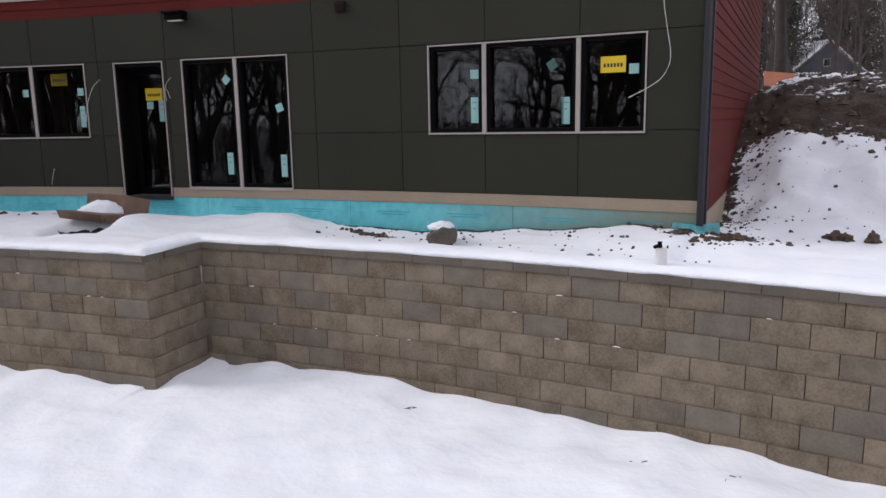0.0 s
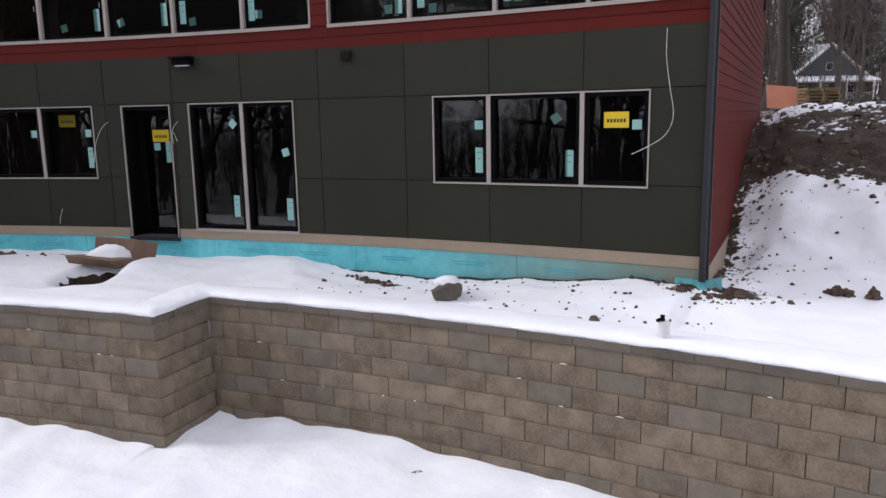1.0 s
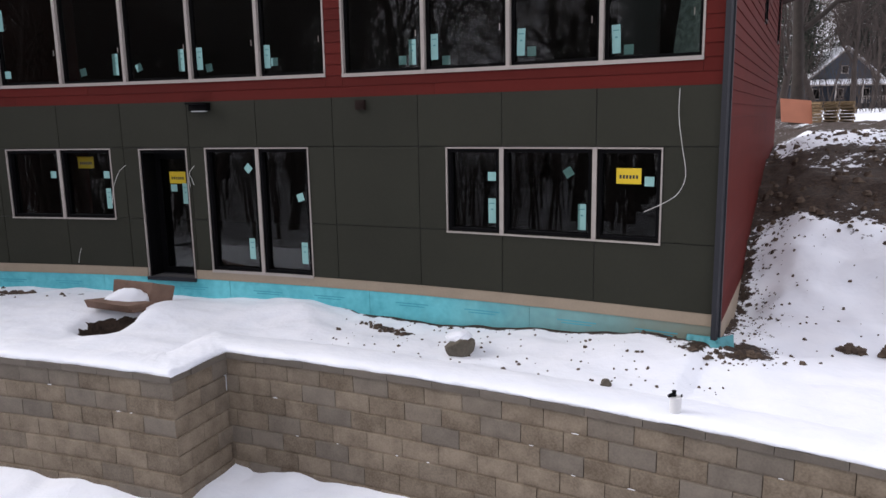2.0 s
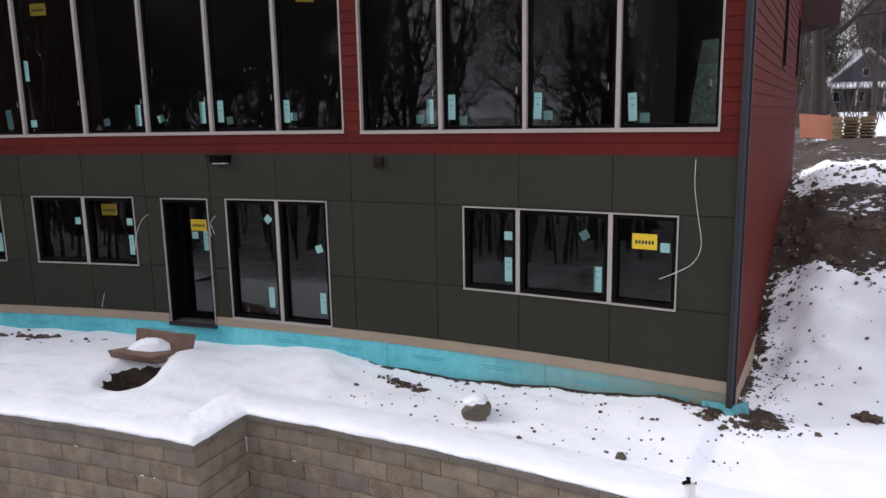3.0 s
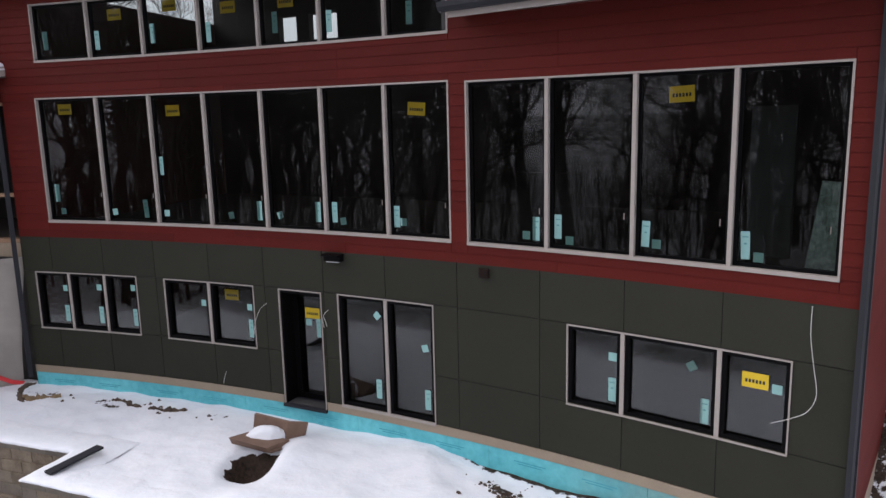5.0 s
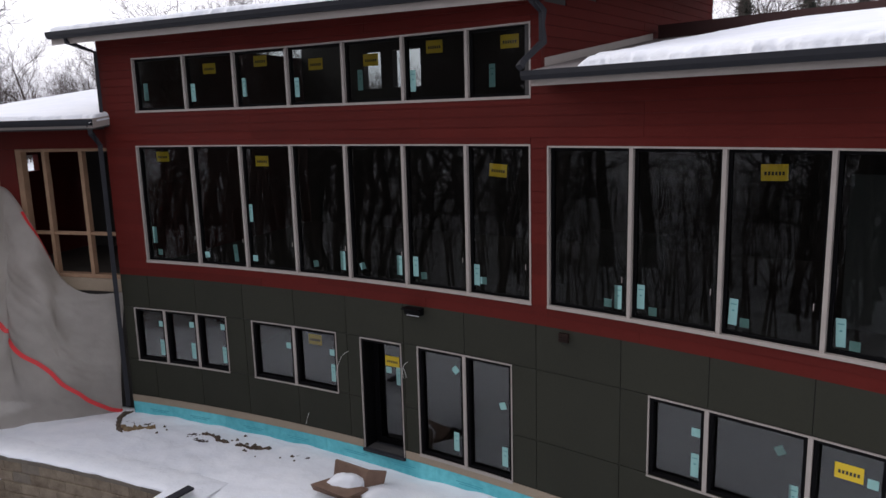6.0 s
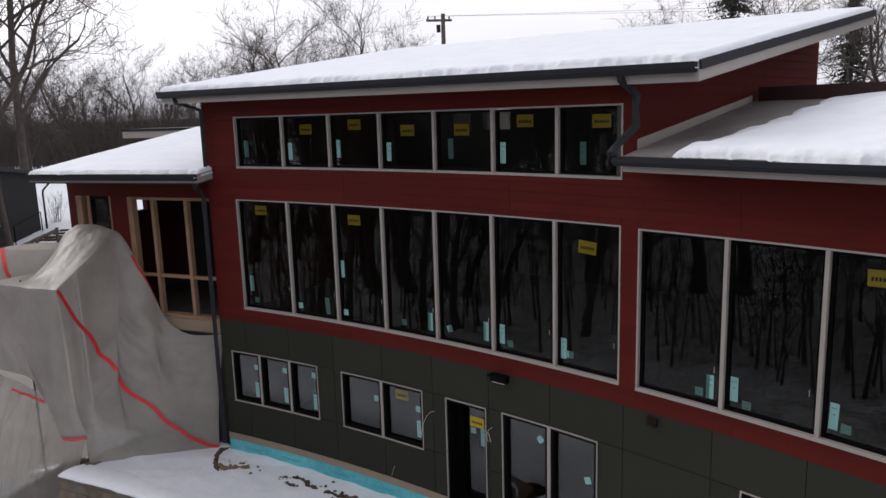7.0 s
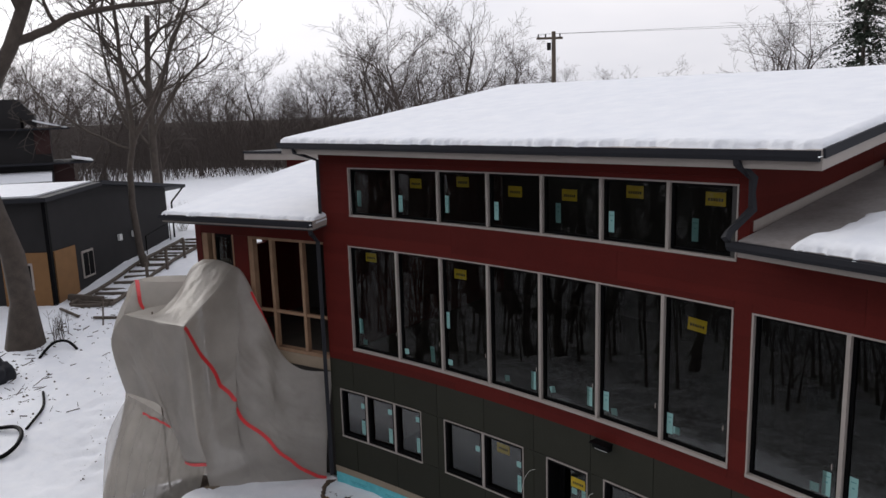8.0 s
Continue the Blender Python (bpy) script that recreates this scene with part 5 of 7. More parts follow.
def cap_snow():
    """One rounded ridge of snow that follows the wall's cap round its returns."""
    prof = [(0.015, 0.523), (0.004, 0.543), (0.02, 0.568), (0.07, 0.588), (0.16, 0.594), (0.3, 0.586), (0.5, 0.56), (0.75, 0.5)]
    run = []

    def along(s, r, inw):
        a = A0 + s / RF
        d = Vector((math.cos(a), math.sin(a), 0))
        tan = Vector((-d.y, d.x, 0))
        run.append((Vector((CX, CY, 0)) + d * r, (d * inw[0] + tan * inw[1])))

    out_wall, out_bump = R_WALL - 0.02, R_BUMP - 0.02
    sa, se = S_A - 0.02 * RF / R_BUMP, S_E + 0.02 * RF / R_BUMP
    n = 200
    for i in range(n):
        s = -7.0 + (sa + 7.0) * i / n
        along(s, out_wall, (1, 1 - min(1, (sa - s) / 0.5)))
    for i in range(15):
        along(sa, out_wall + (out_bump - out_wall) * i / 15, (1, 1))
    n = 90
    for i in range(n + 1):
        s = sa + (se - sa) * i / n
        along(s, out_bump, (1, max(0, 1 - (s - sa) / 0.9) - max(0, 1 - (se - s) / 0.9)))
    for i in range(1, 15):
        along(se, out_bump + (out_wall - out_bump) * i / 15, (1, -1))
    n = 95
    for i in range(n + 1):
        s = se + (S_D - se) * i / n
        along(s, out_wall, (1, -(1 - min(1, (s - se) / 0.5))))
    V, F = [], []
    for p, inw in run:
        for k, (x, z) in enumerate(prof):
            j = noise.noise((p.x * 3, p.y * 3, k * 0.4)) * 0.022 + noise.noise((p.x * 12, p.y * 12, k)) * 0.01
            V.append(tuple(p + inw * (x + (j if k < 3 else 0)) + Vector((0, 0, z + (j if k > 1 else 0)))))
    m = len(prof)
    for i in range(len(run) - 1):
        for k in range(m - 1):
            F.append((i * m + k, i * m + k + 1, (i + 1) * m + k + 1, (i + 1) * m + k))
    ob = mesh_part("wall_snow", V, F, M_SNOW, None, "", True)
    tagged(ob, "rounded ridge of snow along the wall's cap", "snow", kind="stuff")
    # slivers of snow caught in the joints
    rg = random.Random(31)
    V, F = [], []
    for _ in range(26):
        s = rg.uniform(-6, 16)
        k = rg.choice((2, 3, 4, 4, 5, 5, 6))
        z, back = COURSES[k]
        r = wall_radius(s) - back - 0.001
        w = rg.uniform(0.02, 0.08)
        if min(abs(s - S_A), abs(s - S_E)) < 0.25:
            continue
        b, m = len(V), 6
        for i in range(m + 1):
            a = A0 + (s + w * i / m) / RF
            d = Vector((math.cos(a), math.sin(a), 0))
            h = 0.001 + 0.007 * math.sin(math.pi * i / m) * rg.uniform(0.5, 1)
            for rr, zz in ((r + 0.02, -0.002), (r - 0.006, -0.002), (r - 0.003, h), (r + 0.02, h)):
                q = Vector((CX, CY, 0)) + d * rr
                V.append((q.x, q.y, z + zz))
        for i in range(m):
            for e in range(4):
                F.append((b + 4 * i + e, b + 4 * i + (e + 1) % 4, b + 4 * i + 4 + (e + 1) % 4, b + 4 * i + 4 + e))
    tagged(mesh_part("joint_snow", V, F, M_SNOW), "thin slivers of snow caught in the block joints", "snow", kind="stuff")


cap_snow()


# ---------------------------------------------------------------- the open sun porch beside the tall wing
porch = thing("sun_porch", (-13, 13.0, 3.1), "unglazed timber-framed porch, dark inside, under a snowy roof", "porch", kind="structure")
PY = 13.0


def pbox(name, x0, x1, y0, y1, z0, z1, mat, label="", parent=None):
    return part(name, box((x1 - x0, y1 - y0, z1 - z0), ((x0 + x1) / 2, (y0 + y1) / 2, (z0 + z1) / 2)), mat, parent or porch, label)


pbox("corner_post", -15.42, -15.2, PY, PY + 0.2, 0.4, 6.5, M_RED)
pbox("pier", -14.05, -13.55, PY, PY + 0.2, 3.4, 6.12, M_RED)
pbox("header", -15.2, -10.95, PY + 0.002, PY + 0.2, 6.125, 6.5, M_RED)
pbox("jamb", -13.55, -13.4, PY + 0.01, PY + 0.16, 3.42, 6.12, M_STUD)
pbox("jamb", -15.2, -15.0, PY + 0.01, PY + 0.16, 3.42, 6.12, M_STUD)
pbox("head", -13.4, -10.95, PY + 0.01, PY + 0.16, 6.06, 6.12, M_STUD)
pbox("stud", -12.87, -12.78, PY + 0.03, PY + 0.15, 3.42, 6.06, M_STUD)
pbox("stud", -11.9, -11.81, PY + 0.03, PY + 0.15, 3.42, 6.06, M_STUD)
pbox("rail", -13.4, -12.87, PY + 0.05, PY + 0.13, 4.27, 4.34, M_STUD)
pbox("rail", -12.78, -11.9, PY + 0.05, PY + 0.13, 4.27, 4.34, M_STUD)
pbox("rail", -11.81, -10.95, PY + 0.05, PY + 0.13, 4.27, 4.34, M_STUD)
pbox("sill_plate", -15.2, -10.95, PY + 0.004, PY + 0.2, 3.34, 3.42, M_STUD)
pbox("rim_board", -15.2, -10.95, PY - 0.01, PY + 0.1, 3.06, 3.335, M_TAN)
pbox("deck", -15.2, -10.98, PY + 0.2, PY + 3.6, 3.2, 3.33, M_SUB)
# The porch's inner darkness is put into these near-black walls.
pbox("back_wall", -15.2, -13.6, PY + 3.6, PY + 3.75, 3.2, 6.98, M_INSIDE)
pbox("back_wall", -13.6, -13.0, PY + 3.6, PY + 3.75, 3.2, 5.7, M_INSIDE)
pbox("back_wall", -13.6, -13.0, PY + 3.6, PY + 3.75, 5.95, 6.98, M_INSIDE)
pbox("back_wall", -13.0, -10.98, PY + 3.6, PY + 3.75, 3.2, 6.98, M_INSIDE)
pbox("end_wall", -15.42, -15.25, PY + 0.2, PY + 3.7, 3.2, 5.5, M_RED)
pbox("end_wall", -15.42, -15.25, PY + 0.2, PY + 1.6, 5.5, 5.9, M_RED)
pbox("end_wall", -15.42, -15.25, PY + 2.3, PY + 3.7, 5.5, 5.9, M_RED)
pbox("end_wall", -15.42, -15.25, PY + 0.2, PY + 3.7, 5.9, 6.6, M_RED)
# Dark sheet that stands for the shaded gap below the deck.
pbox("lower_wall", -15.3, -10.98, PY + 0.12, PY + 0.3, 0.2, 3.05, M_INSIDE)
for x0, x1, z0, z1 in ((-14.76, -14.69, 5.3, 6.12), (-14.21, -14.14, 5.3, 6.12), (-14.69, -14.21, 6.04, 6.12), (-14.69, -14.21, 5.3, 5.38)):
    pbox("window_frame", x0, x1, PY + 0.05, PY + 0.12, z0, z1, M_BLACK)
pbox("pane", -14.69, -14.21, PY + 0.08, PY + 0.088, 5.38, 6.04, M_GLASS).visible_shadow = False
pbox("stud", -14.85, -14.76, PY + 0.03, PY + 0.15, 3.42, 6.12, M_STUD)
pbox("stud", -14.14, -14.06, PY + 0.03, PY + 0.15, 3.42, 6.12, M_STUD)

PA, PB, PC, PD = (Vector(p) for p in ((-15.3, 11.95, 6.72), (-10.72, 12.22, 6.72), (-10.62, 19.0, 7.58), (-16.4, 18.8, 7.58)))
roof_porch = thing("roof_porch", PA, "small snow-covered roof with charcoal gutter over the porch", "roof", kind="structure")
part("roof_deck", slab4([PA, PB, PC, PD], 0.18), M_CREAM, roof_porch)
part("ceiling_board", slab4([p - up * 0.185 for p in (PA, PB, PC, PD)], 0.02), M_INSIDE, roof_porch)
gutter(roof_porch, PA, PB, 0.13)
part("rake_edge", strut(PA + up * -0.05, PD + up * -0.05, 0.04, 0.14), M_CHAR, roof_porch)
part("back_slope", slab4([PD + up * 0.0, PC, PC + Vector((0, 3.5, -0.5)), PD + Vector((-0.2, 3.5, -0.5))], 0.18), M_CREAM, roof_porch)
snow_on([PA + up * 0.004, PB + up * 0.004, PC, PD], 0.075, "roof_snow", "white snow blanket with a crumbled rim on the porch roof", 5.5, 160, 60, 0.12, 0.09, None, (0.0, -0.06))
dp = FP(S_END + 0.07, 0.1)
downspout(roof_porch, [(-10.85, 12.25, 6.62), (-10.86, 12.3, 6.45), (dp.x, dp.y, 6.2), (dp.x, dp.y, 3.0), (dp.x, dp.y, 0.66)], 0.1)

rear = thing("rear_wing", (-21, 27, 2), "far wing with a flat pale-edged roof and red wall", "building", kind="structure")
part("wall", box((6, 4, 5.4), (-21.4, 28.0, 4.45)), M_RED, rear)
part("roof_slab", box((7.6, 5.4, 0.28), (-22.2, 27.6, 7.3)), M_CREAM, rear)
part("roof_cap", box((7.7, 5.5, 0.1), (-22.2, 27.6, 7.5)), M_CHAR, rear)


# ---------------------------------------------------------------- sheeted scaffold
tent = thing("sheeted_scaffold", (-13.5, 11.5, 0.3), "grey-white plastic sheeting draped over scaffolding, red taped seams", "scaffold sheeting")


def coons(top, bottom, left, right, u, v):
    def on(curve, t):
        t = min(1, max(0, t)) * (len(curve) - 1)
        i = min(int(t), len(curve) - 2)
        f = t - i
        p = [Vector(curve[max(0, min(len(curve) - 1, i + k))]) for k in (-1, 0, 1, 2)]
        return 0.5 * ((2 * p[1]) + (p[2] - p[0]) * f + (2 * p[0] - 5 * p[1] + 4 * p[2] - p[3]) * f * f + (3 * p[1] - p[0] - 3 * p[2] + p[3]) * f ** 3)
    a = on(top, u) * (1 - v) + on(bottom, u) * v
    b = on(left, v) * (1 - u) + on(right, v) * u
    c = (Vector(top[0]) * (1 - u) + Vector(top[-1]) * u) * (1 - v) + (Vector(bottom[0]) * (1 - u) + Vector(bottom[-1]) * u) * v
    return a + b - c


def ridge(a):
    """A narrow fold with a soft crest."""
    return (0.5 + 0.5 * math.cos(2 * a)) ** 2.2


def sheet(name, curves, folds, sag, label, nu=60, nv=60, seed=0.0, mat=None, crease=None):
    """A draped sheet between four edges: (top, bottom, left, right)."""
    nrm = lambda u, v: (coons(*curves, min(1, u + 0.02), v) - coons(*curves, u - 0.02, v)).cross(coons(*curves, u, min(1, v + 0.02)) - coons(*curves, u, v - 0.02)).normalized()

    def place(u, v, lift=0.0):
        p = coons(*curves, u, v)
        n = nrm(min(0.97, max(0.03, u)), min(0.97, max(0.03, v)))
        inner = math.sin(math.pi * u) ** 0.5 * math.sin(math.pi * v) ** 0.5 if 0 < u < 1 and 0 < v < 1 else 0
        w = sag * math.sin(math.pi * u) * math.sin(math.pi * v)
        w += folds * inner * (noise.noise((u * 4 + seed, v * 1.5, 0.2)) + 0.3 * (0.5 - abs(noise.noise((u * 7 + v * 3 + seed, v * 2.5 - u * 2, 1.2)))) + 0.12 * noise.noise((u * 17 - v * 9, v * 9 + u * 5, seed)))
        outer = n if n.dot(Vector((0.6, -0.75, 0.3))) > 0 else -n
        if crease:
            lift += crease(u, v) * inner
        return p - n * w + outer * lift

    V, F = [], []
    for j in range(nv + 1):
        for i in range(nu + 1):
            V.append(tuple(place(i / nu, j / nv)))
    for j in range(nv):
        for i in range(nu):
            k = j * (nu + 1) + i
            F.append((k, k + 1, k + nu + 2, k + nu + 1))
    ob = mesh_part(name, V, F, mat or M_TARP, tent, label, True)
    return ob, place


def tape(place, path, width, parent):
    """A taped seam of even width that follows a sheet along a path of (u, v)."""
    V, F = [], []
    n = 80

    def at(q):
        t = min(0.9999, max(0, q)) * (len(path) - 1)
        k = int(t)
        return [path[k][j] * (1 - t + k) + path[k + 1][j] * (t - k) for j in (0, 1)]

    for i in range(n + 1):
        u, v = at(i / n)
        p = place(u, v, 0.03)
        run = (place(*at(i / n + 0.01), 0.03) - place(*at(i / n - 0.01), 0.03)).normalized()
        a = place(min(1, u + 0.02), v) - place(max(0, u - 0.02), v)
        b = place(u, min(1, v + 0.02)) - place(u, max(0, v - 0.02))
        side = run.cross(a.cross(b)).normalized() * width
        V += [tuple(p - side), tuple(p + side)]
    for i in range(n):
        F.append((2 * i, 2 * i + 1, 2 * i + 3, 2 * i + 2))
    return mesh_part("red_tape", V, F, M_TAPE, parent, "strip of red tape", True)


TC, T1, T2 = (-13.35, 10.74, 4.45), (-15.2, 12.97, 5.42), (-13.95, 12.95, 5.32)
LF, LB = (-15.55, 10.8, 4.45), (-16.45, 11.85, 4.98)
swoop = [TC, (-13.75, 12.0, 4.9), T2, (-13.05, 12.75, 4.5), (-12.5, 12.75, 3.45), (-11.9, 12.8, 3.05), (-11.0, 12.93, 3.08)]
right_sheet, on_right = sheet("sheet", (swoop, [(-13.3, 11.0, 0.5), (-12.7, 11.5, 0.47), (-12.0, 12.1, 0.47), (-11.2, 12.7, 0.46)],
      [TC, (-13.33, 10.8, 3.2), (-13.35, 10.85, 2.0), (-13.3, 11.0, 0.5)], [(-11.0, 12.93, 3.08), (-11.05, 12.75, 2.1), (-11.1, 12.65, 1.2), (-11.2, 12.7, 0.46)]), 0.07, 0.34, "grey sheet, made clearer so the shaded right side comes out darker", 130, 130, 1.0, M_DARKER_SHEET, lambda u, v: 0.17 * ridge(math.atan2(v, 1.02 - u) * 7.5 + 1.2 * noise.noise((u * 2, v * 2, 3))) * math.hypot(1 - u, v) * (1 - 0.5 * v) + 0.035 * ridge(math.atan2(1 - v, 1.02 - u) * 9 + 1.5 * noise.noise((u * 3, v * 2, 9))) * math.hypot(1 - v, 1 - u) + 0.04 * ridge(math.atan2(u, v + 0.03) * 6 + noise.noise((u * 3, v * 3, 6))) * math.hypot(u, v) + 0.02 * noise.noise((u * 9, v * 22, 2)))
tape(on_right, [(0.0, 0.01), (0.067, 0.25), (0.15, 0.483), (0.26, 0.62), (0.43, 0.667), (0.6, 0.7), (0.76, 0.765), (0.85, 0.867), (0.91, 0.935), (1.0, 0.98)], 0.045, right_sheet)
top_sheet, on_top = sheet("sheet", ([T1, (-14.6, 12.97, 5.45), T2], [LF, (-14.5, 10.83, 4.42), TC], [T1, (-15.47, 12.8, 5.2), (-15.5, 12.45, 4.74), (-15.36, 11.9, 4.42), (-15.3, 11.35, 4.3), LF], [T2, (-13.75, 12.0, 4.9), TC]), 0.07, 0.16, "", 70, 70, 4.0, None, lambda u, v: 0.06 * ridge(u * 7 + 1.4 * noise.noise((u * 2, v * 3, 4))) * (1 - v))
flap, on_flap = sheet("sheet", ([LB, (-16.0, 12.25, 4.9), (-15.3, 12.7, 4.9)], [LF, (-15.7, 11.7, 4.4), (-15.35, 12.3, 4.42)], [LB, LF], [(-15.3, 12.7, 4.9), (-15.35, 12.3, 4.42)]), 0.03, 0.0, "", 24, 16, 6.0)
tape(on_flap, [(0.04, 0.0), (0.36, 0.98)], 0.05, flap)
tape(on_right, [(0.45, 0.008), (0.5, 0.016), (0.567, 0.02), (0.62, 0.01)], 0.03, right_sheet)
LW = (-15.8, 10.8, 2.45)
front_sheet, on_front = sheet("sheet", ([LF, (-14.5, 10.83, 4.42), TC], [LW, (-15.0, 10.7, 2.5), (-14.34, 10.72, 2.36), (-14.06, 10.8, 1.68), (-13.72, 10.8, 1.08), (-12.96, 10.75, 1.22)],
      [LF, (-16.15, 10.8, 3.7), LW], [TC, (-13.3, 10.74, 3.42), (-13.27, 10.72, 2.6), (-13.15, 10.68, 1.95), (-12.96, 10.75, 1.22)]), 0.14, -0.06, "", 110, 90, 9.0, None, lambda u, v: 0.11 * v * ridge(u * 9 + 1.6 * noise.noise((u * 2, v * 2, 5))) + 0.05 * ridge(math.atan2(u, v + 0.1) * 5) * math.hypot(u, v))
tape(on_front, [(0.79, 0.97), (0.995, 0.97)], 0.04, front_sheet)
M_FILM = tarp_material("clear_sheeting", 0.48, 0.6, 0.22)
low_sheet, on_low = sheet("sheet", ([(-15.72, 10.8, 2.4), (-14.6, 10.85, 2.1), (-13.5, 11.2, 1.2)], [(-16.6, 10.3, -0.85), (-15.3, 10.15, -0.85), (-13.6, 10.4, -0.8)],
      [(-15.72, 10.8, 2.4), (-16.35, 10.5, 1.2), (-16.6, 10.3, -0.85)], [(-13.5, 11.2, 1.2), (-13.55, 10.9, 0.4), (-13.6, 10.4, -0.8)]), 0.14, -0.2, "crinkled lower sheet of clear plastic", 120, 60, 12.0, M_FILM, lambda u, v: 0.07 * ridge(u * 17 + 2.2 * noise.noise((u * 3, v * 1.5, 8))) + 0.05 * ridge(u * 31 - v * 3 + 2 * noise.noise((u * 5, v * 2, 1))))
tape(on_low, [(0.317, 0.117), (0.5, 0.1), (0.7, 0.02)], 0.03, low_sheet)
side_sheet, on_side = sheet("sheet", ([LF, LB, (-15.5, 12.9, 5.0)], [(-16.6, 10.3, -0.85), (-17.0, 11.6, -0.85), (-15.6, 13.0, -0.6)],
      [LF, (-16.15, 10.8, 3.7), (-15.85, 10.85, 2.45), (-16.5, 10.4, 0.0), (-16.6, 10.3, -0.85)], [(-15.5, 12.9, 5.0), (-15.6, 13.0, -0.6)]), 0.08, -0.1, "", 30, 50, 15.0)
for x, y in ((-13.7, 11.5), (-15.3, 11.4), (-13.7, 12.6), (-15.3, 12.6)):
    part("scaffold_pole", tube(bmesh.new(), [(x, y, ground_at(x, y) - 0.1), (x, y, 4.4)], 0.02), M_POLE, tent)


# ---------------------------------------------------------------- things on the terrace
def carton():
    t = thing("cardboard_carton", (-5.1, 10.6, 0.4), "collapsed brown cardboard carton half buried in snow over a dug hole", "carton")
    front = bmesh.new()
    hexa(front, [(-5.48, 10.37, 0.58), (-4.80, 10.24, 0.52), (-4.60, 10.62, 0.50), (-5.30, 10.76, 0.54), (-5.50, 10.32, 0.71), (-4.80, 10.17, 0.64), (-4.60, 10.62, 0.59), (-5.30, 10.76, 0.64)])
    part("lower_flap", front, M_CARD, t)
    back = bmesh.new()
    hexa(back, [(-5.40, 10.95, 0.45), (-4.74, 10.74, 0.45), (-4.72, 10.79, 0.45), (-5.38, 11.0, 0.45), (-5.31, 10.90, 0.88), (-4.64, 10.72, 0.85), (-4.62, 10.76, 0.85), (-5.29, 10.94, 0.88)])
    part("back_panel", back, M_CARD, t)
    side = bmesh.new()
    hexa(side, [(-4.74, 10.73, 0.42), (-4.47, 10.92, 0.42), (-4.50, 10.96, 0.42), (-4.77, 10.77, 0.42), (-4.635, 10.73, 0.845), (-4.38, 10.92, 0.76), (-4.41, 10.96, 0.76), (-4.665, 10.77, 0.845)])
    part("side_panel", side, M_CARD, t)
    fold = bmesh.new()
    hexa(fold, [(-4.80, 10.26, 0.52), (-4.70, 10.42, 0.49), (-4.66, 10.44, 0.49), (-4.76, 10.24, 0.52), (-4.79, 10.22, 0.584), (-4.68, 10.42, 0.54), (-4.64, 10.44, 0.54), (-4.75, 10.20, 0.584)])
    part("torn_edge", fold, M_CARD, t)
    for ob in t.children:
        b = ob.modifiers.new("edge", "BEVEL")
        b.width, b.segments = 0.006, 2


carton()


def lump(name, at, size, mat, seed, label, category, rough=0.35, snow=False, parent=None):
    bm = bmesh.new()
    bmesh.ops.create_icosphere(bm, subdivisions=4, radius=1)
    for v in bm.verts:
        n = noise.noise(v.co * 1.3 + Vector((seed, 0, 0))) * rough + noise.noise(v.co * 3.7 + Vector((0, seed, 0))) * rough * 0.4
        v.co = Vector((v.co.x * size[0], v.co.y * size[1], max(-0.3, v.co.z) * size[2])) * (1 + n)
    bm.transform(pose(*at, 0, 0, seed * 50))
    ob = part(name, bm, mat, parent, "", True)
    if not parent:
        tagged(ob, label, category)
    return ob


def boulder(at, size, seed, parent):
    """A broken stone with flat faces and worn edges."""
    rg = random.Random(seed)
    bm = bmesh.new()
    for _ in range(16):
        v = Vector((rg.gauss(0, 1), rg.gauss(0, 1), rg.gauss(0, 1))).normalized()
        bm.verts.new((v.x * size[0], v.y * size[1], v.z * size[2]))
    mean = sum((v.co for v in bm.verts), Vector()) / len(bm.verts)
    bmesh.ops.translate(bm, verts=bm.verts, vec=-mean)
    hull = bmesh.ops.convex_hull(bm, input=bm.verts[:])
    bmesh.ops.delete(bm, geom=[g for g in hull["geom_interior"] if isinstance(g, bmesh.types.BMVert)], context="VERTS")
    bmesh.ops.bevel(bm, geom=bm.edges[:], offset=0.016, segments=2, affect="EDGES", profile=0.6)
    bmesh.ops.subdivide_edges(bm, edges=bm.edges[:], cuts=1, use_grid_fill=True)
    for v in bm.verts:
        v.co += Vector([noise.noise(v.co * 9 + Vector((k * 3.0, seed, 0))) for k in range(3)]) * 0.014
    bm.transform(pose(*at, 0, 0, seed * 37))
    bmesh.ops.recalc_face_normals(bm, faces=bm.faces)
    return part("stone", bm, M_ROCK, parent)


rock = thing("rock", (-0.05, 8.5, 0.34), "rough grey-brown boulder with a cap of snow", "rock")
rock_z = ground_at(-0.05, 8.5)
boulder((-0.05, 8.5, rock_z + 0.08), (0.24, 0.19, 0.2), 7, rock)
lump("snow_cap", (-0.04, 8.52, rock_z + 0.2), (0.17, 0.13, 0.06), M_SNOW, 1.1, "", "", 0.3, parent=rock)
lump("snow_mound", (-5.0, 10.64, 0.60), (0.3, 0.19, 0.19), M_SNOW, 4.0, "soft heap of snow on the carton", "snow", 0.25)
lump("stone", (1.5, 7.45, 0.40), (0.025, 0.06, 0.08), M_ROCK, 5.0, "small grey stone in the snow", "rock")
lump("stone", (3.0, 8.14, 0.33), (0.13, 0.1, 0.11), M_ROCK, 7.0, "pale round stone at the building's corner", "rock", 0.2)
lump("stone", (-2.2, 8.4, 0.5), (0.06, 0.05, 0.06), M_ROCK, 8.0, "small grey stone in the snow", "rock")
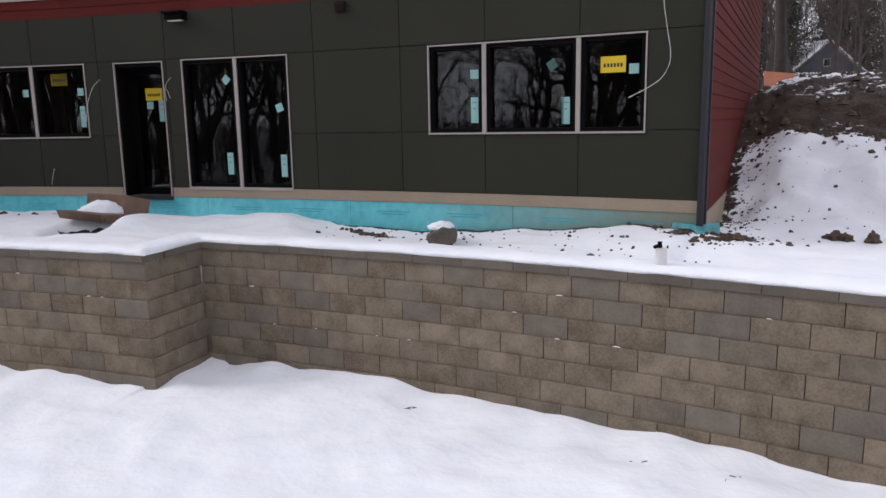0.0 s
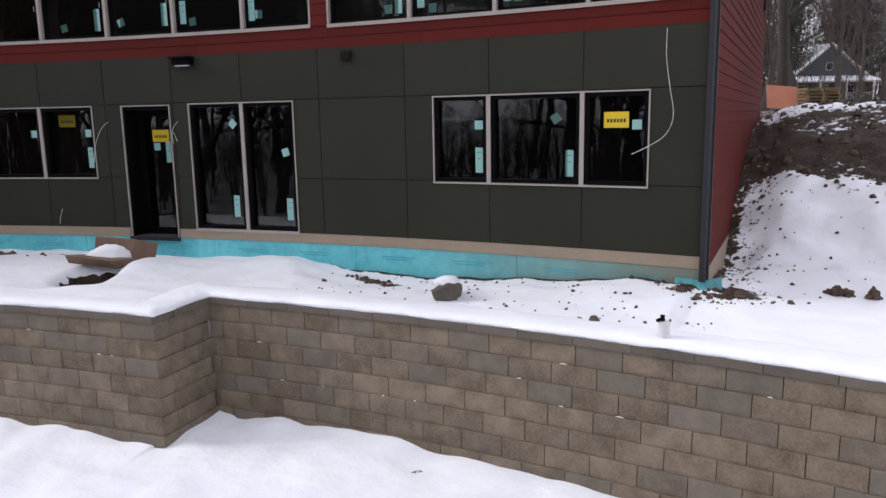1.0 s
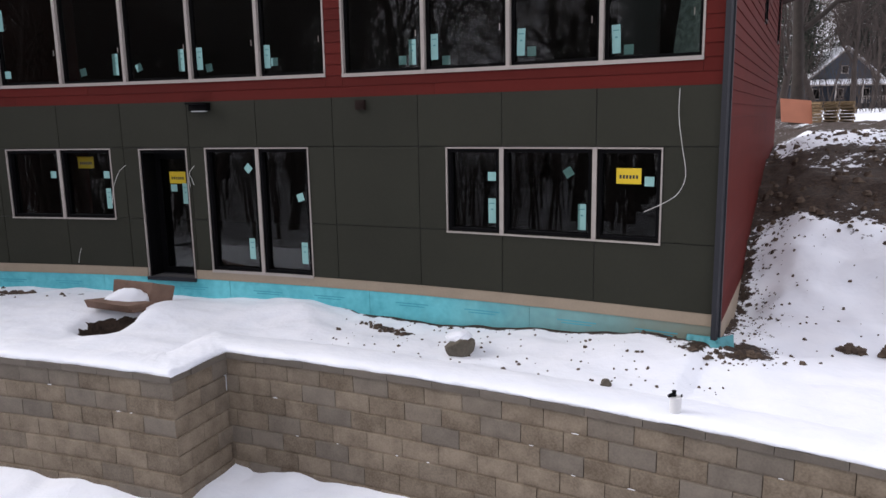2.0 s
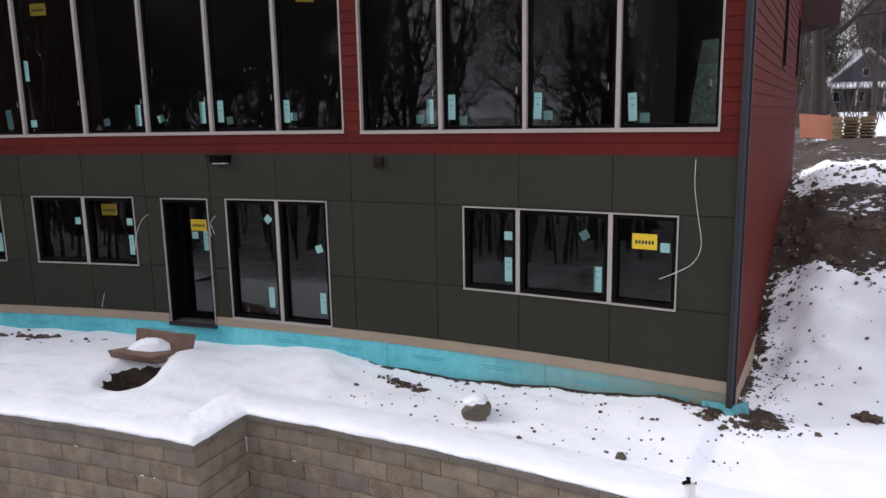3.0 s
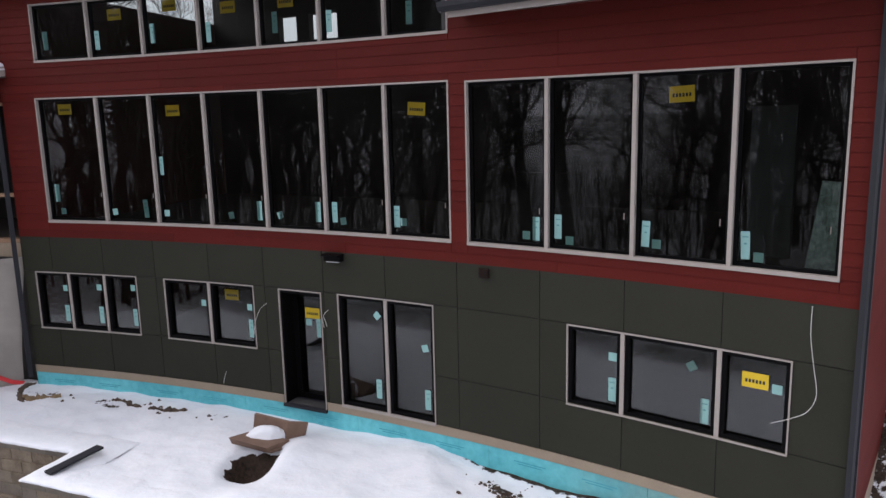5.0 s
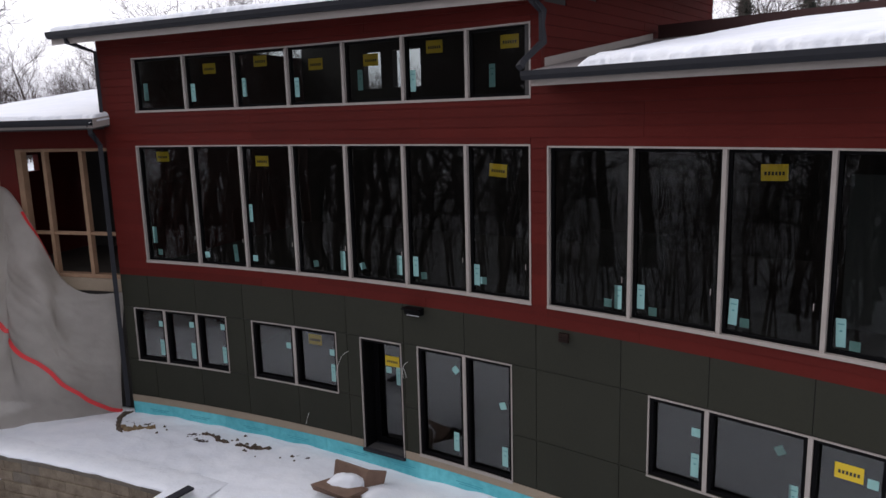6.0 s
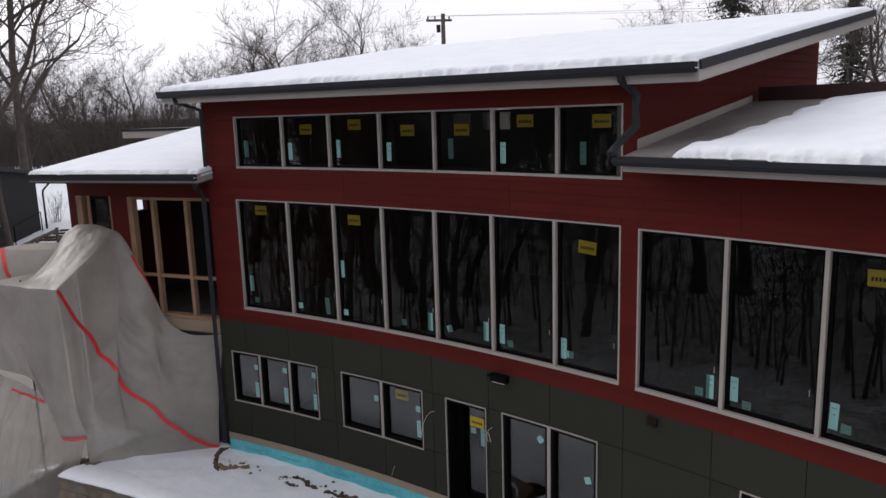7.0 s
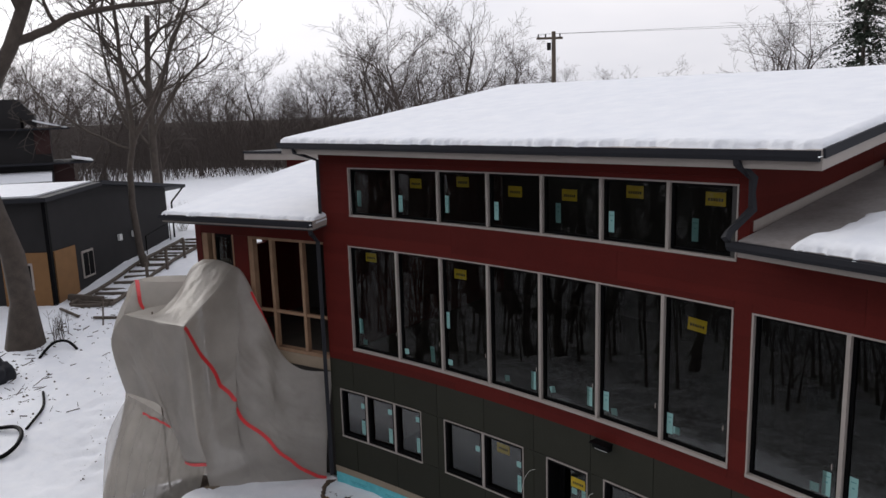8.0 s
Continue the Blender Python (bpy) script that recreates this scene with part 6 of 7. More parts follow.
for k, (x, y, sx) in enumerate(((4.55, 8.45, 0.1), (4.66, 8.4, 0.07), (4.9, 8.3, 0.1), (3.25, 8.05, 0.06), (2.6, 8.1, 0.05), (2.75, 8.02, 0.04), (1.33, 7.17, 0.03))):
    lump("soil_clod", (x, y, ground_at(x, y) + 0.02), (sx, sx * 0.75, sx * 0.8), M_DIRT, 10.0 + k, "dark brown clod of soil on the snow", "soil", 0.7)

pipe = thing("standpipe", (1.88, 6.29, 0.5), "short white plastic pipe with a black valve", "pipe")
part("pipe_body", tube(bmesh.new(), [(1.88, 6.29, 0.45), (1.88, 6.29, 0.735)], 0.052, 20), M_WHITEPIPE, pipe)
part("valve", tube(bmesh.new(), [(1.81, 6.27, 0.745), (1.84, 6.28, 0.755), (1.88, 6.29, 0.75)], 0.016, 8), M_BLACK, pipe)
part("valve_knob", tube(bmesh.new(), [(1.865, 6.29, 0.74), (1.865, 6.29, 0.79)], [0.014, 0.022], 8), M_BLACK, pipe)
part("bolt", tube(bmesh.new(), [(1.93, 6.28, 0.73), (1.93, 6.28, 0.755)], 0.008, 6), M_BLACK, pipe)

plank = thing("plank", (-7.6, 9.4, 0.55), "dark grey board lying on the snow by the wall's return", "board")
part("board", strut((-7.72, 9.0, 0.62), (-7.42, 9.82, 0.67), 0.16, 0.035), M_CHAR, plank)


def clods():
    rg = random.Random(17)
    V, F = [], []

    def add(x, y, r):
        z = ground_at(x, y)
        b = len(V)
        a0 = rg.uniform(0, 6.28)
        for k in range(5):
            a = a0 + k * 1.2566
            q = r * rg.uniform(0.6, 1.3)
            V.append((x + math.cos(a) * q, y + math.sin(a) * q * 0.8, z - 0.01))
        for k in range(5):
            a = a0 + k * 1.2566 + 0.3
            q = r * rg.uniform(0.3, 0.7)
            V.append((x + math.cos(a) * q, y + math.sin(a) * q * 0.8, z + r * rg.uniform(0.4, 0.9)))
        for k in range(5):
            k2 = (k + 1) % 5
            F.append((b + k, b + k2, b + 5 + k2, b + 5 + k))
        F.append(tuple(b + 5 + k for k in range(5)))

    for _ in range(90):
        s, r = rg.uniform(-0.4, 5.0), rg.uniform(30.5, 32.2)
        p = FP(s, RF - r)
        add(p.x, p.y, rg.uniform(0.01, 0.03))
    for _ in range(380):
        p = CORNER + SIDE * rg.uniform(-0.5, 4.5) + SIDE_OUT * abs(rg.gauss(0.22, 0.24))
        add(p.x, p.y, 0.006 + 0.024 * rg.random() ** 2)
    for _ in range(160):
        p = CORNER + SIDE * (4.3 - abs(rg.gauss(0, 0.4))) + SIDE_OUT * rg.uniform(0.2, 5.5)
        add(p.x, p.y, 0.01 + 0.05 * rg.random() ** 2)
    for _ in range(70):
        p = CORNER + SIDE * rg.gauss(-0.15, 0.25) + SIDE_OUT * rg.gauss(0.05, 0.35)
        add(p.x, p.y, 0.012 + 0.05 * rg.random() ** 2)
    for _ in range(46):
        f = rg.gauss(0, 0.25)
        add(-1.0 + f * 0.866 + rg.gauss(0, 0.06), 9.75 - f * 0.5 + rg.gauss(0, 0.06), 0.01 + 0.05 * rg.random() ** 2)
    for _ in range(900):
        p = CORNER + SIDE * rg.uniform(4.3, 11.5) + SIDE_OUT * rg.uniform(0.1, 6.0)
        add(p.x, p.y, rg.uniform(0.012, 0.035) if rg.random() < 0.75 else rg.uniform(0.04, 0.11))
    for _ in range(200):
        p = CORNER + SIDE * rg.uniform(0.2, 4.4) + SIDE_OUT * (0.25 + 5.2 * rg.random() ** 1.5)
        add(p.x, p.y, 0.005 + 0.03 * rg.random() ** 3)
    for _ in range(60):
        s, r = rg.uniform(-0.3, 4.8), rg.uniform(30.2, 32.2)
        p = FP(s, RF - r)
        add(p.x, p.y, 0.01 + 0.04 * rg.random() ** 3)
    for _ in range(16):
        s, r = rg.choice((10.2, 11.1, 11.5, 13.2)) + rg.gauss(0, 0.25), 31.75 + rg.gauss(0, 0.13)
        p = FP(s, RF - r)
        add(p.x, p.y, rg.uniform(0.02, 0.05))
    tagged(mesh_part("soil_clods", V, F, M_DIRT), "scattered brown clods of soil on the snow", "soil", kind="stuff")


clods()


def drape():
    """The loose membrane bunched at the building's corner."""
    V, F = [], []
    for j in range(17):
        for i in range(33):
            u, v = i / 32, j / 16
            s = 0.27 - 0.5 * u
            fold = (0.035 * math.sin(u * 19 + v * 2.5) + 0.02 * math.sin(u * 37 - v * 4)) * v
            drop = (0.16 + 0.2 * smooth(0.1, 0.8, u)) * v
            p = FP(s, 0.035 + 0.13 * math.sin(v * 2.2) * (0.25 + u) + fold, 0.63 - drop)
            if u > 0.7:
                p = p + SIDE * (u - 0.7) * 0.75 + SIDE_OUT * 0.05 * math.sin(v * 2)
            V.append(tuple(p))
    for j in range(16):
        for i in range(32):
            k = j * 33 + i
            F.append((k, k + 1, k + 34, k + 33))
    ob = mesh_part("membrane", V, F, M_DRAPE, None, "", True)
    so = ob.modifiers.new("thick", "SOLIDIFY")
    so.thickness = 0.006
    tagged(ob, "loose teal membrane bunched at the wall's foot", "membrane")


drape()


# ---------------------------------------------------------------- fittings on the front
def cable(pts, label, r=0.0036):
    bm = bmesh.new()
    fine = []
    P = [FP(*p) for p in pts]
    for i in range(len(P) - 1):
        p = [P[max(0, min(len(P) - 1, i + k))] for k in (-1, 0, 1, 2)]
        for q in range(6):
            f = q / 6
            fine.append(0.5 * ((2 * p[1]) + (p[2] - p[0]) * f + (2 * p[0] - 5 * p[1] + 4 * p[2] - p[3]) * f * f + (3 * p[1] - p[0] - 3 * p[2] + p[3]) * f ** 3))
    fine.append(P[-1])
    tube(bm, fine, r, 6)
    tagged(part("cable", bm, M_CABLE, None, "", True), label, "cable")


cable([(0.465, 0.01, 3.51), (0.455, 0.05, 3.18), (0.40, 0.08, 2.85), (0.345, 0.10, 2.52), (0.42, 0.11, 2.31), (0.58, 0.12, 2.19), (0.80, 0.14, 2.08)], "long loose white cable hanging from the green wall")
cable([(9.3, 0.01, 1.93), (9.2, 0.07, 2.2), (9.05, 0.1, 2.45), (8.87, 0.14, 2.57)], "short loose white cable sticking out of the wall")
cable([(7.79, 0.02, 2.22), (7.78, 0.06, 2.36), (7.72, 0.09, 2.48), (7.63, 0.1, 2.56)], "short loose white cable beside the door")
cable([(7.79, 0.02, 2.40), (7.74, 0.05, 2.36), (7.69, 0.07, 2.26)], "short loose white cable beside the door")
cable([(10.07, 0.01, 0.92), (10.0, 0.06, 1.05), (9.94, 0.07, 1.19)], "short loose white cable above the base board")

lamp = thing("wall_light", FP(7.48, 0.02, 3.43), "black box-shaped wall light, unlit", "wall light")
arc_part("housing", 7.33, 7.65, 3.39, 3.5, 0.015, 0.12, M_BLACK, lamp)
arc_part("hood", 7.32, 7.66, 3.485, 3.51, 0.015, 0.2, M_BLACK, lamp)
arc_part("lens", 7.37, 7.61, 3.375, 3.389, 0.03, 0.11, M_WHITEPIPE, lamp)
vent = thing("wall_vent", FP(4.77, 0.02, 3.42), "small square brown vent cover on the green wall", "vent")
M_VENT = material("brown_vent", (0.02, 0.012, 0.01), 0.7, spec=0.1)
arc_part("cover", 4.70, 4.85, 3.35, 3.48, 0.014, 0.06, M_VENT, vent)
for k in range(3):
    arc_part("slat", 4.71, 4.84, 3.365 + 0.035 * k, 3.385 + 0.035 * k, 0.061, 0.072, M_VENT, vent)


# ---------------------------------------------------------------- top of the bank
def pallets():
    for k in range(7):
        x, y, z = 17.6 + 0.04 * math.sin(k * 2.1), 35.6 + 0.03 * math.cos(k), 2.66 + 0.145 * k
        t = thing("pallet", (x, y, z), "weathered wooden pallet in a stack", "pallet", "stack of pallets")
        for j in range(7):
            part("deck_board", box((1.7, 0.1, 0.02), (x, y - 0.55 + 0.18 * j, z + 0.12)), M_PALLET, t)
        for j in range(3):
            part("bearer", box((0.09, 1.2, 0.09), (x - 0.75 + 0.75 * j, y, z + 0.065)), M_PALLET, t)
            part("base_board", box((1.7, 0.1, 0.018), (x, y - 0.55 + 0.55 * j, z + 0.009)), M_PALLET, t)


pallets()
board = thing("sheathing_board", (15.9, 35.3, 2.7), "orange sheathing board leaning on a post", "board")
part("sheet", box((1.5, 0.03, 1.15), (15.85, 35.35, 3.24), (-20, 5, 4)), M_ORANGE, board)


def far_house():
    h = thing("house", (58, 114, 3.6), "blue-grey gabled house with a snowy porch roof", "house")
    X, Y, Z = lambda x: 58 + (x - 26.7) * 1.95, lambda y: 114 + (y - 53.5) * 1.9, lambda z: 3.7 + (z - 3.2) * 1.6

    def bx(name, size, at, mat, parent, label=""):
        return part(name, box((size[0] * 1.95, size[1] * 1.9, size[2] * 1.6), (X(at[0]), Y(at[1]), Z(at[2]))), mat, parent, label)

    def sl(name, q, drop, mat, parent, label=""):
        return part(name, slab4([(X(x), Y(y), Z(z)) for x, y, z in q], drop * 1.6), mat, parent, label)

    bm = bmesh.new()
    x0, x1, y0, y1, z0, z1, zr = 23.9, 29.5, 53.5, 61, 3.0, 5.9, 8.7
    pts = [(x0, z0), (x1, z0), (x1, z1), ((x0 + x1) / 2, zr), (x0, z1)]
    fr, bk = [bm.verts.new((X(x), Y(y0), Z(z))) for x, z in pts], [bm.verts.new((X(x), Y(y1), Z(z))) for x, z in pts]
    bm.faces.new(fr)
    bm.faces.new(bk[::-1])
    for i in range(5):
        j = (i + 1) % 5
        bm.faces.new((fr[i], bk[i], bk[j], fr[j]))
    bmesh.ops.recalc_face_normals(bm, faces=bm.faces)
    part("wall", bm, M_BLUEHOUSE, h)
    xm = (x0 + x1) / 2
    for xe in (x0 - 0.3, x1 + 0.3):
        ze = z1 - 0.3
        r = sl("roof", [(xe, y0 - 0.4, ze), (xm, y0 - 0.4, zr + 0.05), (xm, y1 + 0.4, zr + 0.05), (xe, y1 + 0.4, ze)], 0.14, M_CREAM, h, "white-edged snowy roof")
        sl("snow", [(xe, y0 - 0.4, ze + 0.1), (xm, y0 - 0.4, zr + 0.15), (xm, y1 + 0.4, zr + 0.15), (xe, y1 + 0.4, ze + 0.1)], 0.08, M_SNOW, r)
    pr = sl("porch_roof", [(x0 - 0.5, 51.8, 5.3), (x1 + 0.3, 51.8, 5.3), (x1 + 0.3, 53.6, 5.75), (x0 - 0.5, 53.6, 5.75)], 0.12, M_CREAM, h)
    sl("snow", [(x0 - 0.5, 51.8, 5.42), (x1 + 0.3, 51.8, 5.42), (x1 + 0.3, 53.6, 5.87), (x0 - 0.5, 53.6, 5.87)], 0.11, M_SNOW, pr)
    for x in (23.6, 25.4, 27.4, 29.4):
        bx("porch_post", (0.1, 0.1, 1.75), (x, 52.0, 4.35), M_CREAM, h)
    bx("porch_floor", (6.4, 1.9, 0.5), (26.6, 52.6, 3.3), M_GREYWALL, h)
    bx("rail", (1.9, 0.04, 0.05), (28.4, 52.0, 4.2), M_CREAM, h)
    for k in range(9):
        bx("baluster", (0.03, 0.03, 0.6), (27.55 + 0.2 * k, 52.0, 3.88), M_CREAM, h)
    for x in (24.6, 26.4, 28.4):
        w = bx("window", (0.6, 0.05, 1.0), (x, 53.46, 4.5), M_CREAM, h)
        bx("pane", (0.48, 0.03, 0.86), (x, 53.42, 4.5), M_BLACK, w)
    w = bx("window", (0.55, 0.05, 0.75), (xm, 53.46, 6.7), M_CREAM, h)
    bx("pane", (0.42, 0.03, 0.6), (xm, 53.42, 6.7), M_BLACK, w)


far_house()

# ---------------------------------------------------------------- outbuildings down the slope
shed = thing("outbuilding", (-34, 20, 0.4), "dark grey flat-roofed outbuilding with ochre base panels and snowy roof", "building")
G0, GD = Vector((-33.95, 19.75, 0)), Vector((-0.485, 0.875, 0)).normalized()
GN = Vector((-GD.y, GD.x, 0))


def shed_quad(u0, u1, w0, w1, z0, z1, za=None):
    bm = bmesh.new()
    za = z1 if za is None else za
    hexa(bm, [G0 + GD * u + GN * w + Vector((0, 0, z0)) for u, w in ((u0, w0), (u1, w0), (u1, w1), (u0, w1))] +
         [G0 + GD * u + GN * w + Vector((0, 0, h)) for (u, w), h in zip(((u0, w0), (u1, w0), (u1, w1), (u0, w1)), (z1, za, za, z1))])
    bmesh.ops.recalc_face_normals(bm, faces=bm.faces)
    return bm


part("wall", shed_quad(0, 5, 0, 7, 0.0, 5.55, 5.95), M_GREYWALL, shed)
part("wall", shed_quad(5.002, 13.5, 0, 4.5, 0.0, 5.9, 4.85), M_GREYWALL, shed)


def shed_slab(corners, deep):
    return slab4([tuple(G0 + GD * u + GN * w + Vector((0, 0, z))) for u, w, z in corners], deep)


rf = part("roof", shed_slab([(-0.5, -0.4, 5.74), (4.8, -0.4, 6.02), (4.8, 5.2, 5.95), (-0.5, 5.2, 5.67)], 0.2), M_CHAR, shed)
part("snow", shed_slab([(-0.3, 0.25, 5.83), (4.6, 0.1, 6.09), (4.6, 5.1, 6.02), (-0.3, 5.1, 5.75)], 0.07), M_SNOW, rf)
rf = part("roof", shed_slab([(4.8, -0.4, 6.1), (15.9, -0.4, 4.86), (15.9, 5.2, 3.9), (4.8, 5.2, 5.1)], 0.2), M_CHAR, shed)
part("snow", shed_slab([(4.9, 0.3, 6.03), (15.7, 0.3, 4.8), (15.7, 5.1, 3.98), (4.9, 5.1, 5.18)], 0.06), M_SNOW, rf)
part("downpipe", tube(bmesh.new(), [tuple(G0 + GD * u + GN * -0.3 + Vector((0, 0, z))) for u, z in ((15.6, 4.68), (15.2, 4.5), (13.7, 3.95), (13.6, 3.8), (13.6, 1.6))], 0.06, 6), M_BLACK, shed)
part("handrail", tube(bmesh.new(), [tuple(G0 + GD * u + GN * -0.5 + Vector((0, 0, z))) for u, z in ((9.0, 1.2), (9.0, 2.4), (12.5, 2.75), (12.5, 1.6))], 0.035, 6), M_BLACK, shed)
part("wall_panel", shed_quad(0.25, 2.1, -0.06, -0.003, 0.2, 3.1), M_OCHRE, shed, "ochre sheathing panel")
part("wall_panel", shed_quad(-0.06, -0.003, 0.1, 2.4, 0.2, 3.1), M_OCHRE, shed, "ochre sheathing panel")
part("corner_board", shed_quad(-0.08, 0.1, -0.08, 0.1, 0.1, 5.6), M_BLACK, shed)
for u, z in ((3.2, 1.35),):
    w = part("window", shed_quad(u - 0.55, u + 0.55, -0.07, -0.002, z - 0.1, z + 1.3), M_CREAM, shed)
    for a in (-0.48, 0.03):
        part("pane", shed_quad(u + a, u + a + 0.45, -0.085, -0.072, z, z + 1.2), M_BLACK, w)
w = part("window", shed_quad(-0.07, -0.002, 0.9, 1.6, 1.3, 2.6), M_CREAM, shed)
part("pane", shed_quad(-0.085, -0.072, 1.0, 1.5, 1.4, 2.5), M_BLACK, w)
for u, z in ((6.6, 2.55), (8.3, 2.5)):
    part("meter_box", shed_quad(u, u + 0.3, -0.15, -0.002, z, z + 0.34), M_WHITEPIPE, shed)

villa = thing("house", (-53.5, 30, 1.5), "dark house with stacked snowy roofs and a red wall", "house")
V0, VD, VB = Vector((-51.3, 31.5, 0)), Vector((0.519, 0.854, 0)).normalized(), Vector((-0.854, 0.519, 0)).normalized()


def villa_at(u, w, z):
    return tuple(V0 + VD * u + VB * w + Vector((0, 0, z)))


def villa_slab(u0, u1, w0, w1, za, zb, zc, zd, deep):
    return slab4([villa_at(u0, w0, za), villa_at(u1, w0, zb), villa_at(u1, w1, zc), villa_at(u0, w1, zd)], deep)


def villa_box(u0, u1, w0, w1, z0, z1):
    return villa_slab(u0, u1, w0, w1, z1, z1, z1, z1, z1 - z0)


part("wall", villa_box(-9, -0.68, 0.3, 7, 1.2, 8.8), M_GREYWALL, villa)
# Both red walls are coloured darker, for the shade under the eaves.
part("red_wall", villa_box(-1.67, -0.675, 0.2, 3, 7.1, 8.78), M_DARK_SHADED_RED, villa, "red wall with the eaves' shade in its colour")
part("lower_wall", villa_box(-0.678, 0.65, 0.5, 6, 1.2, 6.35), M_DARK_SHADED_RED, villa, "red wall with the eaves' shade in its colour")
r = part("roof", villa_box(-9.5, 0.65, -0.4, 7.5, 8.8, 8.92), M_CHAR, villa)
part("snow", villa_slab(-1.62, 0.5, -0.1, 5, 9.5, 8.98, 8.98, 9.5, 0.1), M_SNOW, r)
part("gable", villa_slab(-9, -2.4, 0.4, 6, 10.9, 10.95, 10.95, 10.9, 2.0), M_GREYWALL, villa)
part("gable", villa_slab(-2.398, -1.5, 0.4, 6, 10.95, 9.85, 9.85, 10.95, 1.2), M_GREYWALL, villa)
r = part("roof", villa_box(-9.5, 2.06, -0.7, 6, 6.36, 6.48), M_CHAR, villa)
part("snow", villa_slab(0.6, 1.95, -0.5, 4, 6.8, 6.52, 6.52, 6.8, 0.09), M_SNOW, r)
part("terrace_wall", villa_box(-9.5, -0.72, -4.5, 0.2, 0.8, 5.3), M_GREYWALL, villa)
r = part("roof", villa_slab(-9.6, -0.7, -4.6, 0.25, 5.36, 5.36, 5.8, 5.8, 0.12), M_CHAR, villa)
part("snow", villa_slab(-9.4, -0.8, -4.4, 0.2, 5.44, 5.44, 5.88, 5.88, 0.07), M_SNOW, r)


def timber_steps():
    t = thing("timber_steps", (-35, 24, 0.8), "snowy timber steps with log edges climbing beside the outbuilding", "steps")
    a, b = Vector((-32.6, 20.0, 0.55)), Vector((-38.6, 31.5, 1.5))
    d = (b - a).normalized()
    out = Vector((d.y, -d.x, 0)).normalized()
    srg = random.Random(8)
    for k in range(15):
        p = a.lerp(b, k / 14) + d * srg.uniform(-0.1, 0.1)
        p.z = ground_at(p.x, p.y) + 0.04
        part("step_log", strut(p - out * srg.uniform(0.0, 0.3), p + out * srg.uniform(1.1, 1.6) + Vector((0, 0, srg.uniform(-0.05, 0.05))), 0.2, 0.13), M_TIMBER, t)
    for off in (-0.35, 1.6):
        P = []
        for k in range(12):
            p = a.lerp(b, k / 11) + out * off
            P.append(Vector((p.x, p.y, ground_at(p.x, p.y) + 0.1)))
        part("edge_log", tube(bmesh.new(), P, 0.1, 6), M_TIMBER, t)
    for k in range(5):
        p = a.lerp(b, 0.25 + 0.18 * k) + out * 1.9
        z = ground_at(p.x, p.y)
        part("post", tube(bmesh.new(), [(p.x, p.y, z - 0.1), (p.x, p.y, z + 1.1)], 0.09, 6), M_TIMBER, t)


timber_steps()

def ground_line(points, rise):
    return [(x, y, ground_at(x, y) + rise + h) for x, y, h in points]


for pts, rad in (([(-27.84, 15.34, 0), (-28.25, 15.95, 0.1), (-28.3, 16.35, 0.22), (-27.95, 16.6, 0.2), (-27.4, 16.6, 0.0)], 0.055),
                 ([(-24.4, 11.4, 0), (-23.86, 11.65, 0.05), (-23.3, 11.85, 0.12), (-22.6, 11.66, 0.15), (-22.15, 11.2, 0.1), (-22.2, 10.74, 0.0), (-22.8, 10.4, 0)], 0.065),
                 ([(-23.01, 12.02, 0), (-23.22, 12.39, 0.03), (-23.63, 12.9, 0.02), (-24.15, 13.29, 0), (-25.05, 13.79, 0)], 0.045)):
    bm = bmesh.new()
    P = [Vector(p) for p in ground_line(pts, rad * 0.8)]
    fine = []
    for i in range(len(P) - 1):
        q = [P[max(0, min(len(P) - 1, i + k))] for k in (-1, 0, 1, 2)]
        for j in range(5):
            f = j / 5
            fine.append(0.5 * (2 * q[1] + (q[2] - q[0]) * f + (2 * q[0] - 5 * q[1] + 4 * q[2] - q[3]) * f * f + (3 * q[1] - q[0] - 3 * q[2] + q[3]) * f ** 3))
    tube(bm, fine + [P[-1]], rad, 8)
    tagged(part("hose", bm, M_BLACK, None, "", True), "loop of black drain hose lying on the snow", "hose")

# A dark rubble heap, built as one lump.
lump("boulder", (-27.9, 13.75, -0.1), (0.7, 0.5, 0.75), M_CHAR, 3.3, "dark rough heap of rubble under the thick tree", "rock", 0.6)


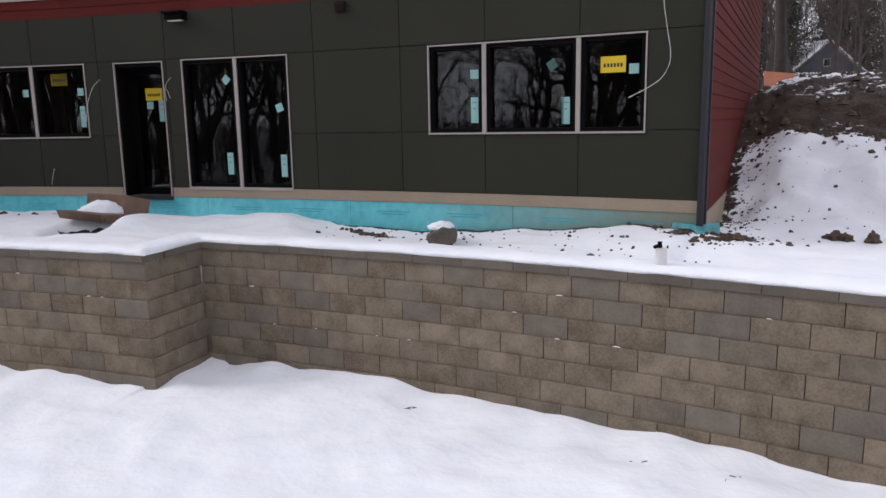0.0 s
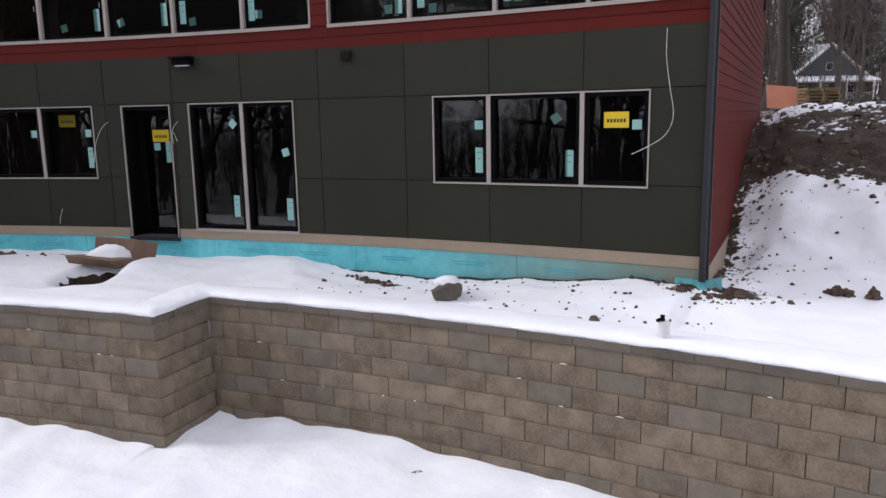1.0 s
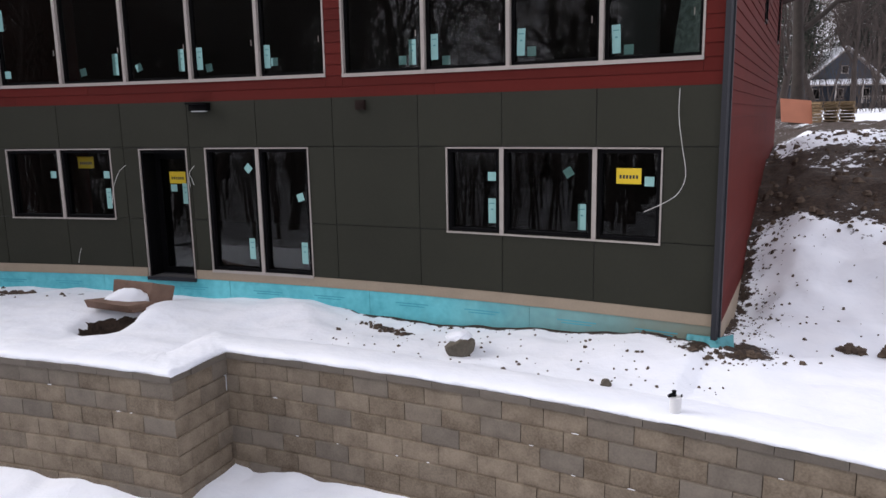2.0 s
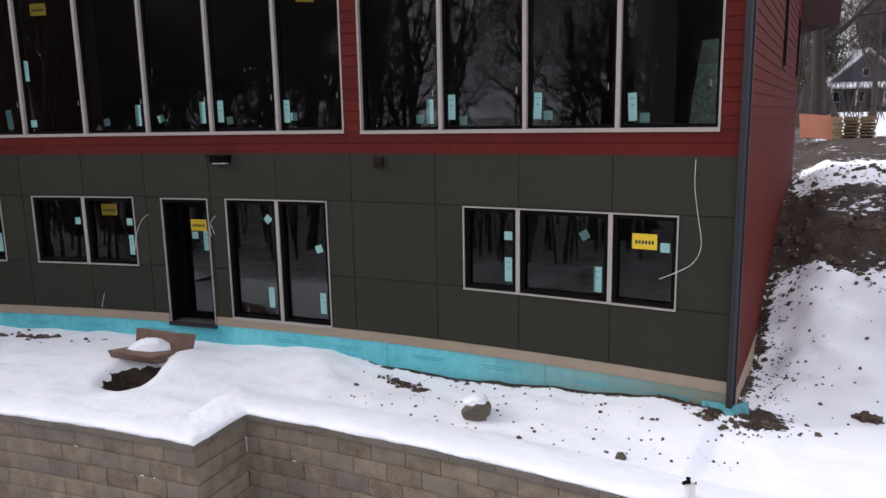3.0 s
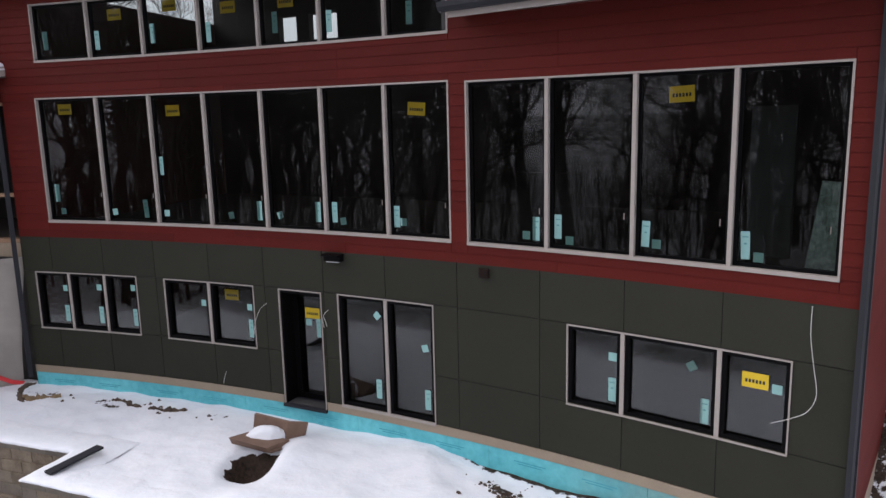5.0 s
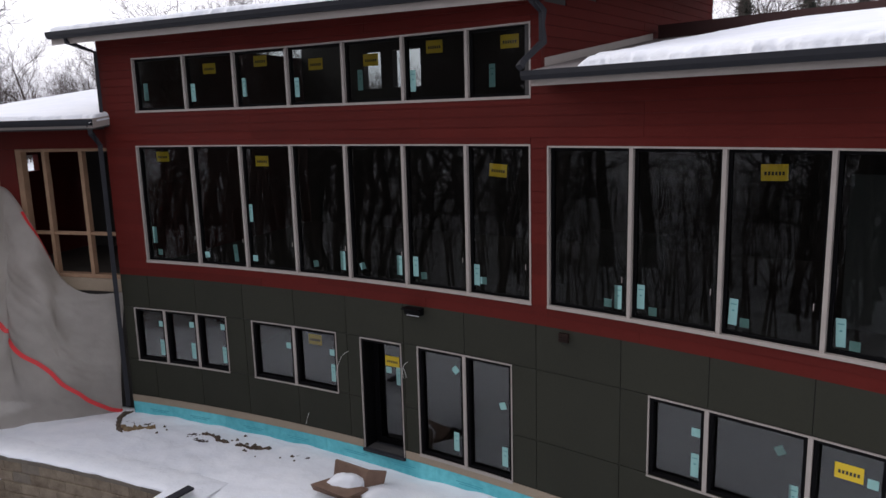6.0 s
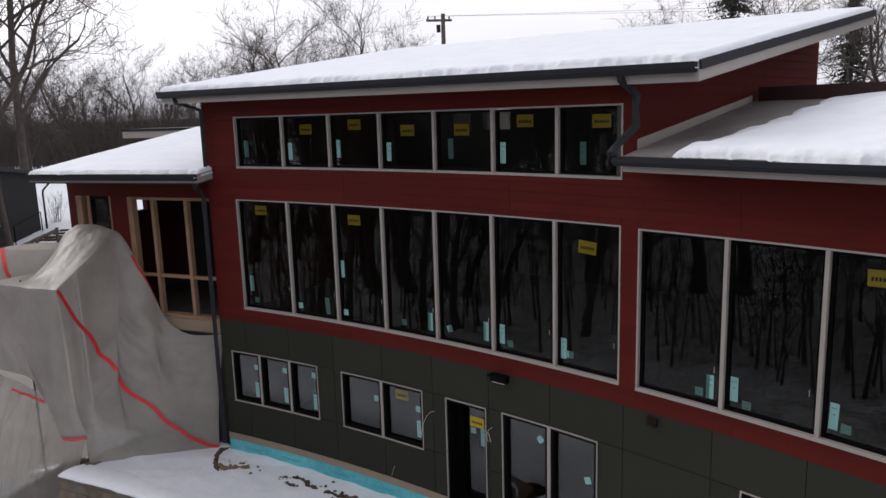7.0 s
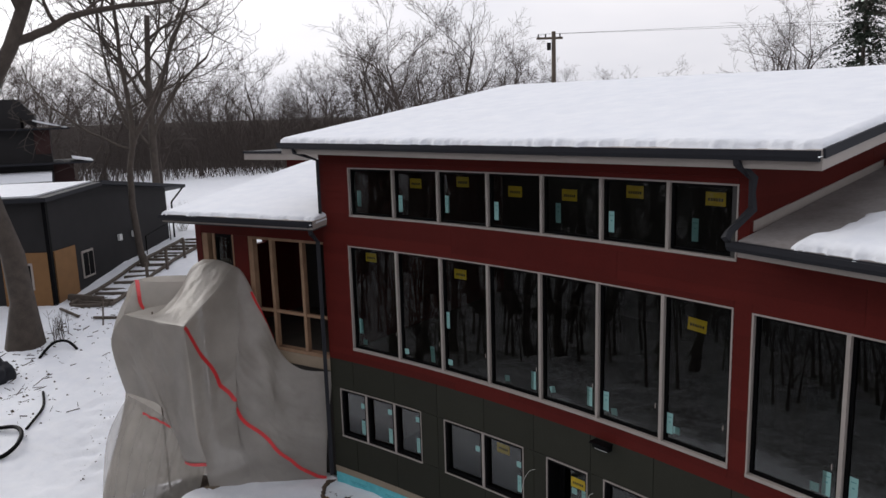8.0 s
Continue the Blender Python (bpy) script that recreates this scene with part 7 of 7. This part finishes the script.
def litter():
    """Twigs, leaves and clods strewn over the lower snow."""
    rg = random.Random(77)
    V, F = [], []

    def stick(x, y, ln, w, a):
        dx, dy = math.cos(a) * ln / 2, math.sin(a) * ln / 2
        nx, ny = -math.sin(a) * w, math.cos(a) * w
        b = len(V)
        for sx, sy in ((-dx, -dy), (dx, dy)):
            z = ground_at(x + sx, y + sy)
            V.extend([(x + sx + nx, y + sy + ny, z - 0.01), (x + sx - nx, y + sy - ny, z - 0.01), (x + sx, y + sy, z + w * 1.6)])
        F.extend([(b, b + 2, b + 5, b + 3), (b + 2, b + 1, b + 4, b + 5), (b, b + 1, b + 2), (b + 3, b + 5, b + 4)])

    def fleck(x, y, r):
        b = len(V)
        z = ground_at(x, y)
        for k in range(5):
            a = k * 1.2566 + rg.uniform(-0.4, 0.4)
            q = r * rg.uniform(0.6, 1.3)
            V.append((x + math.cos(a) * q, y + math.sin(a) * q * 0.7, z - 0.015))
        V.append((x, y, z + r * 0.55))
        F.extend([(b + k, b + (k + 1) % 5, b + 5) for k in range(5)])

    for cx, cy, sx, sy, n in ((-26.2, 13.5, 1.3, 0.6, 80), (-28.5, 15.0, 1.4, 0.9, 80), (-24.2, 12.3, 1.0, 0.6, 30), (-29.8, 17.6, 1.4, 1.0, 70), (-31.5, 20.2, 1.4, 0.8, 80), (-26, 17, 2.5, 2.0, 14)):
        for _ in range(n):
            x, y = rg.gauss(cx, sx), rg.gauss(cy, sy)
            if rg.random() < 0.5:
                stick(x, y, 0.1 + 0.4 * rg.random() ** 2, rg.uniform(0.006, 0.02), rg.uniform(0, 3.14))
            else:
                fleck(x, y, 0.02 + 0.1 * rg.random() ** 2)
    # a trodden trail
    for k in range(50):
        f = rg.random()
        x, y = -25.6 + 6.8 * f + rg.gauss(0, 0.28), 17.0 - 5.6 * f + rg.gauss(0, 0.2)
        fleck(x, y, rg.uniform(0.02, 0.055))
    # dry stems in the snow before the wall
    for x, y in ((-0.37, 6.68), (-0.33, 6.7), (1.54, 5.51), (2.13, 5.24), (-6.9, 8.3)):
        for _ in range(3):
            stick(x + rg.gauss(0, 0.04), y + rg.gauss(0, 0.03), rg.uniform(0.02, 0.06), 0.005, rg.uniform(0, 3.1))
    ob = mesh_part("litter", V, F, M_LITTER)
    tagged(ob, "dark twigs, leaves and clods strewn on the snow", "litter", kind="stuff")


litter()


def soil_scarp(points, radius, seed, label, mat, squash=0.8):
    """A broken edge of soil that shows through the snow."""
    rg = random.Random(seed)
    bm = bmesh.new()
    P, R = [], []
    for (x0, y0), (x1, y1) in zip(points, points[1:]):
        for k in range(6):
            f = k / 6
            x, y = x0 + (x1 - x0) * f + rg.gauss(0, 0.012), y0 + (y1 - y0) * f + rg.gauss(0, 0.012)
            P.append((x, y, ground_at(x, y) + 0.005))
            R.append(radius * rg.uniform(0.35, 1.2))
    R[0] = R[-1] = radius * 0.2
    tube(bm, P, R, 7)
    for v in bm.verts:
        v.co += Vector((rg.gauss(0, 0.006), rg.gauss(0, 0.006), rg.gauss(0, 0.006)))
    tagged(part("soil_edge", bm, mat, None), label, "soil")


EDGE_LABEL = "ragged edge of brown soil breaking through the snow"
soil_scarp([(-8.70, 11.97), (-8.58, 12.0), (-8.35, 11.92), (-8.15, 11.77), (-7.92, 11.78)], 0.05, 1, EDGE_LABEL, M_DIRT)
soil_scarp([(-7.76, 11.67), (-7.64, 11.71), (-7.43, 11.67), (-7.29, 11.67), (-6.98, 11.76)], 0.05, 2, EDGE_LABEL, M_DIRT)
soil_scarp([(-10.93, 12.7), (-10.99, 12.5), (-10.84, 12.17), (-10.5, 11.78), (-10.3, 11.64)], 0.055, 3, EDGE_LABEL, M_DIRT)
soil_scarp([(-10.52, 11.85), (-10.28, 11.75), (-10.11, 11.88), (-9.91, 11.97), (-9.85, 12.08)], 0.075, 4, "pale brown root lying half in the snow", M_PALLET)


def sapling(x, y, seed, n, h):
    rg = random.Random(seed)
    t = thing("shrub", (x, y, ground_at(x, y)), "low leafless shrub of thin brown stems in the snow", "shrub")
    for _ in range(n):
        p = Vector((x + rg.gauss(0, 0.15), y + rg.gauss(0, 0.15), ground_at(x, y) - 0.1))
        d = Vector((rg.gauss(0, 0.25), rg.gauss(0, 0.25), 1)).normalized()
        L = h * rg.uniform(0.5, 1)
        bm = bmesh.new()
        tube(bm, [p, p + d * L * 0.5 + Vector((rg.gauss(0, 0.08), 0, 0)), p + d * L], [0.014, 0.01, 0.005], 4)
        for _ in range(4):
            f = rg.uniform(0.35, 0.9)
            q = p + d * L * f
            e = (d + Vector((rg.gauss(0, 0.5), rg.gauss(0, 0.5), 0.2))).normalized()
            tube(bm, [q, q + e * L * 0.3 * rg.uniform(0.5, 1.2)], [0.007, 0.003], 3)
        part("stem", bm, M_BARK, t)


sapling(-28.9, 16.7, 3, 12, 1.5)
sapling(-29.6, 17.3, 4, 9, 1.2)
sapling(-41.5, 33.5, 5, 20, 2.2)
sapling(-39.5, 34.5, 6, 16, 1.9)

for k, (a, b, w) in enumerate((((-34.1, 20.5), (-31.6, 21.0), 0.2), ((-33.4, 20.2), (-31.3, 20.7), 0.18), ((-33.8, 20.35), (-31.9, 20.85), 0.2), ((-30.2, 19.2), (-28.6, 19.8), 0.1), ((-32.9, 19.3), (-31.0, 19.0), 0.09))):
    lift = 0.08 + (0.18 if k == 2 else 0)
    bm = strut((a[0], a[1], ground_at(*a) + lift), (b[0], b[1], ground_at(*b) + lift), w, w)
    tagged(part("beam", bm, M_TIMBER), "dark weathered timber lying in the snow by the steps", "timber", "loose timbers")
stake = strut((-29.1, 18.9, ground_at(-29.1, 18.9) - 0.1), (-29.5, 19.3, ground_at(-29.5, 19.3) + 1.0), 0.06, 0.06)
tagged(part("stake", stake, M_TIMBER), "dark wooden stake leaning out of the snow", "stake")

# ---------------------------------------------------------------- pole and wires
px, py = -16.8, 39.7
pole = thing("utility_pole", (px, py, ground_at(px, py)), "brown wooden utility pole with a crossarm and wires", "utility pole")
part("post", tube(bmesh.new(), [(px, py, ground_at(px, py) - 0.3), (px, py, 13.3)], [0.18, 0.12], 8), M_POLE, pole)
wd = Vector((0.86, 0.5, 0))
part("crossarm", strut(Vector((px, py, 12.95)) - wd * 0.95, Vector((px, py, 12.95)) + wd * 0.5, 0.1, 0.12), M_POLE, pole)
for q in (-0.85, -0.45, 0.35):
    o = Vector((px, py, 13.0)) + wd * q
    part("insulator", tube(bmesh.new(), [o, o + Vector((0, 0, 0.18))], 0.04, 6), M_CHAR, pole)
part("transformer", tube(bmesh.new(), [(px - 0.2, py - 0.2, 12.3), (px - 0.2, py - 0.2, 12.7)], 0.12, 8), M_GREYWALL, pole)
for q, far in ((-0.85, (60, 75, 17.5)), (0.35, (60, 76, 16.8)), (-0.45, (-70, 62, 12.5))):
    a, b = Vector((px, py, 13.18)) + wd * q, Vector(far)
    bm = bmesh.new()
    tube(bm, [a.lerp(b, i / 16) - Vector((0, 0, 1.4 * math.sin(math.pi * i / 16))) for i in range(17)], 0.007, 4)
    part("wire", bm, M_BLACK, pole)
